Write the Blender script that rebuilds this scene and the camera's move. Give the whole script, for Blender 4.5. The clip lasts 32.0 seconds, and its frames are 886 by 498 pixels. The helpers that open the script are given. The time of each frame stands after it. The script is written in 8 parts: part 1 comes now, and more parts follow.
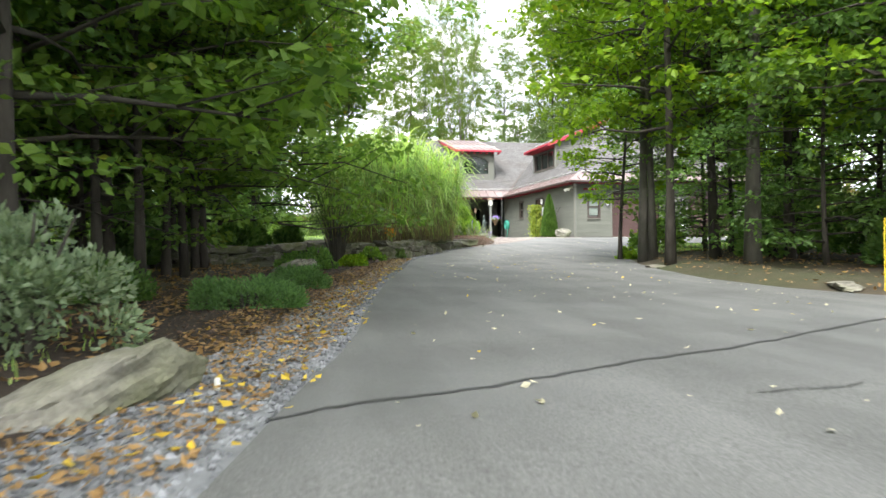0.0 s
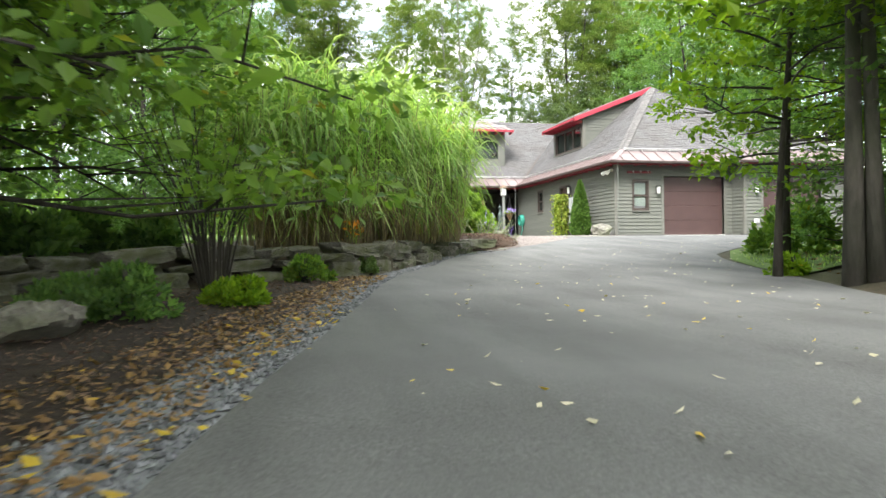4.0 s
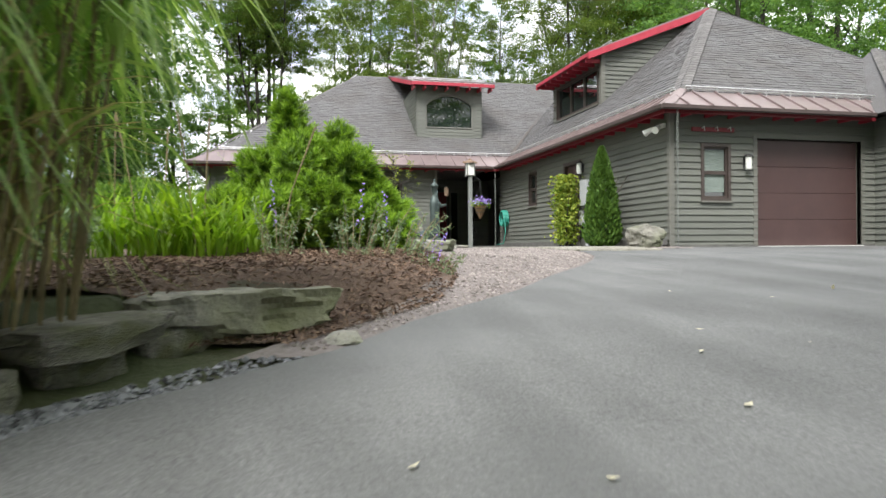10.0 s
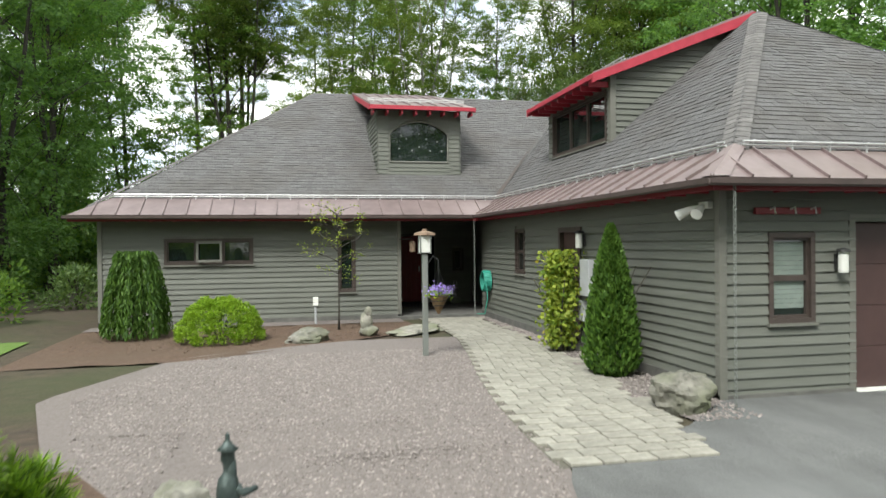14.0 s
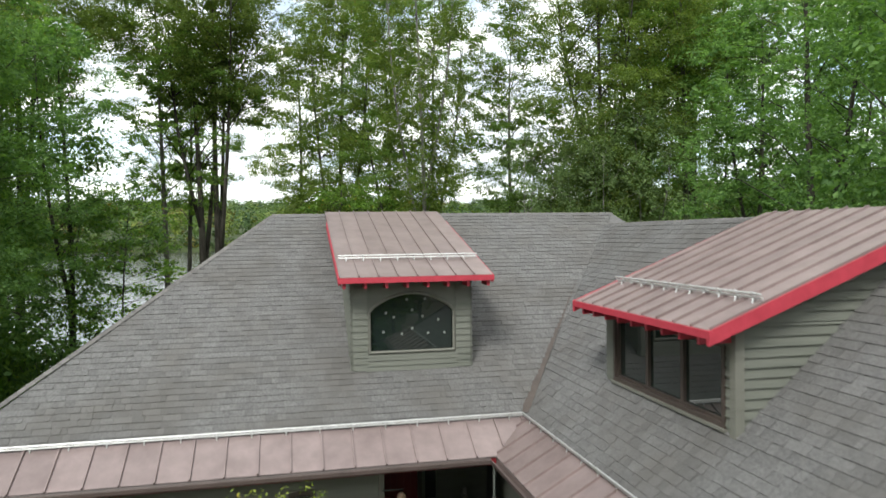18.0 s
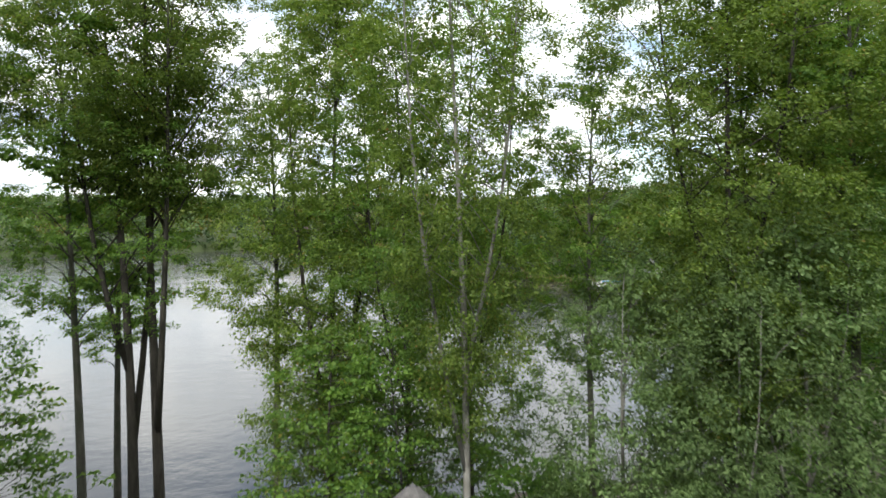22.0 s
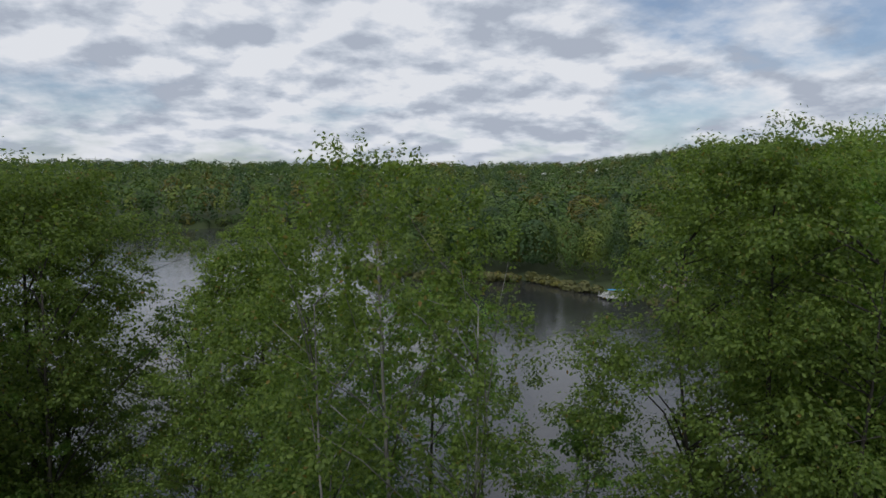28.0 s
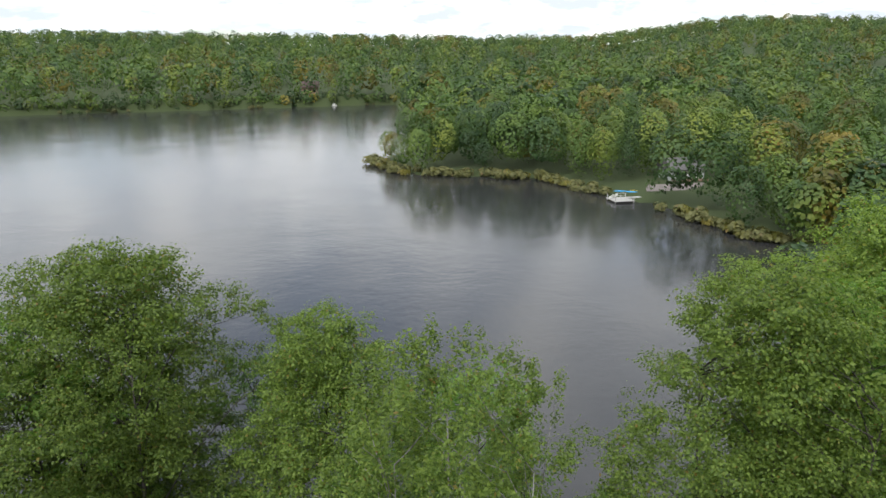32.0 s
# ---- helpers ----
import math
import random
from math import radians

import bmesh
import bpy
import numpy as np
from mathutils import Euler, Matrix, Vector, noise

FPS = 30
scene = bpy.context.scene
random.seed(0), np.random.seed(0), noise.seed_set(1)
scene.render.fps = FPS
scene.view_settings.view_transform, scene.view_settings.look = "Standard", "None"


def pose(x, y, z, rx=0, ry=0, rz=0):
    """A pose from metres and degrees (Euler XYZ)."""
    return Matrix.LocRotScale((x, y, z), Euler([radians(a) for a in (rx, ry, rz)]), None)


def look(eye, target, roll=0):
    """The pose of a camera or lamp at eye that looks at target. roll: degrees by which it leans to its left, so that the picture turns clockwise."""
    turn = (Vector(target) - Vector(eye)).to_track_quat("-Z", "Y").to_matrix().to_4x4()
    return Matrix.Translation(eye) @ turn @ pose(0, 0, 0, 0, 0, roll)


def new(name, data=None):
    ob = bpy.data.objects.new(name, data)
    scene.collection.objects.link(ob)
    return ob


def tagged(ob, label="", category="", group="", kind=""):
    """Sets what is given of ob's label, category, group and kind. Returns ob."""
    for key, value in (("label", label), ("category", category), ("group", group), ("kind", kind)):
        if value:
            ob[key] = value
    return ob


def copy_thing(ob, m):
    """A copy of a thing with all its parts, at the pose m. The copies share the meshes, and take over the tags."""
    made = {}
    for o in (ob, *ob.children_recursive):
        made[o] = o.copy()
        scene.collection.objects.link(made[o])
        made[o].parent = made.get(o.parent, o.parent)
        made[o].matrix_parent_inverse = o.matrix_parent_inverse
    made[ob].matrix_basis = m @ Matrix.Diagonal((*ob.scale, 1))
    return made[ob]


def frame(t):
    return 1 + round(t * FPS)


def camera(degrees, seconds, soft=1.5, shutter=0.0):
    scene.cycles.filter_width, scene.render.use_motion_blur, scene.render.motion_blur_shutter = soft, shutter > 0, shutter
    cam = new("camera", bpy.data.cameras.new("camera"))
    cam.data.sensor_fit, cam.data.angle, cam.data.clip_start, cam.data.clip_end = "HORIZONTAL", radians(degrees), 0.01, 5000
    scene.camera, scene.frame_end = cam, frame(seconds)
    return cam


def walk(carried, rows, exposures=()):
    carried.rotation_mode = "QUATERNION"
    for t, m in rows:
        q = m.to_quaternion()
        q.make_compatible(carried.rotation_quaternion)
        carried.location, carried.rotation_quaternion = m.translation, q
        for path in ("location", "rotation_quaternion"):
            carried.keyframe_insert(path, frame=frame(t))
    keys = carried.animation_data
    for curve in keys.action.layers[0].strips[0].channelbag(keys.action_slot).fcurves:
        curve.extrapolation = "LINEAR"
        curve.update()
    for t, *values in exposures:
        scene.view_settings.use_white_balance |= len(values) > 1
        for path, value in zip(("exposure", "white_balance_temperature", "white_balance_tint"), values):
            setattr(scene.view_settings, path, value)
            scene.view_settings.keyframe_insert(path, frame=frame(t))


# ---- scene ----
cam = camera(64.5, 32.0, shutter=0.4)
PATH = [
    (0.0, (-0.638, 1.077, -0.491), (1.593, 10.825, -0.477), -0.57),
    (0.5, (-0.431, 2.068, -0.463), (1.796, 11.817, -0.449), -0.67),
    (1.0, (-0.219, 3.077, -0.434), (2.003, 12.827, -0.423), -0.74),
    (1.5, (-0.051, 4.084, -0.409), (2.165, 13.835, -0.402), -0.77),
    (2.0, (0.076, 5.043, -0.389), (2.290, 14.795, -0.387), -0.76),
    (2.5, (0.211, 5.942, -0.375), (2.429, 15.693, -0.377), -0.75),
    (3.0, (0.408, 6.811, -0.365), (2.631, 16.561, -0.369), -0.75),
    (3.5, (0.693, 7.662, -0.356), (2.922, 17.410, -0.361), -0.73),
    (4.0, (1.029, 8.471, -0.349), (3.264, 18.218, -0.357), -0.74),
    (4.5, (1.372, 9.228, -0.344), (3.613, 18.974, -0.352), -0.77),
    (6.5, (2.617, 12.607, -0.278), (4.910, 22.341, -0.271), -0.68),
    (7.0, (2.977, 13.600, -0.250), (5.263, 23.335, -0.249), -0.68),
    (7.5, (3.343, 14.672, -0.220), (5.642, 24.404, -0.221), -0.56),
    (8.0, (3.710, 15.712, -0.185), (6.025, 25.440, -0.186), -0.47),
    (8.5, (4.076, 16.662, -0.142), (6.402, 26.388, -0.145), -0.39),
    (9.0, (4.465, 17.553, -0.087), (6.787, 27.280, -0.096), -0.32),
    (9.5, (4.840, 18.387, -0.027), (7.155, 28.115, -0.041), -0.35),
    (10.0, (5.201, 19.149, 0.041), (7.497, 28.882, 0.018), -0.41),
    (10.5, (5.536, 19.818, 0.139), (7.813, 29.556, 0.105), -0.41),
    (11.0, (5.841, 20.461, 0.247), (8.111, 30.199, 0.207), -0.39),
    (11.5, (6.157, 21.023, 0.414), (8.409, 30.766, 0.370), -0.42),
    (12.0, (6.474, 21.568, 0.591), (8.703, 31.317, 0.542), -0.44),
    (12.5, (6.721, 22.057, 0.848), (8.942, 31.807, 0.797), -0.42),
    (13.0, (6.967, 22.551, 1.111), (9.182, 32.302, 1.056), -0.40),
    (13.5, (7.174, 23.051, 1.471), (9.371, 32.806, 1.405), -0.46),
    (15.5, (8.147, 25.493, 3.318), (10.252, 35.268, 3.223), -0.70),
    (16.0, (8.343, 26.069, 3.856), (10.453, 35.843, 3.751), -0.70),
    (17.0, (8.633, 27.524, 5.030), (10.738, 37.299, 4.900), -0.80),
    (18.0, (8.729, 29.373, 6.275), (10.843, 39.145, 6.075), -0.70),
    (19.0, (8.770, 31.433, 7.601), (10.883, 41.205, 7.392), -0.67),
    (20.0, (8.991, 33.813, 8.868), (11.087, 43.589, 8.650), -0.53),
    (20.5, (9.219, 35.305, 9.502), (11.298, 45.084, 9.289), -0.47),
    (21.0, (9.321, 37.058, 10.194), (11.433, 46.830, 9.967), -0.50),
    (21.5, (9.548, 39.141, 11.064), (11.678, 48.907, 10.785), -0.60),
    (22.0, (9.809, 41.394, 11.992), (11.975, 51.152, 11.678), -0.60),
    (22.5, (10.094, 43.466, 12.804), (12.261, 53.223, 12.490), -0.70),
    (23.0, (10.426, 45.174, 13.616), (12.578, 54.934, 13.284), -0.70),
    (23.5, (10.612, 46.438, 14.486), (12.751, 56.201, 14.172), -0.70),
    (24.0, (10.721, 47.303, 15.356), (12.845, 57.070, 15.042), -0.80),
    (24.5, (10.889, 47.861, 16.226), (13.008, 57.628, 15.895), -0.78),
    (25.0, (11.001, 48.135, 17.154), (13.133, 57.897, 16.770), -0.76),
    (26.0, (11.526, 47.796, 19.010), (13.667, 57.552, 18.522), -0.52),
    (26.5, (12.005, 47.526, 19.938), (14.108, 57.286, 19.380), -0.40),
    (28.5, (12.646, 46.870, 23.592), (14.681, 56.610, 22.599), -0.20),
    (29.0, (12.555, 46.859, 24.418), (14.587, 56.582, 23.262), -0.10),
    (30.0, (12.095, 46.728, 26.019), (14.099, 56.402, 24.474), -0.11),
    (31.0, (11.524, 46.463, 27.644), (13.478, 56.054, 25.597), -0.03),
    (32.0, (11.267, 46.478, 29.171), (13.181, 55.942, 26.568), 0.06),
]
EXPOSURES = [(0, 1.6, 6500, 10), (2, 1.65, 6500, 10), (4.5, 1.6, 6500, 10), (7, 1.45, 6450, 12), (9, 1.05, 6400, 12), (12, 0.6, 6450, 7), (16, 0.55, 6500, 5), (20, 0.3, 6500, 5), (22, 0.4, 6450, 8), (24, 0.45, 6350, 12), (26, 0.0, 6250, 12), (28.5, -1.15, 6000, 12), (29.2, -1.08, 6000, 12), (30, -0.85, 6150, 11), (31, -0.5, 6250, 11), (32, 0.05, 6300, 10)]
walk(cam, [(t, look(eye, target, roll)) for t, eye, target, roll in PATH], EXPOSURES)

# ---------------------------------------------------------------- light and sky
SUN_EL, SUN_AZ = radians(48), radians(215)
world = bpy.data.worlds.new("sky")
scene.world = world
world.use_nodes = True
wt = world.node_tree
wt.nodes.clear()


def wn(kind, **kw):
    n = wt.nodes.new(kind)
    for k, v in kw.items():
        n.inputs[k].default_value = v
    return n


def ramp(tree, fac, stops):
    r = tree.nodes.new("ShaderNodeValToRGB")
    el = r.color_ramp.elements
    while len(el) < len(stops):
        el.new(0.5)
    for e, (p, c) in zip(el, stops):
        e.position = p
        e.color = (*c, 1) if len(c) == 3 else c
    tree.links.new(fac, r.inputs[0])
    return r.outputs[0]


sky = wt.nodes.new("ShaderNodeTexSky")
sky.sky_type = "NISHITA"
sky.sun_disc = False
sky.sun_elevation, sky.sun_rotation = SUN_EL, SUN_AZ
coord = wt.nodes.new("ShaderNodeTexCoord")
sep = wt.nodes.new("ShaderNodeSeparateXYZ")
wt.links.new(coord.outputs["Generated"], sep.inputs[0])
up = wt.nodes.new("ShaderNodeMath")
up.operation = "MAXIMUM"
up.inputs[1].default_value = 0.0
wt.links.new(sep.outputs["Z"], up.inputs[0])
lift = wt.nodes.new("ShaderNodeMath")
lift.operation = "ADD"
lift.inputs[1].default_value = 0.28
wt.links.new(up.outputs[0], lift.inputs[0])
flat = wt.nodes.new("ShaderNodeVectorMath")
flat.operation = "DIVIDE"
wt.links.new(coord.outputs["Generated"], flat.inputs[0])
comb = wt.nodes.new("ShaderNodeCombineXYZ")
comb.inputs[2].default_value = 1.0
wt.links.new(lift.outputs[0], comb.inputs[0])
wt.links.new(lift.outputs[0], comb.inputs[1])
wt.links.new(comb.outputs[0], flat.inputs[1])
n1 = wn("ShaderNodeTexNoise", Scale=4.6, Detail=11.0, Roughness=0.55, Distortion=0.1)
n3 = wn("ShaderNodeTexNoise", Scale=4.6, Detail=4.0, Roughness=0.5, Distortion=0.1)
aside = wt.nodes.new("ShaderNodeVectorMath")
aside.operation = "ADD"
aside.inputs[1].default_value = (0.03, 0.11, 0.0)
wt.links.new(flat.outputs[0], aside.inputs[0])
wt.links.new(aside.outputs[0], n3.inputs["Vector"])
rim_ = wt.nodes.new("ShaderNodeMath")
rim_.operation = "SUBTRACT"
wt.links.new(n1.outputs[0], rim_.inputs[0])
wt.links.new(n3.outputs[0], rim_.inputs[1])
puff = wt.nodes.new("ShaderNodeMath")
puff.operation = "MULTIPLY_ADD"
puff.inputs[1].default_value = 0.9
wt.links.new(rim_.outputs[0], puff.inputs[0])
wt.links.new(n1.outputs[0], puff.inputs[2])
n2 = wn("ShaderNodeTexNoise", Scale=0.8, Detail=7.0, Roughness=0.6)
shift = wt.nodes.new("ShaderNodeVectorMath")
shift.operation = "ADD"
shift.inputs[1].default_value = (3.7, 1.9, 0.4)
wt.links.new(flat.outputs[0], n1.inputs["Vector"])
wt.links.new(flat.outputs[0], shift.inputs[0])
wt.links.new(shift.outputs[0], n2.inputs["Vector"])
shade = ramp(wt, puff.outputs[0], [(0.3, (0.6, 0.64, 0.7)), (0.42, (0.76, 0.8, 0.84)), (0.52, (0.92, 0.94, 0.96)), (0.62, (1.1, 1.09, 1.06))])
cover = ramp(wt, n2.outputs[0], [(0.38, (0.2, 0.2, 0.2)), (0.47, (1, 1, 1))])
skyk = wt.nodes.new("ShaderNodeMix")
skyk.data_type = "RGBA"
skyk.blend_type = "MULTIPLY"
skyk.inputs[0].default_value = 1.0
wt.links.new(sky.outputs[0], skyk.inputs[6])
skyk.inputs[7].default_value = (0.12, 0.12, 0.12, 1)
mix = wt.nodes.new("ShaderNodeMix")
mix.data_type = "RGBA"
wt.links.new(cover, mix.inputs[0])
wt.links.new(skyk.outputs[2], mix.inputs[6])
wt.links.new(shade, mix.inputs[7])
bg = wt.nodes.new("ShaderNodeBackground")
bg.inputs[1].default_value = 1.45
wt.links.new(mix.outputs[2], bg.inputs[0])
wo = wt.nodes.new("ShaderNodeOutputWorld")
wt.links.new(bg.outputs[0], wo.inputs[0])

sun_data = bpy.data.lights.new("sun", "SUN")
sun_data.energy, sun_data.angle, sun_data.color = 3.4, radians(20), (1.0, 0.98, 0.94)
sun = new("sun", sun_data)
sun.matrix_basis = look((0, 0, 0), (-math.cos(SUN_EL) * math.sin(SUN_AZ), -math.cos(SUN_EL) * math.cos(SUN_AZ), -math.sin(SUN_EL)))

# ---------------------------------------------------------------- materials


def mat(name, c1, c2, scale=6.0, rough=0.8, bump=0.2, bscale=40.0, metal=0.0, c3=None, big=0.5, rand=0.0, spec=0.4, stretch=(1, 1, 1), island=0.0):
    m = bpy.data.materials.new(name)
    m.use_nodes = True
    t = m.node_tree
    b = t.nodes["Principled BSDF"]
    b.inputs["Roughness"].default_value = rough
    b.inputs["Metallic"].default_value = metal
    b.inputs["Specular IOR Level"].default_value = spec
    tc = t.nodes.new("ShaderNodeTexCoord")
    mp = t.nodes.new("ShaderNodeMapping")
    mp.inputs["Scale"].default_value = stretch
    t.links.new(tc.outputs["Object"], mp.inputs[0])
    a = t.nodes.new("ShaderNodeTexNoise")
    a.inputs["Scale"].default_value, a.inputs["Detail"].default_value, a.inputs["Roughness"].default_value = scale, 8, 0.65
    t.links.new(mp.outputs[0], a.inputs["Vector"])
    col = ramp(t, a.outputs[0], [(0.3, c1), (0.7, c2)])
    if c3:
        g = t.nodes.new("ShaderNodeTexNoise")
        g.inputs["Scale"].default_value, g.inputs["Detail"].default_value = big, 5
        t.links.new(tc.outputs["Object"], g.inputs["Vector"])
        f = ramp(t, g.outputs[0], [(0.42, (0, 0, 0)), (0.66, (1, 1, 1))])
        mx = t.nodes.new("ShaderNodeMix")
        mx.data_type = "RGBA"
        t.links.new(f, mx.inputs[0])
        t.links.new(col, mx.inputs[6])
        mx.inputs[7].default_value = (*c3, 1)
        col = mx.outputs[2]
    for amount, node, out in ((rand, "ShaderNodeObjectInfo", "Random"), (island, "ShaderNodeNewGeometry", "Random Per Island")):
        if amount:
            oi = t.nodes.new(node)
            mr = t.nodes.new("ShaderNodeMapRange")
            mr.inputs[3].default_value, mr.inputs[4].default_value = 1 - amount, 1 + amount
            t.links.new(oi.outputs[out], mr.inputs[0])
            vm = t.nodes.new("ShaderNodeVectorMath")
            vm.operation = "SCALE"
            t.links.new(col, vm.inputs[0])
            t.links.new(mr.outputs[0], vm.inputs["Scale"])
            col = vm.outputs[0]
    t.links.new(col, b.inputs["Base Color"])
    if bump:
        h = t.nodes.new("ShaderNodeTexNoise")
        h.inputs["Scale"].default_value, h.inputs["Detail"].default_value = bscale, 6
        t.links.new(mp.outputs[0], h.inputs["Vector"])
        bp = t.nodes.new("ShaderNodeBump")
        bp.inputs["Strength"].default_value, bp.inputs["Distance"].default_value = bump, 0.02
        t.links.new(h.outputs[0], bp.inputs["Height"])
        t.links.new(bp.outputs[0], b.inputs["Normal"])
    return m


def leafmat(name, dark, light, third=None, trans=0.35):
    m = bpy.data.materials.new(name)
    m.use_nodes = True
    t = m.node_tree
    b = t.nodes["Principled BSDF"]
    b.inputs["Roughness"].default_value = 0.55
    b.inputs["Specular IOR Level"].default_value = 0.25
    g = t.nodes.new("ShaderNodeNewGeometry")
    stops = [(0.0, dark), (0.8, light)] + ([(0.97, light), (1.0, third)] if third else [])
    col = ramp(t, g.outputs["Random Per Island"], stops)
    oi = t.nodes.new("ShaderNodeObjectInfo")
    mr = t.nodes.new("ShaderNodeMapRange")
    mr.inputs[3].default_value, mr.inputs[4].default_value = 0.8, 1.2
    t.links.new(oi.outputs["Random"], mr.inputs[0])
    vm = t.nodes.new("ShaderNodeVectorMath")
    vm.operation = "SCALE"
    t.links.new(col, vm.inputs[0])
    t.links.new(mr.outputs[0], vm.inputs["Scale"])
    t.links.new(vm.outputs[0], b.inputs["Base Color"])
    tr = t.nodes.new("ShaderNodeBsdfTranslucent")
    tint = t.nodes.new("ShaderNodeMix")
    tint.data_type, tint.blend_type = "RGBA", "MULTIPLY"
    tint.inputs[0].default_value = 1.0
    t.links.new(vm.outputs[0], tint.inputs[6])
    tint.inputs[7].default_value = (1.5, 1.6, 0.7, 1)
    t.links.new(tint.outputs[2], tr.inputs[0])
    mx = t.nodes.new("ShaderNodeMixShader")
    mx.inputs[0].default_value = trans
    t.links.new(b.outputs[0], mx.inputs[1])
    t.links.new(tr.outputs[0], mx.inputs[2])
    t.links.new(mx.outputs[0], t.nodes["Material Output"].inputs[0])
    return m


def glassmat(name, tint, rough=0.03):
    m = bpy.data.materials.new(name)
    m.use_nodes = True
    b = m.node_tree.nodes["Principled BSDF"]
    b.inputs["Base Color"].default_value = (*tint, 1)
    b.inputs["Roughness"].default_value = rough
    b.inputs["IOR"].default_value = 1.5
    b.inputs["Specular IOR Level"].default_value = 0.8
    return m


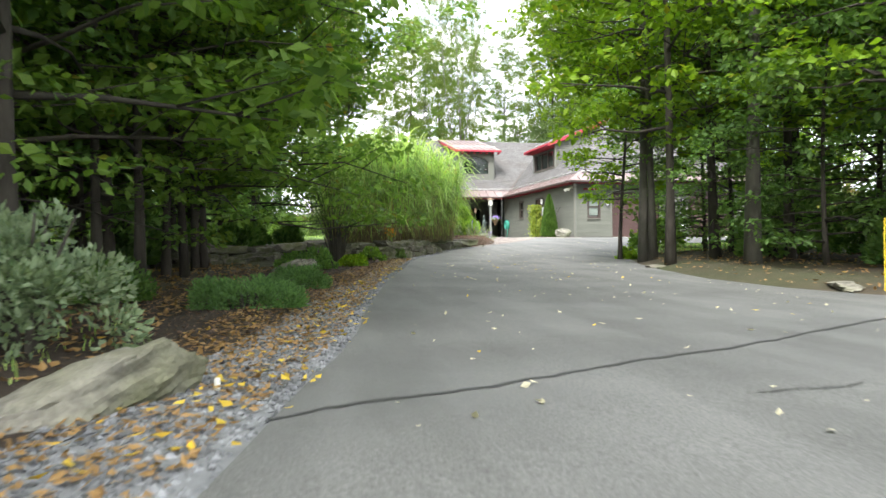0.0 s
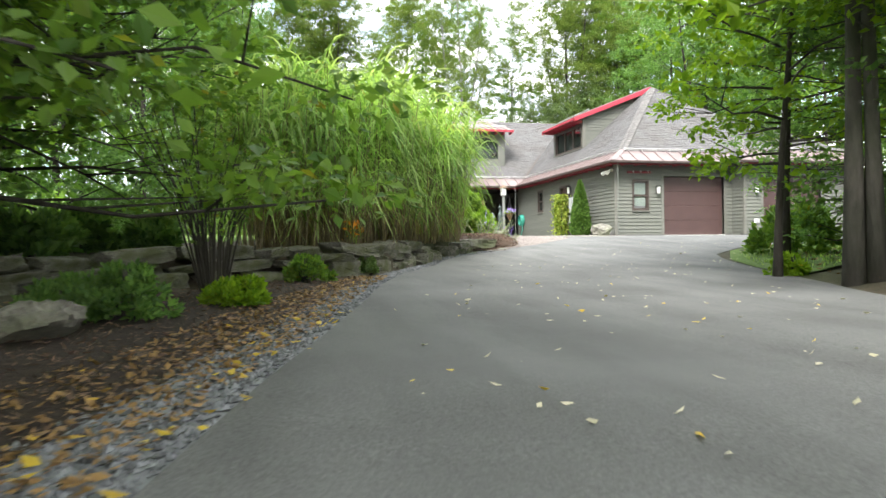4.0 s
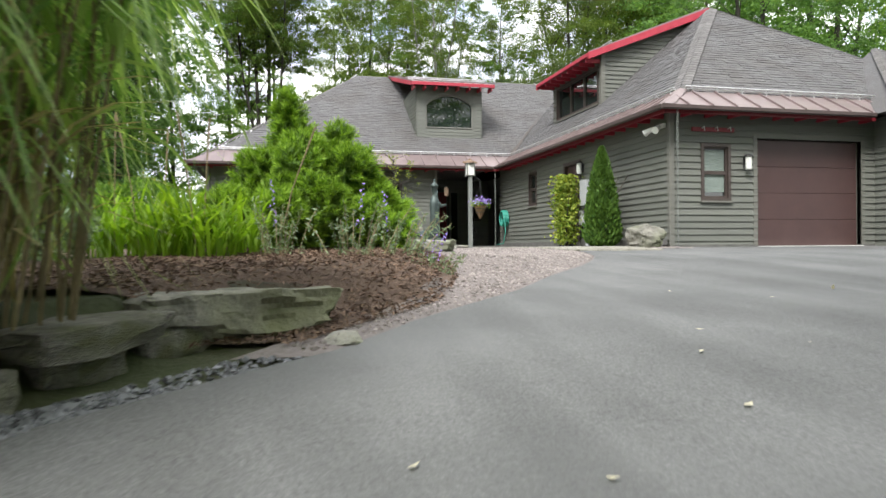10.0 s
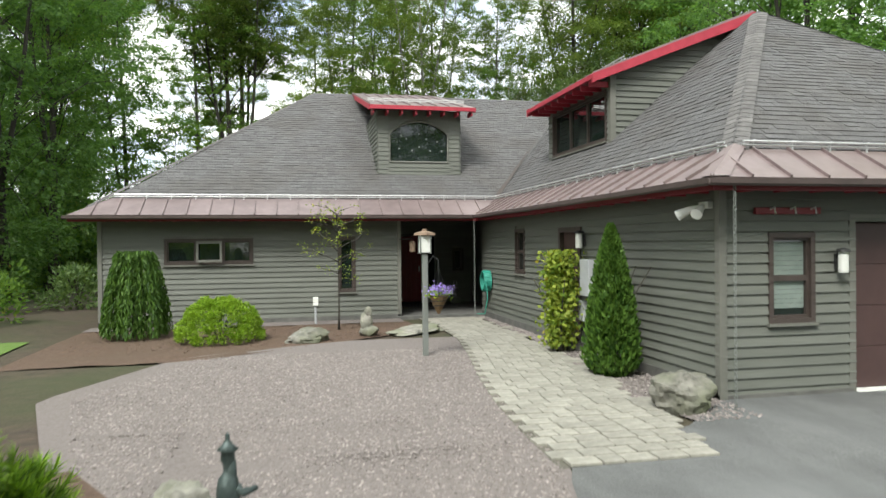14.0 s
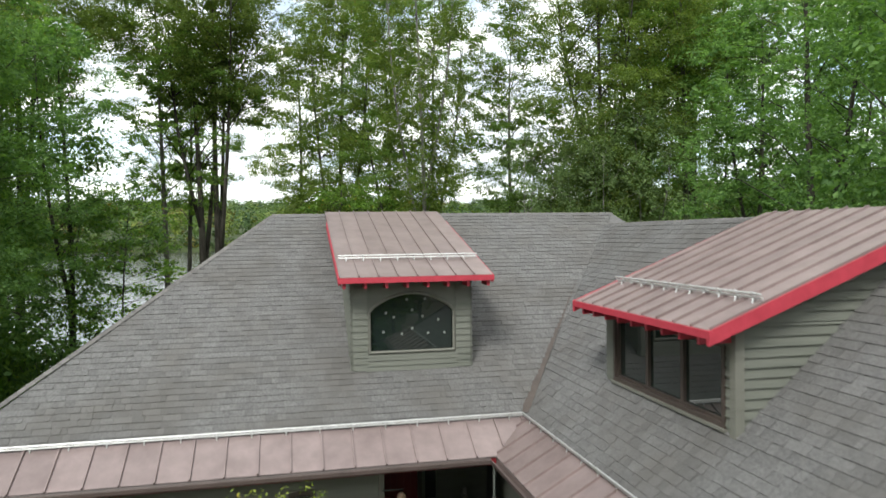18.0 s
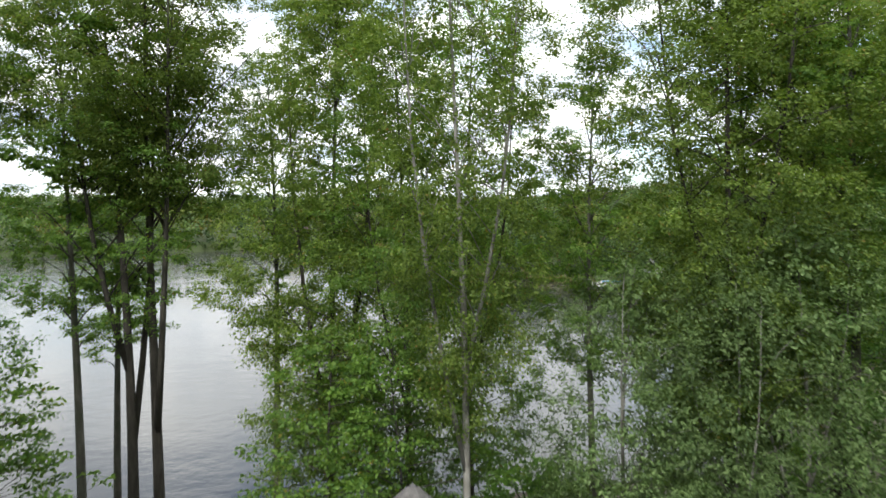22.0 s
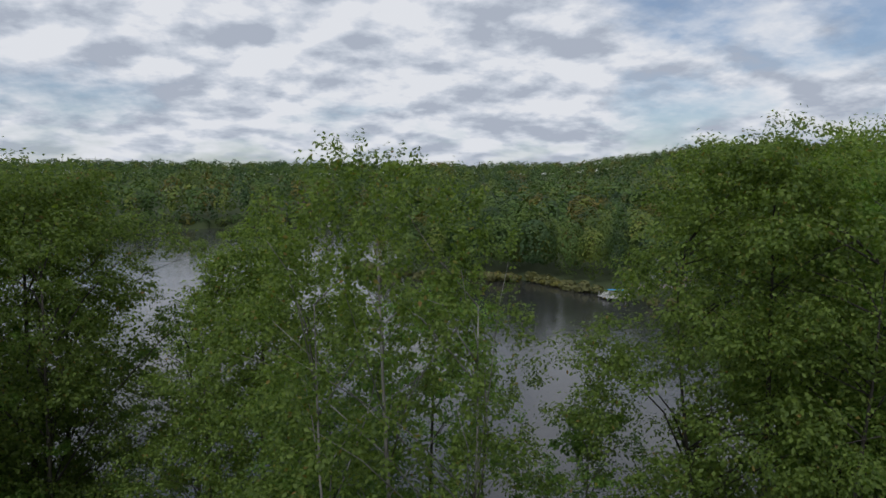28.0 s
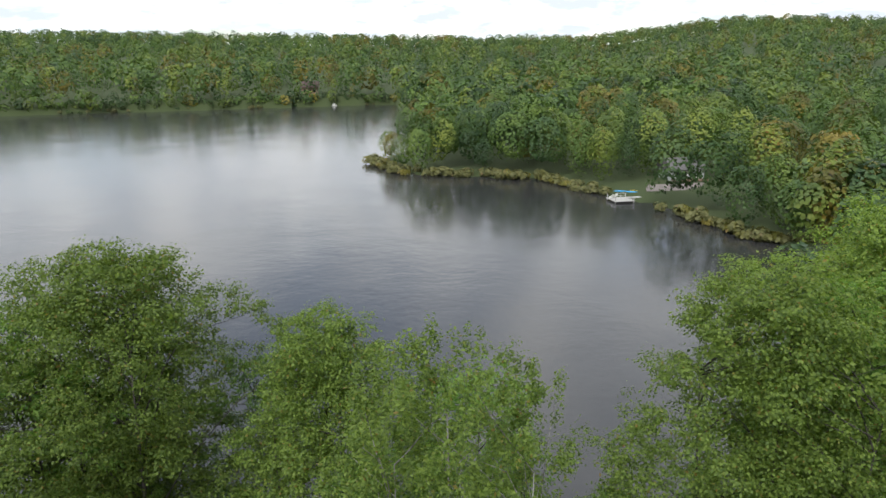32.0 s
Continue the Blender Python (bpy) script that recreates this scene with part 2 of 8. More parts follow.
M = {
    "asphalt": mat("asphalt", (0.085, 0.086, 0.084), (0.21, 0.211, 0.206), 70, 0.88, 0.35, 260, c3=(0.15, 0.152, 0.149), big=0.45),
    "tar": mat("tar", (0.035, 0.035, 0.036), (0.06, 0.06, 0.06), 20, 0.7, 0.3, 90),
    "soil": mat("soil", (0.035, 0.027, 0.02), (0.085, 0.062, 0.042), 3.5, 0.95, 0.8, 30, c3=(0.04, 0.05, 0.018), big=0.25),
    "lawn": mat("lawn", (0.07, 0.13, 0.025), (0.13, 0.2, 0.04), 5, 0.9, 0.8, 60),
    "mulch": mat("mulch", (0.06, 0.038, 0.027), (0.15, 0.098, 0.068), 16, 0.95, 1.0, 70, c3=(0.1, 0.068, 0.046)),
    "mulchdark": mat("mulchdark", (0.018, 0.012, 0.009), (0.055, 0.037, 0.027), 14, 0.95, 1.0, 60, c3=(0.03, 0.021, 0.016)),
    "chip": mat("chip", (0.08, 0.05, 0.034), (0.19, 0.125, 0.085), 7, 0.95, 0.3, 60, island=0.5),
    "gravelbed": mat("gravelbed", (0.13, 0.112, 0.103), (0.21, 0.182, 0.17), 25, 0.95, 0.8, 60),
    "pebble": mat("pebble", (0.165, 0.142, 0.131), (0.28, 0.248, 0.232), 9, 0.85, 0.2, 60, island=0.36),
    "greygravel": mat("greygravel", (0.095, 0.098, 0.104), (0.21, 0.215, 0.23), 9, 0.85, 0.2, 60, island=0.55),
    "rock": mat("rock", (0.095, 0.092, 0.078), (0.33, 0.315, 0.27), 5.5, 0.9, 1.0, 12, c3=(0.15, 0.16, 0.10), big=1.6, rand=0.25),
    "wallrock": mat("wallrock", (0.075, 0.07, 0.058), (0.3, 0.285, 0.24), 7, 0.92, 1.0, 26, c3=(0.105, 0.11, 0.055), big=1.7, rand=0.3),
    "paver": mat("paver", (0.2, 0.19, 0.16), (0.32, 0.305, 0.26), 8, 0.85, 0.3, 60, rand=0.13),
    "sand": mat("sand", (0.08, 0.075, 0.06), (0.13, 0.12, 0.095), 20, 0.95, 0.3, 90),
    "siding": mat("siding", (0.102, 0.107, 0.092), (0.135, 0.139, 0.12), 1.6, 0.6, 0.12, 60, rand=0.05, stretch=(0.4, 0.4, 5)),
    "trim": mat("trim", (0.12, 0.12, 0.103), (0.145, 0.143, 0.125), 3, 0.6, 0.1, 60),
    "shingle": mat("shingle", (0.07, 0.068, 0.069), (0.138, 0.134, 0.134), 22, 0.92, 0.5, 160, c3=(0.088, 0.083, 0.08), big=0.9, island=0.13, rand=0.1),
    "ridge": mat("ridge", (0.085, 0.08, 0.078), (0.15, 0.142, 0.137), 9, 0.92, 0.5, 90, island=0.15),
    "metal": mat("metal", (0.165, 0.125, 0.122), (0.25, 0.195, 0.19), 2.2, 0.4, 0.05, 8, metal=0.3, rand=0.06, spec=0.5),
    "gutter": mat("gutter", (0.06, 0.045, 0.042), (0.085, 0.062, 0.058), 4, 0.45, 0.05, 20),
    "alu": mat("alu", (0.5, 0.5, 0.5), (0.65, 0.65, 0.65), 8, 0.4, 0.05, 30, metal=0.7),
    "red": mat("red", (0.3, 0.026, 0.044), (0.39, 0.038, 0.06), 5, 0.5, 0.1, 40),
    "darkred": mat("darkred", (0.14, 0.01, 0.016), (0.19, 0.016, 0.022), 5, 0.5, 0.1, 40),
    "garage": mat("garage", (0.052, 0.028, 0.026), (0.066, 0.036, 0.033), 3, 0.5, 0.05, 30),
    "frame": mat("frame", (0.04, 0.03, 0.026), (0.065, 0.05, 0.043), 6, 0.5, 0.1, 40),
    "glass": glassmat("glass", (0.012, 0.018, 0.016)),
    "blind": mat("blind", (0.15, 0.185, 0.165), (0.2, 0.235, 0.21), 8, 0.7, 0.1, 30),
    "bark": mat("bark", (0.022, 0.019, 0.015), (0.075, 0.066, 0.055), 5, 0.95, 1.0, 22, rand=0.25, stretch=(1, 1, 0.25)),
    "greybark": mat("greybark", (0.05, 0.046, 0.038), (0.14, 0.13, 0.11), 5, 0.95, 1.0, 24, c3=(0.06, 0.065, 0.045), big=1.3, rand=0.2, stretch=(1, 1, 0.3)),
    "palebark": mat("palebark", (0.17, 0.16, 0.14), (0.32, 0.31, 0.28), 4, 0.9, 0.7, 20, c3=(0.09, 0.08, 0.07), big=2.0),
    "bronze": mat("bronze", (0.035, 0.05, 0.048), (0.1, 0.125, 0.12), 7, 0.5, 0.3, 40, metal=0.55),
    "post": mat("post", (0.13, 0.14, 0.13), (0.18, 0.19, 0.175), 5, 0.7, 0.3, 50, stretch=(1, 1, 0.2)),
    "white": mat("white", (0.62, 0.62, 0.58), (0.75, 0.75, 0.71), 5, 0.6, 0.1, 40),
    "frost": mat("frost", (0.55, 0.56, 0.53), (0.66, 0.66, 0.62), 5, 0.35, 0.05, 40),
    "black": mat("black", (0.012, 0.012, 0.012), (0.03, 0.03, 0.03), 5, 0.6, 0.2, 40),
    "grey": mat("grey", (0.3, 0.31, 0.32), (0.38, 0.39, 0.4), 5, 0.5, 0.1, 40),
    "hose": mat("hose", (0.02, 0.2, 0.15), (0.04, 0.28, 0.21), 8, 0.5, 0.2, 60),
    "slate": mat("slate", (0.07, 0.07, 0.065), (0.14, 0.135, 0.125), 4, 0.8, 0.4, 30),
    "coir": mat("coir", (0.12, 0.075, 0.035), (0.22, 0.14, 0.07), 30, 0.95, 0.8, 90),
    "violet": mat("violet", (0.2, 0.13, 0.42), (0.36, 0.26, 0.62), 30, 0.8, 0.0, island=0.3),
    "orange": mat("orange", (0.7, 0.24, 0.02), (0.85, 0.4, 0.03), 30, 0.8, 0.0, island=0.2),
    "stucco": mat("stucco", (0.42, 0.42, 0.39), (0.52, 0.52, 0.48), 6, 0.9, 0.3, 60),
    "wood": mat("wood", (0.14, 0.09, 0.06), (0.24, 0.17, 0.12), 4, 0.8, 0.3, 40),
    "dockwood": mat("dockwood", (0.3, 0.295, 0.28), (0.42, 0.41, 0.39), 4, 0.85, 0.2, 40),
    "blue": mat("blue", (0.03, 0.25, 0.55), (0.05, 0.33, 0.62), 4, 0.4, 0.0),
    "yellow": mat("yellow", (0.7, 0.5, 0.03), (0.78, 0.6, 0.05), 4, 0.4, 0.0),
    "stem": mat("stem", (0.11, 0.085, 0.045), (0.25, 0.2, 0.11), 12, 0.9, 0.2, 60, island=0.3),
    "leaf": leafmat("leaf", (0.06, 0.125, 0.026), (0.155, 0.25, 0.05), (0.24, 0.19, 0.03), trans=0.5),
    "leafdark": leafmat("leafdark", (0.06, 0.125, 0.04), (0.14, 0.24, 0.07), trans=0.5),
    "leafbright": leafmat("leafbright", (0.08, 0.16, 0.012), (0.2, 0.31, 0.025), (0.33, 0.28, 0.03), trans=0.5),
    "fern": leafmat("fern", (0.045, 0.1, 0.035), (0.11, 0.2, 0.065), trans=0.35),
    "leafpale": leafmat("leafpale", (0.06, 0.105, 0.035), (0.14, 0.2, 0.075), trans=0.35),
    "leaflake": leafmat("leaflake", (0.068, 0.112, 0.024), (0.168, 0.232, 0.046), (0.22, 0.14, 0.04), trans=0.46),
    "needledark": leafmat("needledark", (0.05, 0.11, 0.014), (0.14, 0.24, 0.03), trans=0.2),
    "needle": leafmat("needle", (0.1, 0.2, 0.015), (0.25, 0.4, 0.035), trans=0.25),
    "needlemound": leafmat("needlemound", (0.1, 0.19, 0.014), (0.27, 0.4, 0.035), trans=0.25),
    "scale": leafmat("scale", (0.03, 0.075, 0.012), (0.09, 0.17, 0.025), trans=0.2),
    "blade": leafmat("blade", (0.14, 0.26, 0.07), (0.41, 0.53, 0.21), (0.4, 0.34, 0.15), trans=0.5),
    "drygrass": leafmat("drygrass", (0.2, 0.15, 0.07), (0.42, 0.34, 0.18), trans=0.3),
    "vine": leafmat("vine", (0.08, 0.14, 0.02), (0.26, 0.3, 0.05), (0.4, 0.3, 0.04), trans=0.35),
    "sage": leafmat("sage", (0.1, 0.15, 0.08), (0.22, 0.28, 0.17), trans=0.25),
    "litter": leafmat("litter", (0.13, 0.075, 0.03), (0.28, 0.17, 0.07), (0.55, 0.36, 0.03), trans=0.1),
    "litteryellow": leafmat("litteryellow", (0.4, 0.26, 0.03), (0.62, 0.45, 0.06), (0.5, 0.18, 0.03), trans=0.15),
    "litterpale": leafmat("litterpale", (0.33, 0.31, 0.22), (0.5, 0.46, 0.34), (0.55, 0.42, 0.08), trans=0.1),
    "far": leafmat("far", (0.048, 0.088, 0.02), (0.075, 0.124, 0.03), trans=0.2),
    "farb": leafmat("farb", (0.078, 0.116, 0.022), (0.11, 0.152, 0.032), trans=0.2),
    "farc": leafmat("farc", (0.026, 0.054, 0.018), (0.046, 0.08, 0.026), trans=0.2),
    "fard": leafmat("fard", (0.1, 0.098, 0.018), (0.14, 0.125, 0.026), (0.17, 0.1, 0.03), trans=0.2),
    "reed": leafmat("reed", (0.065, 0.068, 0.024), (0.115, 0.115, 0.042), (0.15, 0.08, 0.05), trans=0.2),
}

# wear on the asphalt: pale worn patches, dark drifts along the driveway and fine pale grit
at_ = M["asphalt"].node_tree
a_out = at_.nodes["Principled BSDF"].inputs["Base Color"]
for scale_, stretch_, low_, high_, span_ in ((0.9, (1, 1, 1), 0.82, 1.12, (0.35, 0.68)), (2.2, (1.0, 0.16, 1), 0.86, 1.07, (0.38, 0.6)), (160, (1, 1, 1), 0.85, 1.45, (0.56, 0.78))):
    a_tc = at_.nodes.new("ShaderNodeTexCoord")
    a_mp = at_.nodes.new("ShaderNodeMapping")
    a_mp.inputs["Rotation"].default_value = (0, 0, 0.42)
    a_mp.inputs["Scale"].default_value = stretch_
    at_.links.new(a_tc.outputs["Object"], a_mp.inputs[0])
    a_nz = at_.nodes.new("ShaderNodeTexNoise")
    a_nz.inputs["Scale"].default_value, a_nz.inputs["Detail"].default_value = scale_, 6
    at_.links.new(a_mp.outputs[0], a_nz.inputs["Vector"])
    a_mr = at_.nodes.new("ShaderNodeMapRange")
    a_mr.inputs[1].default_value, a_mr.inputs[2].default_value, a_mr.inputs[3].default_value, a_mr.inputs[4].default_value = *span_, low_, high_
    at_.links.new(a_nz.outputs[0], a_mr.inputs[0])
    a_vm = at_.nodes.new("ShaderNodeVectorMath")
    a_vm.operation = "SCALE"
    at_.links.new(a_out.links[0].from_socket, a_vm.inputs[0])
    at_.links.new(a_mr.outputs[0], a_vm.inputs["Scale"])
    at_.links.new(a_vm.outputs[0], a_out)

st = M["soil"].node_tree
s_tc = st.nodes.new("ShaderNodeTexCoord")
s_xyz = st.nodes.new("ShaderNodeSeparateXYZ")
st.links.new(s_tc.outputs["Object"], s_xyz.inputs[0])
s_far = st.nodes.new("ShaderNodeMapRange")
s_far.inputs[1].default_value, s_far.inputs[2].default_value = 90, 150
st.links.new(s_xyz.outputs["Y"], s_far.inputs[0])
s_mix = st.nodes.new("ShaderNodeMix")
s_mix.data_type = "RGBA"
st.links.new(s_far.outputs[0], s_mix.inputs[0])
s_old = st.nodes["Principled BSDF"].inputs["Base Color"].links[0].from_socket
st.links.new(s_old, s_mix.inputs[6])
s_mix.inputs[7].default_value = (0.035, 0.05, 0.014, 1)
st.links.new(s_mix.outputs[2], st.nodes["Principled BSDF"].inputs["Base Color"])

# lake surface: dark peat water that mirrors the sky, with a light ripple
wm = bpy.data.materials.new("lake_water")
wm.use_nodes = True
t_ = wm.node_tree
b_ = t_.nodes["Principled BSDF"]
b_.inputs["Base Color"].default_value = (0.028, 0.028, 0.029, 1)
b_.inputs["Roughness"].default_value = 0.13
b_.inputs["IOR"].default_value = 1.42
b_.inputs["Specular IOR Level"].default_value = 0.5
tc_ = t_.nodes.new("ShaderNodeTexCoord")
for sc, st, dist, prev in ((0.9, 0.5, 0.05, None), (0.05, 0.4, 0.4, 1)):
    nz = t_.nodes.new("ShaderNodeTexNoise")
    nz.inputs["Scale"].default_value, nz.inputs["Detail"].default_value = sc, 4
    t_.links.new(tc_.outputs["Object"], nz.inputs["Vector"])
    bp_ = t_.nodes.new("ShaderNodeBump")
    bp_.inputs["Strength"].default_value, bp_.inputs["Distance"].default_value = st, dist
    t_.links.new(nz.outputs[0], bp_.inputs["Height"])
    if prev:
        t_.links.new(last_.outputs[0], bp_.inputs["Normal"])
    last_ = bp_
t_.links.new(last_.outputs[0], b_.inputs["Normal"])
M["water"] = wm

# tints that change from crown to crown in the far woods
for name_ in ("far", "farb", "farc", "fard"):
    ft = M[name_].node_tree
    f_tc = ft.nodes.new("ShaderNodeTexCoord")
    f_nz = ft.nodes.new("ShaderNodeTexNoise")
    f_nz.inputs["Scale"].default_value, f_nz.inputs["Detail"].default_value = 0.09, 1.0
    ft.links.new(f_tc.outputs["Object"], f_nz.inputs["Vector"])
    f_col = ramp(ft, f_nz.outputs[0], [(0.34, (0.5, 0.56, 0.62)), (0.5, (0.95, 0.97, 0.95)), (0.64, (1.5, 1.3, 1.1))])
    f_mix = ft.nodes.new("ShaderNodeMix")
    f_mix.data_type, f_mix.blend_type = "RGBA", "MULTIPLY"
    f_mix.inputs[0].default_value = 1.0
    f_in = ft.nodes["Principled BSDF"].inputs["Base Color"]
    ft.links.new(f_in.links[0].from_socket, f_mix.inputs[6])
    ft.links.new(f_col, f_mix.inputs[7])
    ft.links.new(f_mix.outputs[2], f_in)

# ---------------------------------------------------------------- mesh helpers


def build(name, geo, material, smooth=False):
    verts, faces = geo
    me = bpy.data.meshes.new(name)
    if isinstance(verts, np.ndarray):
        verts = verts.tolist()
    if isinstance(faces, np.ndarray):
        faces = faces.tolist()
    me.from_pydata(verts, [], faces)
    me.materials.append(M[material])
    if smooth:
        me.polygons.foreach_set("use_smooth", [True] * len(me.polygons))
        if "rock" in material:
            me.set_sharp_from_angle(angle=radians(24))
    me.update()
    return me


def part(name, geo, material, parent, label="", smooth=False):
    ob = new(name, geo if isinstance(geo, bpy.types.Mesh) else build(name, geo, material, smooth))
    if parent is not None:
        ob.parent = parent
        inv = parent.matrix_basis.inverted()
        if parent.parent is not None:
            inv = inv @ parent.matrix_parent_inverse.inverted() @ parent.parent.matrix_basis.inverted()
        ob.matrix_parent_inverse = inv
    if label:
        ob["label"] = label
    return ob


def thing(name, at, label, category, group="", kind=""):
    ob = new(name)
    ob.empty_display_size = 0.2
    ob.location = at
    return tagged(ob, label, category, group, kind)


def solid(name, geo, material, label, category, group="", kind="", smooth=False):
    return tagged(part(name, geo, material, None, "", smooth), label, category, group, kind)


def box(x0, y0, z0, x1, y1, z1):
    v = [(x, y, z) for z in (z0, z1) for y in (y0, y1) for x in (x0, x1)]
    return v, [(0, 2, 3, 1), (4, 5, 7, 6), (0, 1, 5, 4), (2, 6, 7, 3), (0, 4, 6, 2), (1, 3, 7, 5)]


def bbox(x0, y0, z0, x1, y1, z1, b=0.01):
    bm = bmesh.new()
    v, f = box(x0, y0, z0, x1, y1, z1)
    vs = [bm.verts.new(p) for p in v]
    for q in f:
        bm.faces.new([vs[i] for i in q])
    bmesh.ops.bevel(bm, geom=bm.edges[:], offset=b, segments=2, affect="EDGES", profile=0.6)
    bm.verts.index_update()
    out = [tuple(p.co) for p in bm.verts], [[p.index for p in q.verts] for q in bm.faces]
    bm.free()
    return out


def join(*geos):
    v, f = [], []
    for gv, gf in geos:
        n = len(v)
        v += [tuple(p) for p in gv]
        f += [tuple(int(i) + n for i in q) for q in gf]
    return v, f


def weld(geo):
    """The same geometry with corners that coincide made one."""
    at, v, f = {}, [], []
    for q in geo[1]:
        f.append([])
        for i in q:
            k = tuple(round(c, 4) for c in geo[0][i])
            if k not in at:
                at[k] = len(v)
                v.append(k)
            f[-1].append(at[k])
    seen = {}
    for q in f:
        seen.setdefault(tuple(sorted(q)), []).append(q)
    return v, [q[0] for q in seen.values() if len(q) == 1]


def prism(outline, axis, a, b):
    """An outline of (u, v) pairs pushed along an axis from a to b."""
    n = len(outline)
    def at(p, w):
        return {"x": (w, p[0], p[1]), "y": (p[0], w, p[1]), "z": (p[0], p[1], w)}[axis]
    v = [at(p, a) for p in outline] + [at(p, b) for p in outline]
    return v, [tuple(range(n))[::-1], tuple(range(n, 2 * n))] + [(i, (i + 1) % n, n + (i + 1) % n, n + i) for i in range(n)]


def lathe(profile, n=16, cx=0, cy=0):
    v, f = [], []
    for r, z in profile:
        v += [(cx + r * math.cos(2 * math.pi * i / n), cy + r * math.sin(2 * math.pi * i / n), z) for i in range(n)]
    for k in range(len(profile) - 1):
        f += [(k * n + i, k * n + (i + 1) % n, (k + 1) * n + (i + 1) % n, (k + 1) * n + i) for i in range(n)]
    f += [tuple(range(n))[::-1], tuple(range((len(profile) - 1) * n, len(profile) * n))]
    return v, f


def tube(points, radii, n=6):
    """A tapered tube along a line of points."""
    pts = [Vector(p) for p in points]
    if not hasattr(radii, "__len__"):
        radii = [radii] * len(pts)
    radii = [float(r) for r in radii]
    v, f = [], []
    ref = Vector((0.31, 0.77, 0.55))
    for i, p in enumerate(pts):
        d = (pts[min(i + 1, len(pts) - 1)] - pts[max(i - 1, 0)]).normalized()
        s = d.cross(ref).normalized()
        u = s.cross(d)
        v += [tuple(p + radii[i] * (math.cos(2 * math.pi * k / n) * s + math.sin(2 * math.pi * k / n) * u)) for k in range(n)]
    for i in range(len(pts) - 1):
        f += [(i * n + k, i * n + (k + 1) % n, (i + 1) * n + (k + 1) % n, (i + 1) * n + k) for k in range(n)]
    f += [tuple(range(n))[::-1], tuple(range((len(pts) - 1) * n, len(pts) * n))]
    return v, f


def cards(centre, along, across, fold=0.0):
    """Leaf quads: diamonds at centres, with half axes along and across."""
    c, a, s = (np.asarray(q, float) for q in (centre, along, across))
    nrm = np.cross(a, s)
    nrm /= np.linalg.norm(nrm, axis=1, keepdims=True) + 1e-9
    lift_ = nrm * (np.linalg.norm(s, axis=1, keepdims=True) * fold)
    v = np.stack([c - a, c + s + lift_ - a * 0.1, c + a, c - s + lift_ - a * 0.1], 1).reshape(-1, 3)
    n = len(c)
    return v, np.arange(n * 4).reshape(n, 4)


def stones(rng, pos, size, flat_=0.7):
    """Small angular stones as squashed octahedra with jitter."""
    n = len(pos)
    base = np.array([(1, 0, 0), (-1, 0, 0), (0, 1, 0), (0, -1, 0), (0, 0, 1), (0, 0, -1)], float)
    v = base[None] * rng.uniform(0.6, 1.25, (n, 6, 1)) * np.asarray(size).reshape(n, 1, 1)
    v += rng.normal(0, 0.18, v.shape) * np.asarray(size).reshape(n, 1, 1)
    v[:, :, 2] *= flat_
    ang = rng.uniform(0, 6.28, n)
    c, s = np.cos(ang)[:, None], np.sin(ang)[:, None]
    x, y = v[:, :, 0] * c - v[:, :, 1] * s, v[:, :, 0] * s + v[:, :, 1] * c
    v[:, :, 0], v[:, :, 1] = x, y
    v += np.asarray(pos)[:, None]
    f = np.array([(0, 2, 4), (2, 1, 4), (1, 3, 4), (3, 0, 4), (2, 0, 5), (1, 2, 5), (3, 1, 5), (0, 3, 5)])
    return v.reshape(-1, 3), (f[None] + 6 * np.arange(n)[:, None, None]).reshape(-1, 3)


def boulder(seed, sx, sy, sz, rough=0.22, flat_top=0.0, cuts=6, boxy=0.55):
    """A rock with chiselled faces about the origin, resting on z = 0."""
    bm = bmesh.new()
    bmesh.ops.create_cube(bm, size=2)
    bmesh.ops.subdivide_edges(bm, edges=bm.edges[:], cuts=cuts, use_grid_fill=True)
    rb = random.Random(seed)
    off = Vector((seed * 7.3, seed * 3.1, seed * 1.7))
    planes = []
    for _ in range(11):
        n = Vector((rb.gauss(0, 1), rb.gauss(0, 1), rb.gauss(0.1, 0.8))).normalized()
        planes.append((n, rb.uniform(0.72, 1.02) + (0.55 - boxy) * 0.55))
    if flat_top:
        planes.append((Vector((rb.gauss(0, 0.08), rb.gauss(0, 0.08), 1)).normalized(), 1 - flat_top))
    for q in bm.verts:
        p = q.co.copy()
        r = p.normalized()
        p = p.lerp(r * 1.3, boxy)
        for n, d in planes:
            over = p.dot(n) - d
            if over > 0:
                p -= n * over * 0.93
        p += r * (noise.noise(p * 1.1 + off) * rough * 0.5 + noise.noise(p * 3.1 + off) * rough * 0.42 + noise.noise(p * 7.5 + off) * rough * 0.34)
        q.co = Vector((p.x * sx, p.y * sy, (p.z + 0.86) * sz * 0.55))
    bm.verts.index_update()
    out = [tuple(p.co) for p in bm.verts], [[p.index for p in q.verts] for q in bm.faces]
    bm.free()
    return out


def moved(geo, x, y, z, rz=0.0, tilt=0.0):
    m = pose(x, y, z, tilt, 0, rz)
    return [tuple(m @ Vector(p)) for p in geo[0]], geo[1]


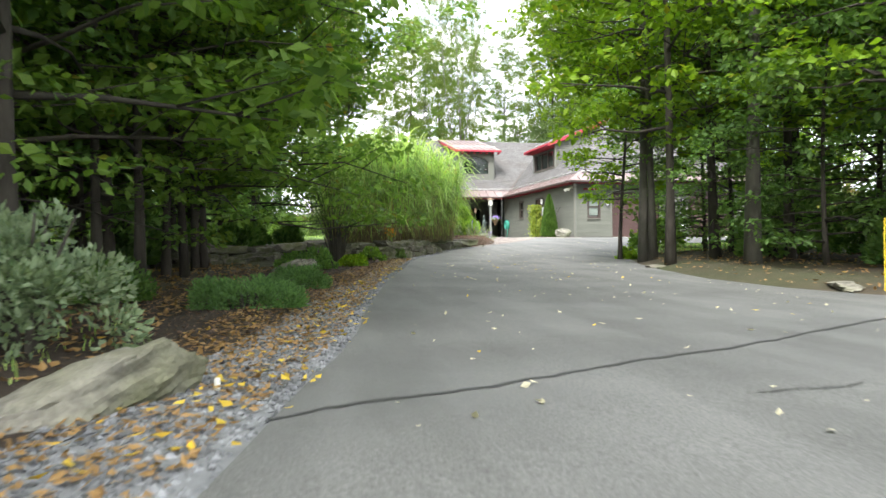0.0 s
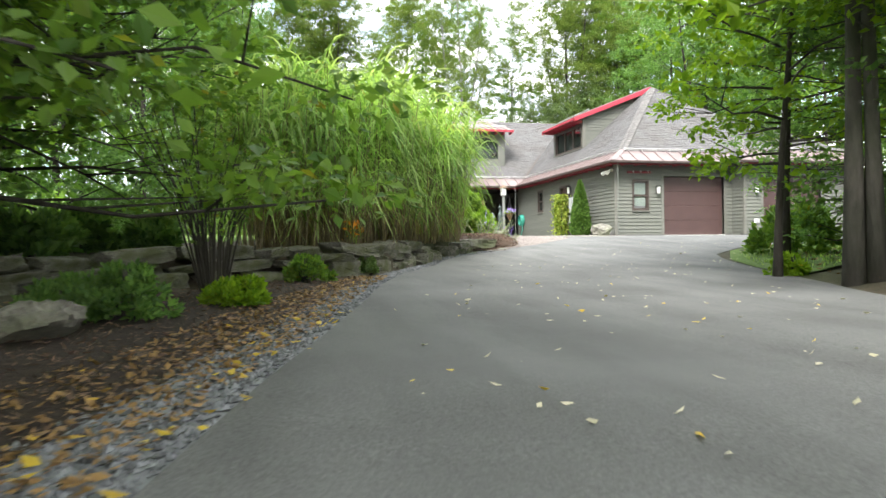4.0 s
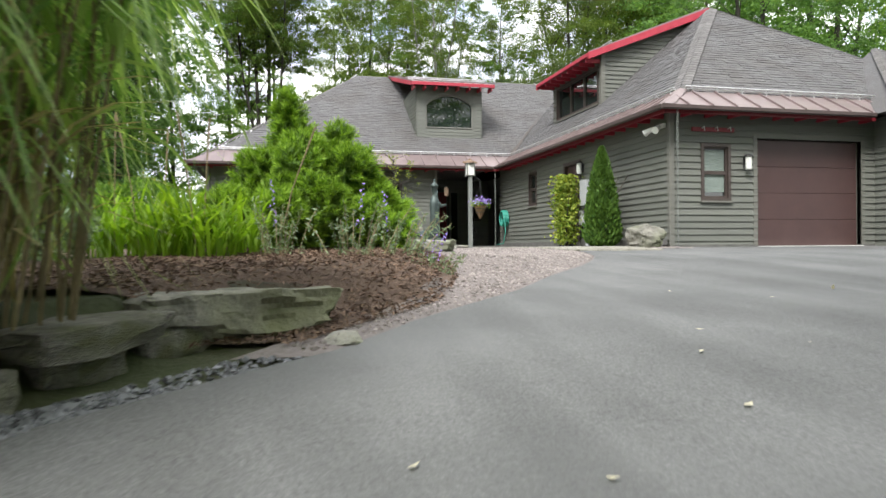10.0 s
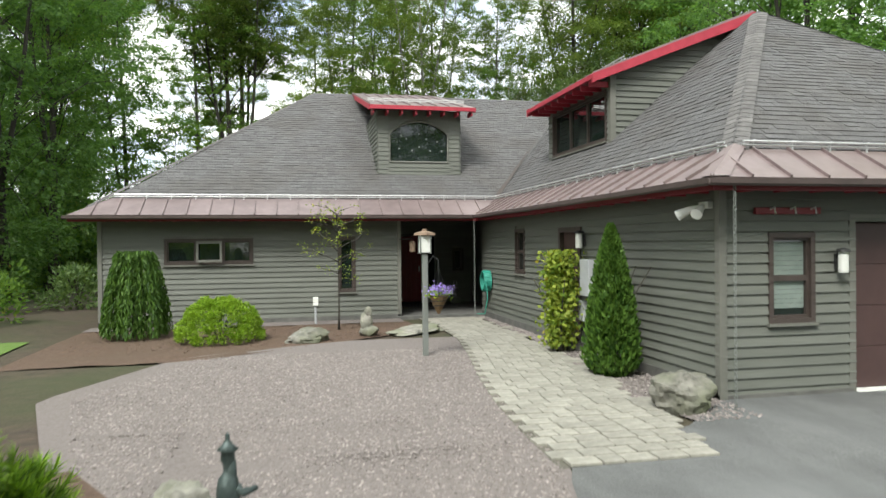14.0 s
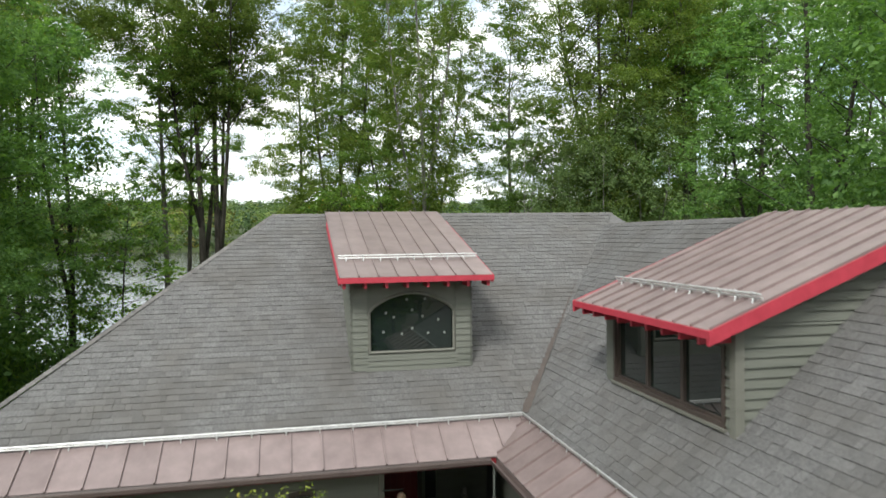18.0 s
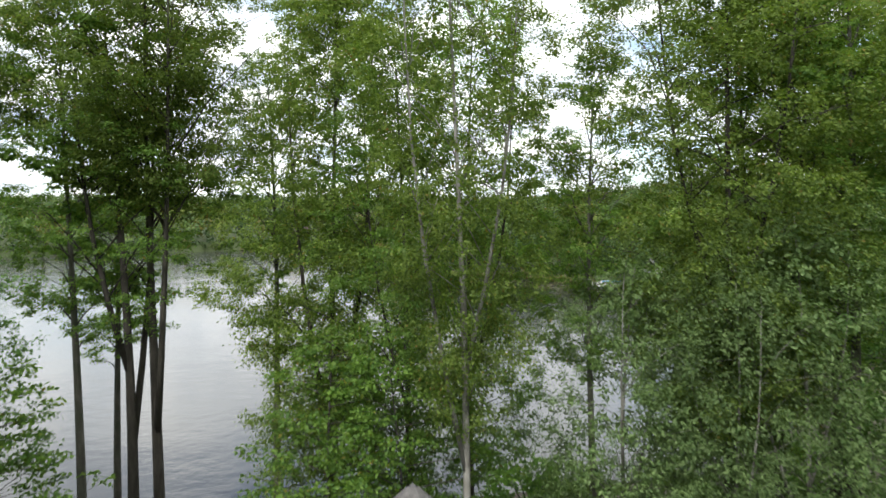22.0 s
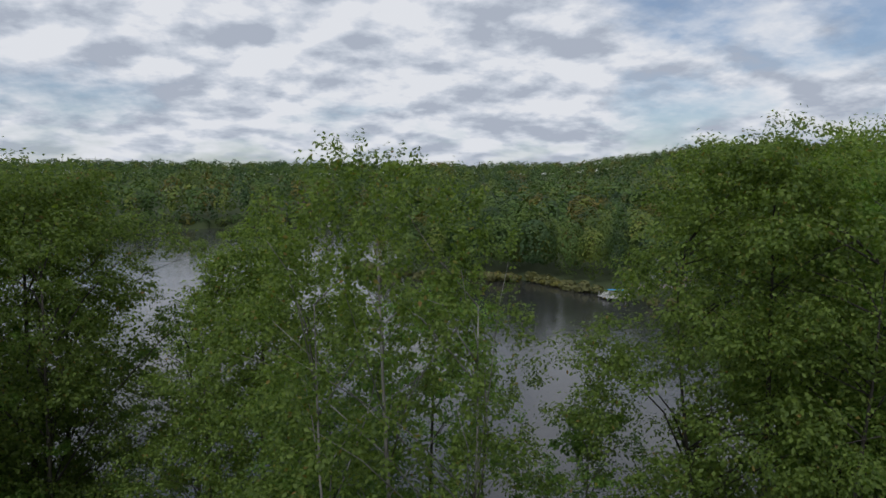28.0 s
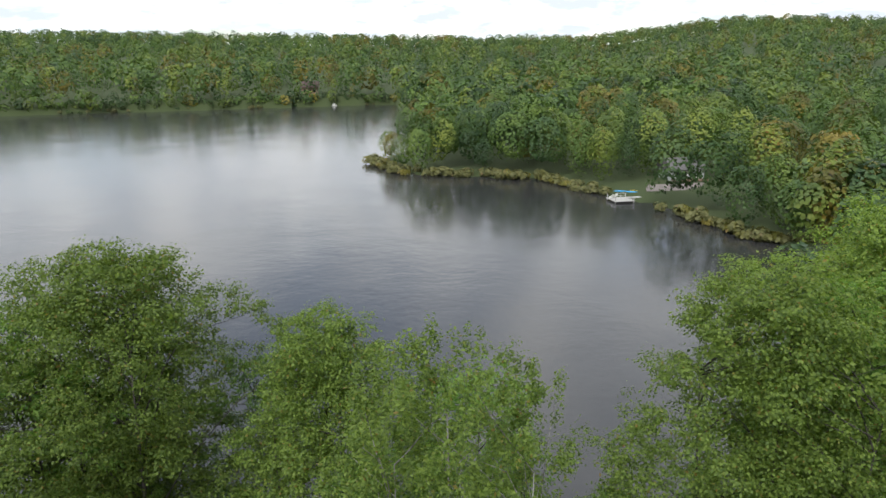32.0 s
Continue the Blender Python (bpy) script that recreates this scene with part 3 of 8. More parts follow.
# ---------------------------------------------------------------- lie of the land
GY = [-60, 0, 4, 8, 12, 16, 20, 22.9, 27, 31, 57, 64, 72, 79, 84]
GZ = [-1.7, -1.22, -1.13, -1.02, -0.88, -0.76, -0.62, -0.37, -0.1, 0.0, 0.0, -1.0, -1.9, -3.05, -4.6]
LY = [-12, 0, 3.07, 4.42, 5.1, 6.0, 7.2, 7.9, 8.9, 10.3, 11.5, 12.5, 14.3, 16.2, 17.7, 18.5, 19.5, 20.3, 21.2, 21.9, 22.3, 23.0, 24.07, 25.05, 25.86, 26.5, 27.1, 28.2, 29.05, 29.95, 30.0, 31.0]
LX = [-4.2, -1.75, -0.85, -0.53, -0.33, -0.13, 0.06, 0.2, 0.4, 0.69, 0.96, 1.23, 1.67, 2.1, 2.57, 2.95, 3.4, 3.72, 4.25, 5.0, 5.48, 6.0, 6.93, 7.6, 8.25, 8.68, 8.99, 9.42, 9.66, 10.2, 11.3, 12.4]
RY = [-12, 0, 3, 5.5, 7.4, 8.5, 10, 12, 14, 15.2, 17, 19, 20.8, 22.2, 23.9, 24.6, 31]
RX = [22, 14, 9.5, 6.6, 5.6, 5.3, 5.25, 5.7, 6.35, 6.9, 7.6, 8.5, 9.4, 10.9, 14.9, 22, 24]
WALL = [(5.5, 23.1), (5.3, 22.95), (4.85, 22.3), (4.35, 21.6), (3.9, 20.95), (3.6, 20.4), (3.22, 19.6), (2.9, 19.05), (2.48, 18.2), (2.0, 17.8), (1.3, 17.5), (0.5, 17.0), (-0.4, 16.2), (-1.2, 15.5), (-2.0, 15.0), (-3.2, 14.9)]
WATER = -3.0
PEN = [(32, 271), (38, 247), (57, 237), (76, 229), (83, 201), (88, 192), (89.5, 173), (93, 156), (106, 149), (150, 140), (400, 120), (500, 900), (90, 640), (60, 330)]


def ztrack(y):
    return float(np.interp(y, GY, GZ))


def inside(poly, x, y):
    hit = False
    for (ax, ay), (bx, by) in zip(poly, poly[1:] + poly[:1]):
        if (ay > y) != (by > y) and x < (bx - ax) * (y - ay) / (by - ay) + ax:
            hit = not hit
    return hit


def edge_gap(poly, x, y):
    best = 1e9
    for (ax, ay), (bx, by) in zip(poly, poly[1:] + poly[:1]):
        dx, dy = bx - ax, by - ay
        k = min(1, max(0, ((x - ax) * dx + (y - ay) * dy) / (dx * dx + dy * dy)))
        best = min(best, math.hypot(x - ax - k * dx, y - ay - k * dy))
    return best


def farshore(x):
    return 560 + 0.3 * x if x < 70 else 581


def terrace(x):
    return float(np.interp(x, [p[0] for p in WALL[::-1]], [p[1] for p in WALL[::-1]]))


def land(x, y):
    """Height of the ground."""
    if y < 84:
        z = ztrack(y)
        if x > 40 and y > 57:
            z = max(z, -1.5 - 0.02 * (y - 57))
        left = float(np.interp(y, LY, LX))
        right = float(np.interp(y, RY, RX))
        out = max(left - x, x - right, 0.0)
        if y < 30 and out > 0.5:
            z += (noise.noise(Vector((x * 0.5, y * 0.5, 0))) * 0.10 + 0.03) * min(1, (out - 0.5) / 2)
        if x > right and y < 23:
            z += 0.14 * min(1, (x - right) / 0.7) * max(0, min(1, (23 - y) / 2))
        if -8 < x < 6.4 and y < 31 and y > terrace(x) and x < left - 0.3:
            k = max(0, min(1, (y - terrace(x) - 0.3) / 0.25)) * max(0, min(1, (left - 0.3 - x) / (0.3 if y < 22.5 else 0.9)))
            z += (max(z, float(np.interp(y, [15, 18, 20, 24, 27, 31], [-0.42, -0.33, -0.25, -0.08, 0.03, 0.03]))) - z) * k
        return z
    if x > 40 and y < 160:
        poly_x = float(np.interp(y, [84, 110, 140, 160], [44, 62, 88, 96]))
        if x > poly_x:
            return -2.4 + min(5, (x - poly_x) * 0.05)
    z = -6.0
    if inside(PEN, x, y):
        g = edge_gap(PEN, x, y)
        z = -3.2 + min(1.2, g * 0.12) + max(0, g - 30) * 0.02
    d = y - farshore(x)
    if d > -8:
        z = max(z, -3.3 + min(1, (d + 8) * 0.1) + max(0, d) * 0.022)
    if y > 400 and z > -4:
        q = max(0, min(1, (x / y - 0.34) / 0.36))
        z += max(0, min(1, (y - 400) / 900)) * (33 + 45 * q * q * (3 - 2 * q))
    return z


def sheet(name, rows, material, lift_, label, category, cols=16, kind="structure", sub=0.4, bumpy=0.0):
    """Ground cover between the left and right limits given row by row: (y, x0, x1)."""
    ys = [r[0] for r in rows]
    n = max(2, int((ys[-1] - ys[0]) / sub))
    v, f = [], []
    for j in range(n + 1):
        y = ys[0] + (ys[-1] - ys[0]) * j / n
        a, b = (float(np.interp(y, ys, [r[k] for r in rows])) for k in (1, 2))
        for i in range(cols + 1):
            x = a + (b - a) * i / cols
            z = land(x, y) + lift_
            if bumpy:
                z += bumpy * noise.noise(Vector((x * 1.7, y * 1.7, 3)))
            v.append((x, y, z))
    w = cols + 1
    f = [(j * w + i, j * w + i + 1, j * w + w + i + 1, j * w + w + i) for j in range(n) for i in range(cols)]
    return solid(name, (v, f), material, label, category, kind=kind, smooth=True)


# one sheet of ground out to the horizon
gx = np.unique(np.r_[np.arange(-14, 30.1, 0.5), np.arange(1, 7, 0.25), np.arange(-60, 120, 4.0), np.arange(-400, 700, 20.0), np.linspace(-1600, 2000, 37)])
gy = np.unique(np.r_[np.arange(-6, 32, 0.4), np.arange(16, 24, 0.2), np.arange(32, 90, 1.5), np.arange(-60, 330, 5.0), np.arange(330, 700, 8.0), np.linspace(700, 2600, 30), [-400, -200]])
gv = [(x, y, land(x, y) - (0.015 if y < 60 else 0)) for y in gy for x in gx]
w_ = len(gx)
gf = [(j * w_ + i, j * w_ + i + 1, j * w_ + w_ + i + 1, j * w_ + w_ + i) for j in range(len(gy) - 1) for i in range(w_ - 1)]
solid("ground", (gv, gf), "soil", "dark forest floor with leaf litter and moss around the house", "ground", kind="structure", smooth=True)
solid("lake", ([(-1500, 60, WATER), (1500, 60, WATER), (1500, 900, WATER), (-1500, 900, WATER)], [(0, 1, 2, 3)]), "water",
      "calm dark lake mirroring a cloudy sky", "lake", kind="structure")
dr = sorted(set(LY + RY))
dr = [y for y in dr if y > -12.1]
sheet("driveway", [(y, float(np.interp(y, LY, LX)), float(np.interp(y, RY, RX))) for y in dr], "asphalt", 0.016,
      "worn grey asphalt driveway rising to the garage", "driveway", cols=30, sub=0.3)

# ---------------------------------------------------------------- house
EZ, BZ, RZ, WZ = 2.58, 3.0, 6.8, 6.5
house = thing("house", (12.4, 42.0, 0), "grey clapboard house, shingle roof, mauve metal eaves and red trim", "house")


def at_wall(axis, plane, o, u, w, z):
    return (u, plane + o * w, z) if axis == "x" else (plane + o * w, u, z)


def ubox(axis, plane, o, u0, u1, w0, w1, z0, z1):
    a, b = at_wall(axis, plane, o, u0, w0, z0), at_wall(axis, plane, o, u1, w1, z1)
    return box(*[min(p, q) for p, q in zip(a, b)], *[max(p, q) for p, q in zip(a, b)])


def wall(name, axis, plane, o, u0, u1, z0, z1, holes=(), limit=None, step=0.125, boards=True, thick=0.2):
    """A wall with openings, clad in lapped boards. limit(z) narrows the boards to a slope."""
    us = sorted({u0, u1, *[h[0] for h in holes], *[h[1] for h in holes]})
    zs = sorted({z0, z1, *[h[2] for h in holes], *[h[3] for h in holes]})
    cells = []
    if limit is None:
        for a, b in zip(us, us[1:]):
            for c, d in zip(zs, zs[1:]):
                if not any(h[0] <= a and b <= h[1] and h[2] <= c and d <= h[3] for h in holes):
                    cells.append(ubox(axis, plane, o, a, b, -thick, 0, c, d))
    else:
        la, lb, lc, ld = limit(z0)[0], limit(z0)[1], limit(z1)[0], limit(z1)[1]
        q = [at_wall(axis, plane, o, u, w, z) for w in (0, -0.05) for u, z in ((la, z0), (lb, z0), (ld, z1), (lc, z1))]
        cells.append((q, [(0, 1, 2, 3), (7, 6, 5, 4), (0, 4, 5, 1), (1, 5, 6, 2), (2, 6, 7, 3), (3, 7, 4, 0)]))
    wl = part(name, weld(join(*cells)), "trim", house)
    if not boards:
        return wl
    z = z0
    while z < z1 - 0.02:
        zt = min(z + step, z1)
        a0, a1 = (u0, u1) if limit is None else limit(z + 0.01)
        b0, b1 = (u0, u1) if limit is None else limit(zt)
        cuts = [h for h in holes if h[2] < zt - 0.02 and h[3] > z + 0.02]
        edges = [a0] + [e for h in sorted(cuts) for e in (h[0], h[1])] + [a1]
        for a, b in zip(edges[::2], edges[1::2]):
            if b - a < 0.03:
                continue
            ta, tb = (max(a, b0), min(b, b1))
            if tb < ta:
                ta = tb = (ta + tb) / 2
            v = [at_wall(axis, plane, o, u, w, h_) for u, w, h_ in ((a, 0.004, z), (b, 0.004, z), (b, 0.037, z), (a, 0.037, z), (ta, 0.004, zt + 0.012), (tb, 0.004, zt + 0.012), (tb, 0.008, zt + 0.012), (ta, 0.008, zt + 0.012))]
            part("board", (v, [(0, 1, 2, 3), (4, 7, 6, 5), (0, 4, 5, 1), (3, 2, 6, 7), (0, 3, 7, 4), (1, 5, 6, 2)]), "siding", wl)
        z += step
    return wl


def window(axis, plane, o, u0, u1, z0, z1, uprights=(), rails=(), label="", blind=0.0, proud=0.03):
    """A framed window: casing, panes and, where drawn, a blind behind the glass."""
    f = 0.06
    bars = [(u0 - f, u1 + f, z1, z1 + f), (u0 - f, u1 + f, z0 - f, z0), (u0 - f, u0, z0, z1), (u1, u1 + f, z0, z1)]
    cas = join(*[ubox(axis, plane, o, a, b, -0.08, proud + 0.015, c, d) for a, b, c, d in bars])
    w = part("window", cas, "frame", house, label)
    inner = [u0] + sorted(uprights) + [u1]
    lev = [z0] + sorted(rails) + [z1]
    for a, b in zip(inner, inner[1:]):
        for c, d in zip(lev, lev[1:]):
            part("pane", ubox(axis, plane, o, a + 0.03, b - 0.03, -0.055, -0.045, c + 0.03, d - 0.03), "glass", w)
            s = 0.035
            sash = join(*[ubox(axis, plane, o, p, q, -0.075, 0.0, r, t) for p, q, r, t in ((a, b, c, c + s), (a, b, d - s, d), (a, a + s, c + s, d - s), (b - s, b, c + s, d - s))])
            part("sash", sash, "frame", w)
    part("window_sill", ubox(axis, plane, o, u0 - f - 0.02, u1 + f + 0.02, -0.05, proud + 0.05, z0 - f - 0.035, z0 - f), "trim", w)
    if blind:
        n = 14
        for k in range(n):
            zz = z1 - 0.05 - (z1 - z0 - 0.1) * blind * k / n
            part("slat", ubox(axis, plane, o, u0 + 0.04, u1 - 0.04, -0.044, -0.040, zz - (z1 - z0) * blind / n * 0.86, zz), "blind", w)
    return w


def corner(x, y, z0, z1, s=0.1):
    part("corner_board", bbox(x - s / 2, y - s / 2, z0, x + s / 2, y + s / 2, z1, 0.008), "trim", house)


# walls
wall("wall_facade", "x", 41.11, -1, 3.2, 10.15, 0.12, EZ, [(4.59, 6.61, 1.44, 2.06), (8.62, 9.06, 0.71, 2.09)])
wall("wall_court", "y", 12.4, -1, 31.0, 41.3, 0.15, EZ, [(35.03, 35.93, 0.15, 2.1), (37.92, 38.56, 1.21, 2.19)])
wall("wall_garage", "x", 31.0, -1, 12.4, 17.0, 0.0, EZ, [(13.02, 13.66, 0.89, 1.98), (14.25, 16.65, 0.0, 2.11)])
wall("wall_garage_step", "y", 17.0, -1, 30.3, 31.0, 0.0, EZ)
wall("wall_garage_far", "x", 30.3, -1, 17.0, 21.4, 0.0, EZ, [(17.75, 20.15, 0.0, 2.11)])
wall("wall_porch_back", "x", 45.0, -1, 10.15, 13.1, 0.08, EZ, [(10.47, 11.48, 0.08, 2.15), (12.44, 12.8, 1.04, 1.75)])
wall("wall_porch_side", "y", 10.15, 1, 41.11, 45.0, 0.08, EZ)
wall("wall_porch_end", "y", 13.1, -1, 41.3, 45.0, 0.08, EZ)
wall("wall_porch_return", "x", 41.3, 1, 12.4, 13.1, 0.08, EZ)
wall("wall_left", "y", 3.2, -1, 41.11, 52.6, 0.12, EZ, boards=False)
wall("wall_right", "y", 21.4, 1, 30.3, 52.6, 0.0, EZ, boards=False)
wall("wall_back", "x", 52.6, 1, 3.2, 21.4, 0.0, EZ, boards=False)
for x, y in ((12.4, 31.0), (17.0, 30.3), (3.2, 41.11), (10.15, 41.11)):
    corner(x, y, 0.02, EZ)
for a in ((3.15, 41.06, -0.1, 10.2, 41.3, 0.13), (12.35, 31.0, -0.1, 12.6, 41.3, 0.16), (12.35, 30.96, -0.1, 14.2, 31.2, 0.06), (16.7, 30.96, -0.1, 17.0, 31.2, 0.06), (16.96, 30.26, -0.1, 17.7, 30.5, 0.06)):
    part("foundation", box(*a), "slate", house)
part("porch_slab", bbox(10.1, 41.0, -0.1, 13.1, 45.0, 0.08, 0.015), "slate", house, "dark slate porch floor")
part("threshold", bbox(12.1, 34.95, -0.05, 12.42, 36.0, 0.16, 0.015), "slate", house)

# windows
window("x", 41.11, -1, 4.65, 6.55, 1.5, 2.0, (5.29, 5.92), label="strip of three dark-framed windows, middle one tilted open")
ow = part("awning_sash", join(ubox("x", 40.98, -1, 5.32, 5.9, 0, 0.05, 1.5, 1.56), ubox("x", 41.05, -1, 5.32, 5.9, 0, 0.05, 1.94, 2.0), ubox("x", 41.0, -1, 5.32, 5.37, 0, 0.05, 1.56, 1.94), ubox("x", 41.0, -1, 5.85, 5.9, 0, 0.05, 1.56, 1.94)), "trim", house)
window("x", 41.11, -1, 8.68, 9.0, 0.77, 2.03, label="tall narrow window with a dark frame")
window("y", 12.4, -1, 37.98, 38.5, 1.27, 2.13, rails=(1.7,), label="small double-hung window with a dark frame")
window("x", 31.0, -1, 13.08, 13.6, 0.95, 1.92, rails=(1.43,), label="double-hung garage window with lowered blind", blind=0.93)
window("x", 45.0, -1, 12.5, 12.74, 1.1, 1.69, label="small dark window in the porch")

# garage doors
for gx0, gy0 in ((14.25, 31.0), (17.75, 30.3)):
    gd = part("garage_door", box(gx0 + 0.01, gy0 + 0.12, 0.02, gx0 + 2.39, gy0 + 0.16, 2.10), "garage", house, "closed dark maroon sectional garage door")
    for k in range(4):
        part("door_panel", bbox(gx0 + 0.012, gy0 + 0.085, 0.03 + 0.517 * k, gx0 + 2.388, gy0 + 0.125, 0.03 + 0.517 * k + 0.513, 0.006), "garage", gd)
    part("jamb", join(box(gx0 - 0.09, gy0 - 0.03, 0, gx0, gy0 + 0.08, 2.2), box(gx0 + 2.4, gy0 - 0.03, 0, gx0 + 2.49, gy0 + 0.08, 2.2), box(gx0, gy0 - 0.03, 2.11, gx0 + 2.4, gy0 + 0.08, 2.2)), "trim", gd)
    part("sill", box(gx0, gy0 - 0.08, -0.02, gx0 + 2.4, gy0 + 0.1, 0.025), "white", gd, "pale concrete sill")

# front door with its side light
fd = part("front_door", bbox(10.5, 45.0, 0.1, 11.45, 45.06, 2.12, 0.01), "darkred", house, "dark red panelled front door")
for k in range(6):
    part("plank", bbox(10.53 + 0.152 * k, 44.975, 0.13, 10.53 + 0.152 * k + 0.142, 45.0, 2.09, 0.005), "darkred", fd)
part("handle", tube([(11.38, 44.95, 1.02), (11.38, 44.95, 1.2)], 0.01, 8), "alu", fd, "bright metal handle")
part("door_frame", join(box(10.41, 44.94, 0.08, 10.5, 45.05, 2.2), box(11.45, 44.94, 0.08, 11.54, 45.05, 2.2), box(10.5, 44.94, 2.12, 11.45, 45.05, 2.2)), "frame", fd)
part("side_light", box(11.62, 44.95, 0.3, 11.86, 44.985, 2.1), "glass", house, "tall dark glass side light")
sd = part("side_door", bbox(12.44, 35.06, 0.17, 12.5, 35.9, 2.07, 0.01), "garage", house, "dark brown side door")
part("door_frame", join(box(12.36, 34.97, 0.15, 12.47, 35.06, 2.16), box(12.36, 35.9, 0.15, 12.47, 35.99, 2.16), box(12.36, 35.06, 2.07, 12.47, 35.9, 2.16)), "frame", sd)
part("handle", tube([(12.40, 35.14, 1.0), (12.40, 35.14, 1.12)], 0.02, 8), "alu", sd)


# ---------------------------------------------------------------- roof
def hip(x0, y0, x1, y1, bx0, by0, bx1, by1, bz, ra, rb, ez=EZ):
    v = [(x0, y0, ez), (x1, y0, ez), (x1, y1, ez), (x0, y1, ez), (bx0, by0, bz), (bx1, by0, bz), (bx1, by1, bz), (bx0, by1, bz), ra, rb]
    f = [(3, 2, 1, 0), (0, 1, 5, 4), (1, 2, 6, 5), (2, 3, 7, 6), (3, 0, 4, 7)]
    along_x = abs(ra[0] - rb[0]) > abs(ra[1] - rb[1])
    f += [(4, 5, 9, 8), (5, 6, 9), (6, 7, 8, 9), (7, 4, 8)] if along_x else [(4, 5, 8), (5, 6, 9, 8), (6, 7, 9), (7, 4, 8, 9)]
    return v, f


roof_main = part("roof", hip(2.67, 40.5, 21.5, 53.2, 3.42, 41.25, 20.75, 52.45, BZ, (8.3, 46.85, RZ), (17.15, 46.85, RZ)), "shingle", house, "weathered grey-brown asphalt shingle roof")
roof_wing = part("roof", hip(12.0, 30.55, 21.5, 50.0, 12.75, 31.25, 20.75, 49.0, BZ, (16.76, 36.1, WZ), (16.76, 46.8, WZ)), "shingle", house, "weathered grey-brown asphalt shingle roof")
roof_bay = part("roof", ([(16.55, 29.85, EZ), (22.0, 29.85, EZ), (22.0, 33.6, EZ), (16.55, 33.6, EZ), (19.3, 33.3, 4.78), (20.0, 34.2, 4.78)], [(3, 2, 1, 0), (0, 1, 4), (1, 2, 5, 4), (2, 3, 5), (3, 0, 4, 5)]), "shingle", house, "small hipped shingle roof over the second garage bay")


def clip(poly, lo, hi):
    """Clip a polygon in (u, w) to lo(w) <= u <= hi(w), both straight lines given at w = 0 and w = 1."""
    for sgn, (c0, c1) in ((1, lo), (-1, hi)):
        def side(p):
            return sgn * (p[0] - (c0 + (c1 - c0) * p[1]))
        out = []
        for p, q in zip(poly, poly[1:] + poly[:1]):
            a, b = side(p), side(q)
            if a >= 0:
                out.append(p)
            if (a >= 0) != (b >= 0):
                k = a / (a - b)
                out.append((p[0] + (q[0] - p[0]) * k, p[1] + (q[1] - p[1]) * k))
        poly = out
        if len(poly) < 3:
            return []
    return poly


def slope(u_axis, e, b, ze, zb):
    """Maps (u, w, lift) to a point on the slope that runs from depth e (w = 0) to b (w = 1)."""
    run, rise = b - e, zb - ze
    ln = math.hypot(run, rise)
    nr, nz = -rise / ln, abs(run) / ln
    sg = 1 if run > 0 else -1
    def place(u, w, h=0.0):
        d, z = e + run * w + nr * sg * h, ze + rise * w + nz * h
        return (u, d, z) if u_axis == "x" else (d, u, z)
    return place, ln


def panels(parent, place, lo, hi, width, h=0.012, rib=0.035):
    u = min(lo)
    while u < max(hi):
        poly = clip([(u, 0.0), (u + width, 0.0), (u + width, 1.0), (u, 1.0)], lo, hi)
        if poly:
            n = len(poly)
            v = [place(p[0], p[1], h) for p in poly] + [place(p[0], p[1], 0.002) for p in poly]
            f = [tuple(range(n)), tuple(range(n, 2 * n))[::-1]] + [(i, n + i, n + (i + 1) % n, (i + 1) % n) for i in range(n)]
            geo = (v, f)
            us = [p for p in clip([(u - 0.011, 0.0), (u + 0.011, 0.0), (u + 0.011, 1.0), (u - 0.011, 1.0)], lo, hi)]
            if len(us) >= 3:
                m = len(us)
                rv = [place(p[0], p[1], h + rib) for p in us] + [place(p[0], p[1], h) for p in us]
                geo = join(geo, (rv, [tuple(range(m)), tuple(range(m, 2 * m))[::-1]] + [(i, m + i, m + (i + 1) % m, (i + 1) % m) for i in range(m)]))
            part("metal_panel", geo, "metal", parent)
        u += width


def snow_rail(parent, place, u0, u1, w, step=0.55, tall=0.11):
    part("snow_rail", join(*[tube([place(u0, w, hh), place(u1, w, hh)], 0.016, 6) for hh in (tall, tall * 0.55)]), "alu", parent, "bare aluminium snow rail")
    k = u0 + 0.15
    sl_ = (Vector(place(u0, 1, 0)) - Vector(place(u0, 0, 0))).length
    while k < u1:
        part("rail_bracket", join(tube([place(k, w + 0.03 / sl_, 0.0), place(k, w, tall + 0.02)], 0.014, 4), tube([place(k, w - 0.05 / sl_, 0.0), place(k, w, tall * 0.6)], 0.014, 4)), "alu", parent)
        k += step


pm, lm = slope("x", 40.5, 41.25, EZ + 0.01, BZ + 0.01)
panels(roof_main, pm, (2.67, 3.42), (12.0, 12.75), 0.5)
pw, lw = slope("y", 12.0, 12.75, EZ + 0.01, BZ + 0.01)
panels(roof_wing, pw, (30.55, 31.25), (40.5, 41.25), 0.5)
pf, lf = slope("x", 30.55, 31.25, EZ + 0.01, BZ + 0.01)
panels(roof_wing, pf, (12.0, 12.75), (16.9, 17.5), 0.5)
pb, lb = slope("x", 29.85, 30.55, EZ + 0.01, EZ + 0.01 + 0.45)
panels(roof_bay, pb, (16.55, 17.1), (22.0, 21.5), 0.5)
snow_rail(roof_main, pm, 3.5, 12.7, 1.0)
snow_rail(roof_wing, pw, 31.35, 41.2, 1.0)
snow_rail(roof_wing, pf, 12.85, 17.3, 1.0)
snow_rail(roof_bay, pb, 17.2, 21.4, 1.0)
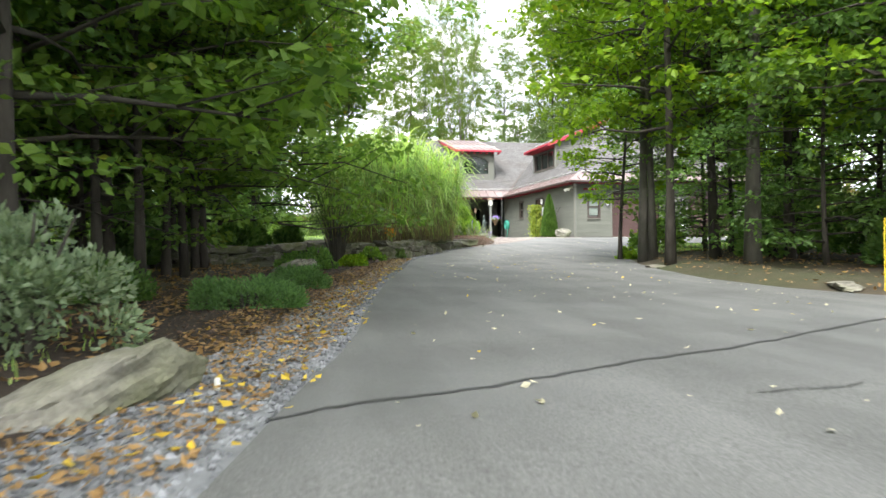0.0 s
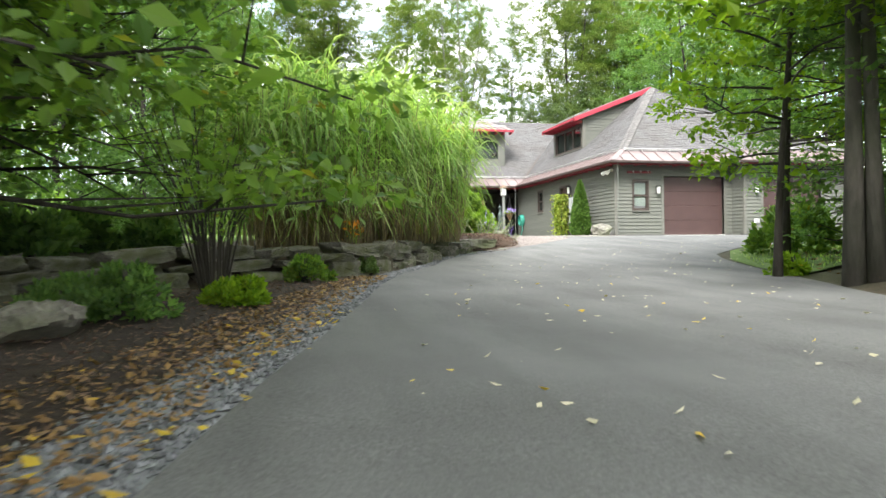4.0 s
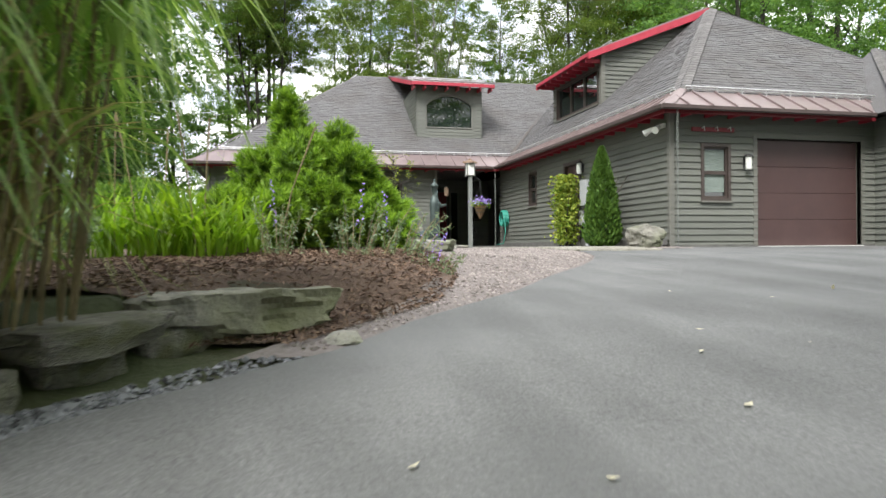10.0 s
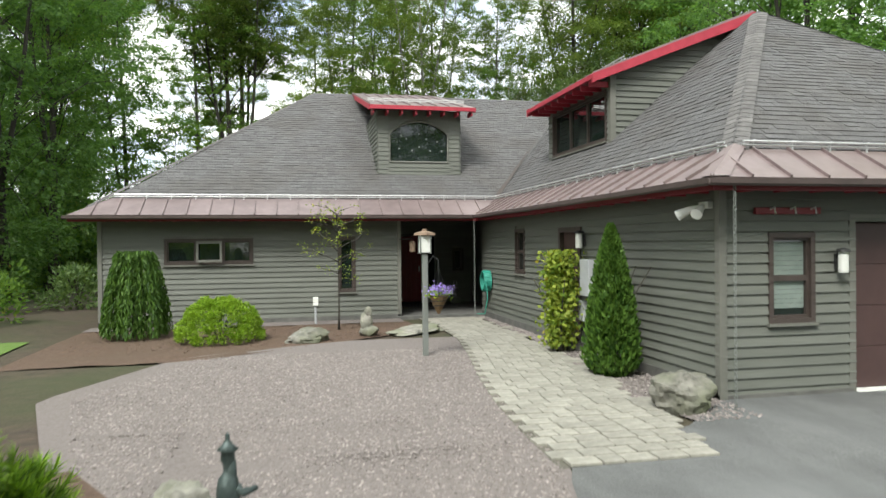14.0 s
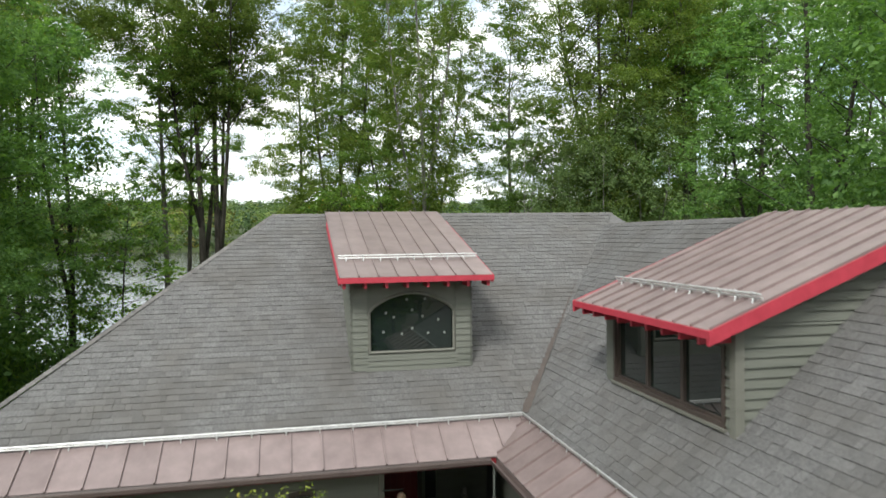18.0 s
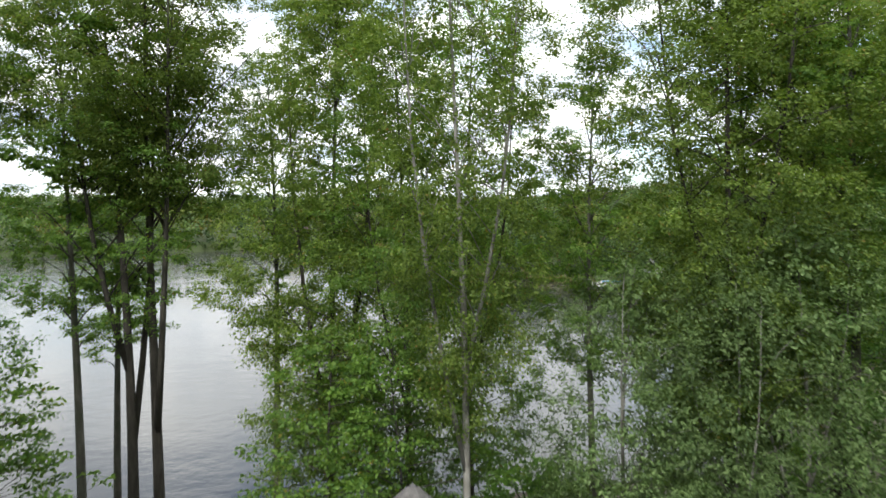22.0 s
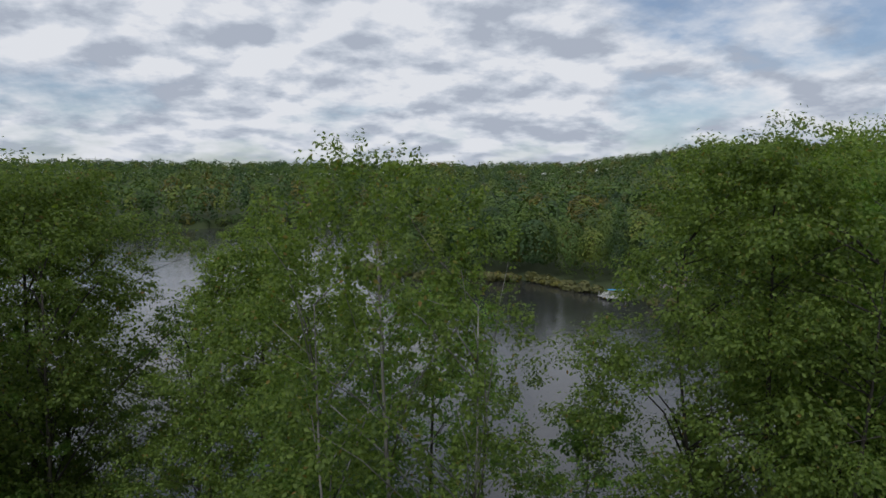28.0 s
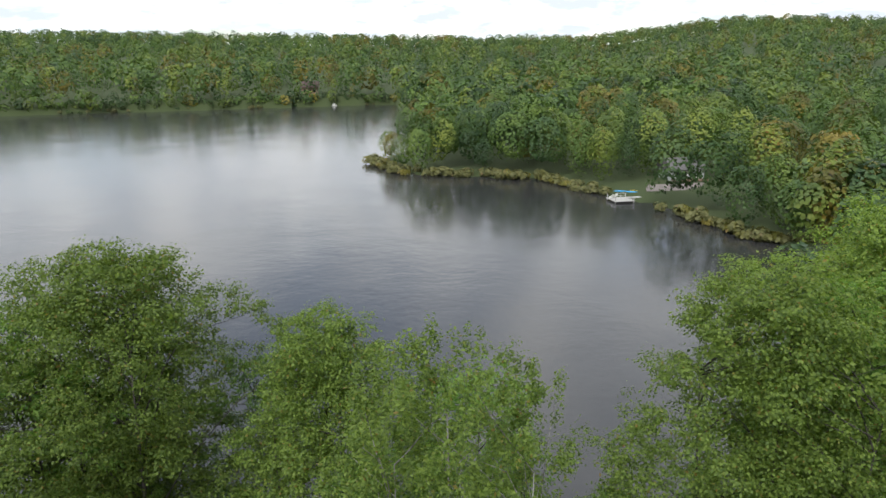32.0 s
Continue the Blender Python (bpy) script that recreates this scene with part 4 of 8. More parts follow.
# folded metal over the hip at the court corner
hc = [(11.98, 30.53, EZ + 0.03), (12.2, 30.53, EZ + 0.035), (12.9, 31.22, BZ + 0.045), (12.76, 31.24, BZ + 0.08), (12.72, 31.4, BZ + 0.045), (11.98, 30.75, EZ + 0.035)]
part("hip_flashing", (hc, [(0, 1, 2, 3), (0, 3, 4, 5)]), "metal", roof_wing)


def gutter(parent, axis, plane, o, u0, u1, z):
    prof = [(0.0, 0.0), (0.03, -0.075), (0.085, -0.085), (0.125, -0.06), (0.13, 0.0), (0.115, 0.0), (0.11, -0.05), (0.08, -0.07), (0.04, -0.06), (0.015, 0.0)]
    if axis == "x":
        g = prism([(plane + o * p, z + q) for p, q in prof], "x", u0, u1)
    else:
        n = len(prof)
        v = [(plane + o * p, u, z + q) for u in (u0, u1) for p, q in prof]
        g = v, [tuple(range(n)), tuple(range(n, 2 * n))[::-1]] + [(i, n + i, n + (i + 1) % n, (i + 1) % n) for i in range(n)]
    part("gutter", g, "gutter", parent)


gutter(roof_main, "x", 40.5, -1, 2.6, 11.9, EZ + 0.0)
gutter(roof_wing, "y", 12.0, -1, 30.45, 40.4, EZ + 0.0)
gutter(roof_wing, "x", 30.55, -1, 11.9, 16.5, EZ + 0.0)
gutter(roof_bay, "x", 29.85, -1, 16.45, 22.0, EZ + 0.0)
# red fascia and rafter tails below the eaves
part("fascia", join(box(2.67, 40.52, EZ - 0.13, 12.0, 40.55, EZ - 0.003), box(12.02, 30.57, EZ - 0.13, 12.05, 40.5, EZ - 0.003), box(12.05, 30.57, EZ - 0.13, 16.6, 30.6, EZ - 0.003), box(16.6, 29.87, EZ - 0.13, 21.9, 29.9, EZ - 0.003)), "darkred", house, "deep red fascia board")
for k in range(18):
    part("rafter_tail", box(3.3 + 0.5 * k, 40.56, EZ - 0.12, 3.35 + 0.5 * k, 41.1, EZ - 0.003), "red", house)
for k in range(19):
    part("rafter_tail", box(12.06, 31.2 + 0.5 * k, EZ - 0.12, 12.39, 31.25 + 0.5 * k, EZ - 0.003), "red", house)
for k in range(9):
    part("rafter_tail", box(12.6 + 0.5 * k, 30.61, EZ - 0.12, 12.65 + 0.5 * k, 30.99, EZ - 0.003), "red", house)

# shingle courses
rs = np.random.RandomState(4)


def shingles(parent, place, lo, hi, ln, near=None, step=0.142):
    """Courses of shingle tabs. Those inside near (u0, u1, w0, w1) are pieces of their own."""
    rows = int(ln / step)
    V, F = [], []
    for r in range(rows):
        w0, w1 = r / rows, (r + 1.0) / rows
        a, b = min(lo[0] + (lo[1] - lo[0]) * w0, lo[0] + (lo[1] - lo[0]) * w1), max(hi[0] + (hi[1] - hi[0]) * w0, hi[0] + (hi[1] - hi[0]) * w1)
        u = a - rs.uniform(0, 0.3)
        while u < b:
            wd = rs.choice([0.1, 0.14, 0.2, 0.28])
            th = rs.choice([0.008, 0.013, 0.017])
            poly = clip([(u + 0.002, w0), (u + wd - 0.002, w0), (u + wd - 0.002, w1 + 0.1 / rows), (u + 0.002, w1 + 0.1 / rows)], lo, hi)
            if len(poly) >= 3:
                n = len(poly)
                v = [place(p[0], p[1], 0.004 + th * (1.0 if p[1] < w0 + 0.3 / rows else 0.25)) for p in poly]
                low = [place(p[0], p[1], 0.0) for p in poly]
                fs = [tuple(range(n))] + [(i, n + i, n + (i + 1) % n, (i + 1) % n) for i in range(n) if poly[i][1] < w0 + 0.5 / rows or poly[(i + 1) % n][1] < w0 + 0.5 / rows]
                if near and near[0] < u < near[1] and near[2] < w0 < near[3]:
                    part("shingle", (v + low, fs), "shingle", parent)
                else:
                    k = len(V)
                    V += v + low
                    F += [tuple(i + k for i in q) for q in fs]
            u += wd
    ob = part("shingles", (V, F), "shingle", parent)
    ob["kind"] = "stuff"


ps, ls = slope("x", 41.25, 46.85, BZ + 0.012, RZ + 0.012)
shingles(roof_main, ps, (3.42, 8.3), (12.75, 17.15), ls, near=(9.2, 12.4, 0.02, 0.3))
qs, lq = slope("y", 12.75, 16.76, BZ + 0.012, WZ + 0.012)
shingles(roof_wing, qs, (31.25, 36.1), (41.25, 46.8), lq, near=(38.6, 41.0, 0.02, 0.25))
fs_, lfs = slope("x", 31.25, 36.1, BZ + 0.012, WZ + 0.012)
shingles(roof_wing, fs_, (12.75, 16.76), (20.75, 16.76), lfs)
bs_, lbs = slope("x", 30.55, 33.3, EZ + 0.46, 4.79)
shingles(roof_bay, bs_, (17.1, 19.3), (21.45, 19.32), lbs)


def caps(parent, a, b, n1, n2, wide=0.095, step=0.17):
    """Overlapping cap shingles along a ridge or hip from a to b; n1, n2: the ways down on both sides."""
    a, b, n1, n2 = Vector(a), Vector(b), Vector(n1).normalized(), Vector(n2).normalized()
    d = (b - a).normalized()
    geos = []
    for k in range(int((b - a).length / step)):
        p = a + d * (k * step)
        q = p + d * (step * 1.15)
        h = Vector((0, 0, 0.035))
        h2 = Vector((0, 0, 0.022))
        v = [p + h, q + h2, q + n2 * wide + h2 * 0.7, p + n2 * wide + h * 0.7, q + n1 * wide + h2 * 0.7, p + n1 * wide + h * 0.7, p - h * 0.3, p + n2 * wide - h * 0.3, p + n1 * wide - h * 0.3]
        geos.append(([tuple(c) for c in v], [(0, 3, 2, 1), (0, 1, 4, 5), (0, 6, 7, 3), (0, 5, 8, 6)]))
    ob = part("ridge_cap", join(*geos), "ridge", parent, "row of lapped cap shingles")
    ob["kind"] = "stuff"


dm, dw, dfr = (0, -1, -0.68), (-1, 0, -0.87), (0, -1, -0.72)
caps(roof_main, (8.3, 46.85, RZ), (17.15, 46.85, RZ), dm, (0, 1, -0.68))
part("valley", ([(12.71, 41.34, BZ + 0.09), (12.83, 41.25, BZ + 0.09), (16.61, 46.55, WZ + 0.08), (16.49, 46.64, WZ + 0.08)], [(0, 1, 2, 3)]), "frame", roof_main, "dark metal valley between the two roofs")
caps(roof_main, (3.0, 40.9, 2.8), (8.3, 46.85, RZ), (0.6, -0.75, -0.4), (-0.75, 0.6, -0.4))
caps(roof_wing, (12.8, 31.3, BZ + 0.03), (16.76, 36.1, WZ), (-0.75, 0.6, -0.25), (0.65, -0.7, -0.15), wide=0.17)
caps(roof_wing, (20.7, 31.3, BZ), (16.76, 36.1, WZ), (0.75, 0.6, -0.25), (-0.65, -0.7, -0.15))
caps(roof_wing, (16.76, 36.1, WZ), (16.76, 46.6, WZ), dw, (1, 0, -0.87))
caps(roof_bay, (17.0, 30.5, EZ + 0.45), (19.3, 33.3, 4.78), (-0.7, 0.6, -0.2), (0.7, -0.6, -0.2))

# ---------------------------------------------------------------- dormers
d1 = part("dormer", join(box(9.85, 42.75, 3.3, 12.0, 46.3, 5.55)), "trim", house, "small dormer with an arched window and a metal shed roof")
arch = [(10.12 + 1.61 * k / 16, 4.86 + 0.34 * math.sin(math.pi * k / 16) ** 0.75) for k in range(17)]
face_out = [(9.8, 3.75), (12.06, 3.75), (12.06, 5.5), (9.8, 5.5)]
# face of the dormer: strips either side of and above the arch
strips = [prism([(9.8, 3.75), (10.12, 3.75), (10.12, 5.5), (9.8, 5.5)], "y", 42.35, 42.75), prism([(11.73, 3.75), (12.06, 3.75), (12.06, 5.5), (11.73, 5.5)], "y", 42.35, 42.75),
          prism([(10.12, 3.75), (11.73, 3.75), (11.73, 4.06), (10.12, 4.06)], "y", 42.35, 42.75)]
for (xa, za), (xb, zb) in zip(arch, arch[1:]):
    strips.append(prism([(xa, za + 0.04), (xb, zb + 0.04), (xb, 5.5), (xa, 5.5)], "y", 42.35, 42.75))
part("dormer_face", weld(join(*strips)), "siding", house)
for k in range(14):
    z = 3.78 + 0.12 * k
    for xa, xb in ((9.82, 10.09), (11.76, 12.04)):
        part("board", prism([(42.345, z), (42.322, z), (42.34, z + 0.125), (42.345, z + 0.125)], "x", xa, xb), "siding", d1)
for k in range(3):
    part("board", prism([(42.345, 3.75 + 0.1 * k), (42.322, 3.75 + 0.1 * k), (42.34, 3.85 + 0.1 * k), (42.345, 3.85 + 0.1 * k)], "x", 10.06, 11.79), "siding", d1)
aw = part("arched_window", prism([(10.12, 4.1), (11.73, 4.1)] + arch[::-1], "y", 42.43, 42.45), "glass", house, "arched fixed window of dark reflecting glass")
rim = [(10.12, 4.1)] + arch + [(11.73, 4.1)]
for p, q in zip(rim, rim[1:] + rim[:1]):
    part("frame", tube([(p[0], 42.36, p[1]), (q[0], 42.36, q[1])], 0.03, 6), "trim", aw)
for k, (sx, sz) in enumerate([(0.25, 0.35), (0.45, 0.62), (0.6, 0.3), (0.8, 0.75), (0.8, 0.4), (1.0, 0.62), (1.1, 0.3), (1.3, 0.55), (1.42, 0.3), (0.7, 0.95), (1.05, 0.95), (0.3, 0.7)]):
    part("pane_sticker", box(10.12 + sx, 42.42, 4.1 + sz, 10.12 + sx + 0.045, 42.428, 4.1 + sz + 0.045), "post", aw)
wall("dormer_cheek", "y", 9.8, -1, 42.36, 44.9, 3.78, 5.5, limit=lambda z: (42.36, 42.4 + max(0.05, (z - 3.72) / 0.68)), step=0.12)
wall("dormer_cheek", "y", 12.06, 1, 42.36, 44.9, 3.78, 5.5, limit=lambda z: (42.36, 42.4 + max(0.05, (z - 3.72) / 0.68)), step=0.12)
r1 = part("dormer_roof", ([(9.56, 41.93, 5.46), (12.37, 41.93, 5.46), (12.37, 46.88, 6.78), (9.56, 46.88, 6.78), (9.56, 41.93, 5.52), (12.37, 41.93, 5.52), (12.37, 46.88, 6.86), (9.56, 46.88, 6.86)], [(3, 2, 1, 0), (4, 5, 6, 7), (0, 1, 5, 4), (1, 2, 6, 5), (2, 3, 7, 6), (3, 0, 4, 7)]), "darkred", house, "standing-seam metal shed roof over the arched dormer")
p1, l1 = slope("x", 41.9, 46.9, 5.525, 6.865)
panels(r1, p1, (9.55, 9.55), (12.38, 12.38), 0.354)
snow_rail(r1, p1, 9.6, 12.33, 0.2, step=0.33)
part("fascia", box(9.53, 41.87, 5.43, 12.4, 41.925, 5.53), "red", r1, "bright red fascia")
for xx in (9.53, 12.35):
    part("rake_board", ([(xx, 41.9, 5.40), (xx + 0.05, 41.9, 5.40), (xx + 0.05, 45.9, 6.46), (xx, 45.9, 6.46), (xx, 41.9, 5.53), (xx + 0.05, 41.9, 5.53), (xx + 0.05, 45.9, 6.6), (xx, 45.9, 6.6)], [(3, 2, 1, 0), (4, 5, 6, 7), (0, 1, 5, 4), (1, 2, 6, 5), (2, 3, 7, 6), (3, 0, 4, 7)]), "red", r1)
for k in range(8):
    part("rafter_tail", box(9.62 + 0.38 * k, 41.94, 5.33, 9.67 + 0.38 * k, 42.34, 5.45), "red", r1)

d2 = part("dormer", join(box(14.1, 36.7, 3.4, 16.7, 39.95, 5.2)), "trim", house, "wide dormer with three sash windows and a metal shed roof")
wall("dormer_wall", "y", 13.77, -1, 36.62, 40.0, 3.72, 5.2, [(36.78, 39.72, 3.93, 4.98)], step=0.12)
window("y", 13.77, -1, 36.84, 39.66, 3.99, 4.92, (37.78, 38.72), label="row of three dark-framed windows with pale blinds")
for k in range(3):
    part("roller_blind", box(13.83, 36.9 + 0.94 * k, 4.4, 13.835, 37.72 + 0.94 * k, 4.88), "blind", house)
wall("dormer_cheek", "x", 36.6, -1, 13.77, 16.7, 3.72, 5.2, limit=lambda z: (13.77, 13.8 + max(0.04, (z - 3.72) / 0.873)), step=0.12)
wall("dormer_cheek", "x", 36.6, -1, 13.77, 16.7, 5.2, 6.42, limit=lambda z: (13.77 + (z - 5.2) / 0.417, 13.8 + (z - 3.72) / 0.873), step=0.12)
corner(13.77, 36.6, 3.72, 5.2, 0.12)
r2 = part("dormer_roof", ([(13.3, 36.37, 5.1), (13.3, 40.12, 5.1), (16.8, 40.12, 6.5), (16.8, 36.37, 6.5), (13.3, 36.37, 5.16), (13.3, 40.12, 5.16), (16.8, 40.12, 6.57), (16.8, 36.37, 6.57)], [(0, 1, 2, 3), (7, 6, 5, 4), (4, 5, 1, 0), (5, 6, 2, 1), (6, 7, 3, 2), (7, 4, 0, 3)]), "darkred", house, "standing-seam metal shed roof over the wide dormer")
p2, l2 = slope("y", 13.27, 16.83, 5.165, 6.59)
panels(r2, p2, (36.35, 36.35), (40.15, 40.15), 0.39)
snow_rail(r2, p2, 36.4, 40.05, 0.2, step=0.33)
part("fascia", box(13.235, 36.32, 5.08, 13.29, 40.16, 5.17), "red", r2, "bright red fascia")
for yy in (36.33, 40.13):
    part("rake_board", ([(13.24, yy, 5.0), (13.24, yy + 0.06, 5.0), (16.85, yy + 0.06, 6.4), (16.85, yy, 6.4), (13.24, yy, 5.17), (13.24, yy + 0.06, 5.17), (16.85, yy + 0.06, 6.6), (16.85, yy, 6.6)], [(0, 1, 2, 3), (7, 6, 5, 4), (4, 5, 1, 0), (5, 6, 2, 1), (6, 7, 3, 2), (7, 4, 0, 3)]), "red", r2)
for k in range(9):
    part("rafter_tail", box(13.3, 36.62 + 0.41 * k, 4.98, 13.76, 36.67 + 0.41 * k, 5.09), "red", r2)

# turret roof and chimney on the lake side
tv = [(12.4 + 4.4 * math.cos(radians(45 * k + 22.5)), 56.4 + 4.4 * math.sin(radians(45 * k + 22.5)), 2.4) for k in range(8)]
tr_ = part("turret_roof", (tv + [(12.4, 56.4, 6.4)], [tuple(range(8))[::-1]] + [(k, (k + 1) % 8, 8) for k in range(8)]), "shingle", house, "pointed shingled turret roof facing the lake")
for k in range(8):
    a, b = Vector(tv[k]), Vector((12.4, 56.4, 6.4))
    s = (Vector(tv[(k + 1) % 8]) - Vector(tv[k - 1])).normalized()
    caps(tr_, a, b, s + Vector((0, 0, -0.25)), -s + Vector((0, 0, -0.25)), wide=0.12)
part("turret_wall", prism([(12.4 + 4.0 * math.cos(radians(45 * k + 22.5)), 56.4 + 4.0 * math.sin(radians(45 * k + 22.5))) for k in range(8)], "z", -0.5, 2.5), "siding", house)
ch = part("chimney", bbox(7.35, 53.4, 0, 8.25, 54.2, 6.05, 0.02), "stucco", house, "pale stucco chimney with a metal cap")
part("chimney_cap", bbox(7.27, 53.32, 6.05, 8.33, 54.28, 6.17, 0.02), "gutter", ch)
part("flue", lathe([(0.16, 5.72), (0.16, 6.05), (0.26, 6.08), (0.26, 6.14), (0.05, 6.3)], 14, 7.8, 53.8), "alu", ch)

# ---------------------------------------------------------------- fittings on the walls


def sconce(x, y, z, label):
    s = thing("wall_lamp", (x, y, z), label, "wall lamp", "lamps on the house walls")
    part("back_plate", bbox(x - 0.05, y - 0.03, z - 0.1, x + 0.05, y, z + 0.1, 0.008), "black", s)
    part("glass_shade", lathe([(0.055, z - 0.13), (0.06, z - 0.1), (0.06, z + 0.1), (0.055, z + 0.12)], 12, x + 0.0, y - 0.1), "frost", s, "frosted white shade")
    part("cap", lathe([(0.085, z + 0.12), (0.075, z + 0.15), (0.02, z + 0.17)], 12, x, y - 0.1), "black", s)
    part("arm", box(x - 0.012, y - 0.1, z + 0.14, x + 0.012, y - 0.02, z + 0.16), "black", s)
    return s


sconce(13.98, 30.97, 1.62, "black wall lamp with a frosted shade beside the garage door")
sconce(17.42, 30.27, 1.62, "black wall lamp with a frosted shade beside the second garage door")
s3 = sconce(0, 0, 0, "black wall lamp with a frosted shade beside the brown side door")
s3.matrix_basis = pose(12.37, 34.82, 1.92, 0, 0, -90)

fl = thing("floodlight", (12.36, 31.2, 2.3), "pair of white swivel floodlights under the eave corner", "floodlight")
part("bracket", bbox(12.3, 31.1, 2.28, 12.37, 31.3, 2.36, 0.01), "white", fl)
for dy in (-0.1, 0.14):
    part("lamp_head", tube([(12.3, 31.2, 2.31), (12.2, 31.2 + dy, 2.27), (12.1, 31.2 + dy * 1.7, 2.2)], [0.02, 0.045, 0.07], 10), "white", fl)


def chain(x, y, z0, z1, label):
    geos = []
    z, k = z1, 0
    while z > z0:
        c = [(0.018 * math.cos(a), 0.032 * math.sin(a)) for a in [i * math.pi / 4 for i in range(9)]]
        pts = [((x + p, y, z + q) if k % 2 else (x, y + p, z + q)) for p, q in c]
        geos.append(tube(pts, 0.005, 4))
        z -= 0.05
        k += 1
    solid("rain_chain", join(*geos), "post", label, "rain chain", "rain chains at the eaves")


chain(12.24, 30.5, 0.05, EZ - 0.08, "galvanised rain chain hanging from the garage eave")
chain(11.93, 40.42, 0.1, EZ - 0.08, "galvanised rain chain hanging at the porch corner")

hb = thing("hook_rail", (13.3, 30.95, 2.3), "dark red wooden rail with metal hooks above the garage window", "hook rail")
part("rail", bbox(12.82, 30.93, 2.2, 13.72, 30.975, 2.28, 0.006), "darkred", hb)
for k in range(3):
    part("hook", tube([(13.02 + 0.28 * k, 30.93, 2.26), (13.02 + 0.28 * k, 30.86, 2.28), (13.02 + 0.28 * k, 30.84, 2.2)], 0.013, 6), "alu", hb)

hr = thing("hose_reel", (12.3, 40.5, 0.95), "coiled green garden hose on a wall reel", "hose reel")
part("reel", moved(lathe([(0.06, -0.09), (0.06, 0.09)], 12), 12.25, 40.5, 1.0), "black", hr)
part("bracket", box(12.28, 40.42, 0.85, 12.38, 40.58, 1.1), "black", hr)
coil = []
for k in range(9):
    r_ = 0.20 + 0.012 * (k % 3)
    xx = 12.16 + 0.02 * k
    coil.append(tube([(xx, 40.5 + r_ * math.cos(a), 0.95 + r_ * 1.15 * math.sin(a)) for a in np.linspace(0, 6.283, 15)], 0.016, 6))
part("hose", join(*coil, tube([(12.2, 40.3, 0.95), (12.2, 40.22, 0.5), (12.15, 40.3, 0.15), (12.05, 40.6, 0.12)], 0.014, 6)), "hose", hr, "green coiled hose")

mb = thing("electric_meter", (12.35, 34.45, 1.2), "grey electric meter box with conduit on the wall", "meter box")
part("cabinet", bbox(12.18, 34.25, 1.0, 12.4, 34.6, 1.6, 0.012), "grey", mb)
part("meter_dome", moved(lathe([(0.085, 0), (0.085, 0.06), (0.05, 0.1)], 16), 12.29, 34.66, 1.4, 0, 90), "glass", mb)
part("conduit", tube([(12.3, 34.45, 1.0), (12.3, 34.45, 0.05)], 0.04, 10), "grey", mb)
part("lower_box", bbox(12.25, 34.62, 0.55, 12.4, 34.82, 0.9, 0.01), "grey", mb)
ol = thing("outlet_post", (8.05, 40.4, 0), "grey outdoor outlet on a short post by the facade", "outlet")
part("post", tube([(8.05, 40.5, 0), (8.05, 40.5, 0.5)], 0.03, 8), "grey", ol)
part("outlet_box", bbox(7.99, 40.44, 0.45, 8.11, 40.54, 0.65, 0.01), "white", ol)
lt = thing("porch_lantern", (10.3, 41.0, 1.9), "small lantern on a bracket at the porch corner", "lantern")
part("arm", tube([(10.15, 41.02, 2.0), (10.5, 40.95, 2.02)], 0.012, 6), "black", lt)
part("body", lathe([(0.06, 1.68), (0.075, 1.72), (0.075, 1.92), (0.03, 1.97)], 8, 10.47, 40.95), "wood", lt)
dmt = solid("doormat", bbox(10.5, 43.3, 0.08, 11.45, 44.7, 0.1, 0.006), "black", "dark rubber mat before the red front door", "doormat")
part("border", join(box(10.46, 43.26, 0.082, 11.49, 43.3, 0.095), box(10.46, 44.7, 0.082, 11.49, 44.74, 0.095)), "frame", dmt)
solid("porch_statue", join(moved(boulder(31, 0.16, 0.14, 0.3, 0.15), 12.35, 44.2, 0.08), moved(boulder(32, 0.11, 0.1, 0.3, 0.15), 12.35, 44.2, 0.33), moved(boulder(33, 0.07, 0.07, 0.16, 0.1), 12.35, 44.2, 0.58)), "slate", "small weathered stone figure standing in the porch", "statue")
vt = thing("wall_outlet", (17.5, 30.27, 0.5), "white outlet cover on the garage wall", "outlet")
part("plate", bbox(17.36, 30.25, 0.42, 17.56, 30.272, 0.56, 0.006), "white", vt)
part("socket_cover", bbox(17.4, 30.235, 0.45, 17.52, 30.252, 0.53, 0.004), "grey", vt)

# ---------------------------------------------------------------- trees


def unit(v):
    return v / (np.linalg.norm(v, axis=-1, keepdims=True) + 1e-9)


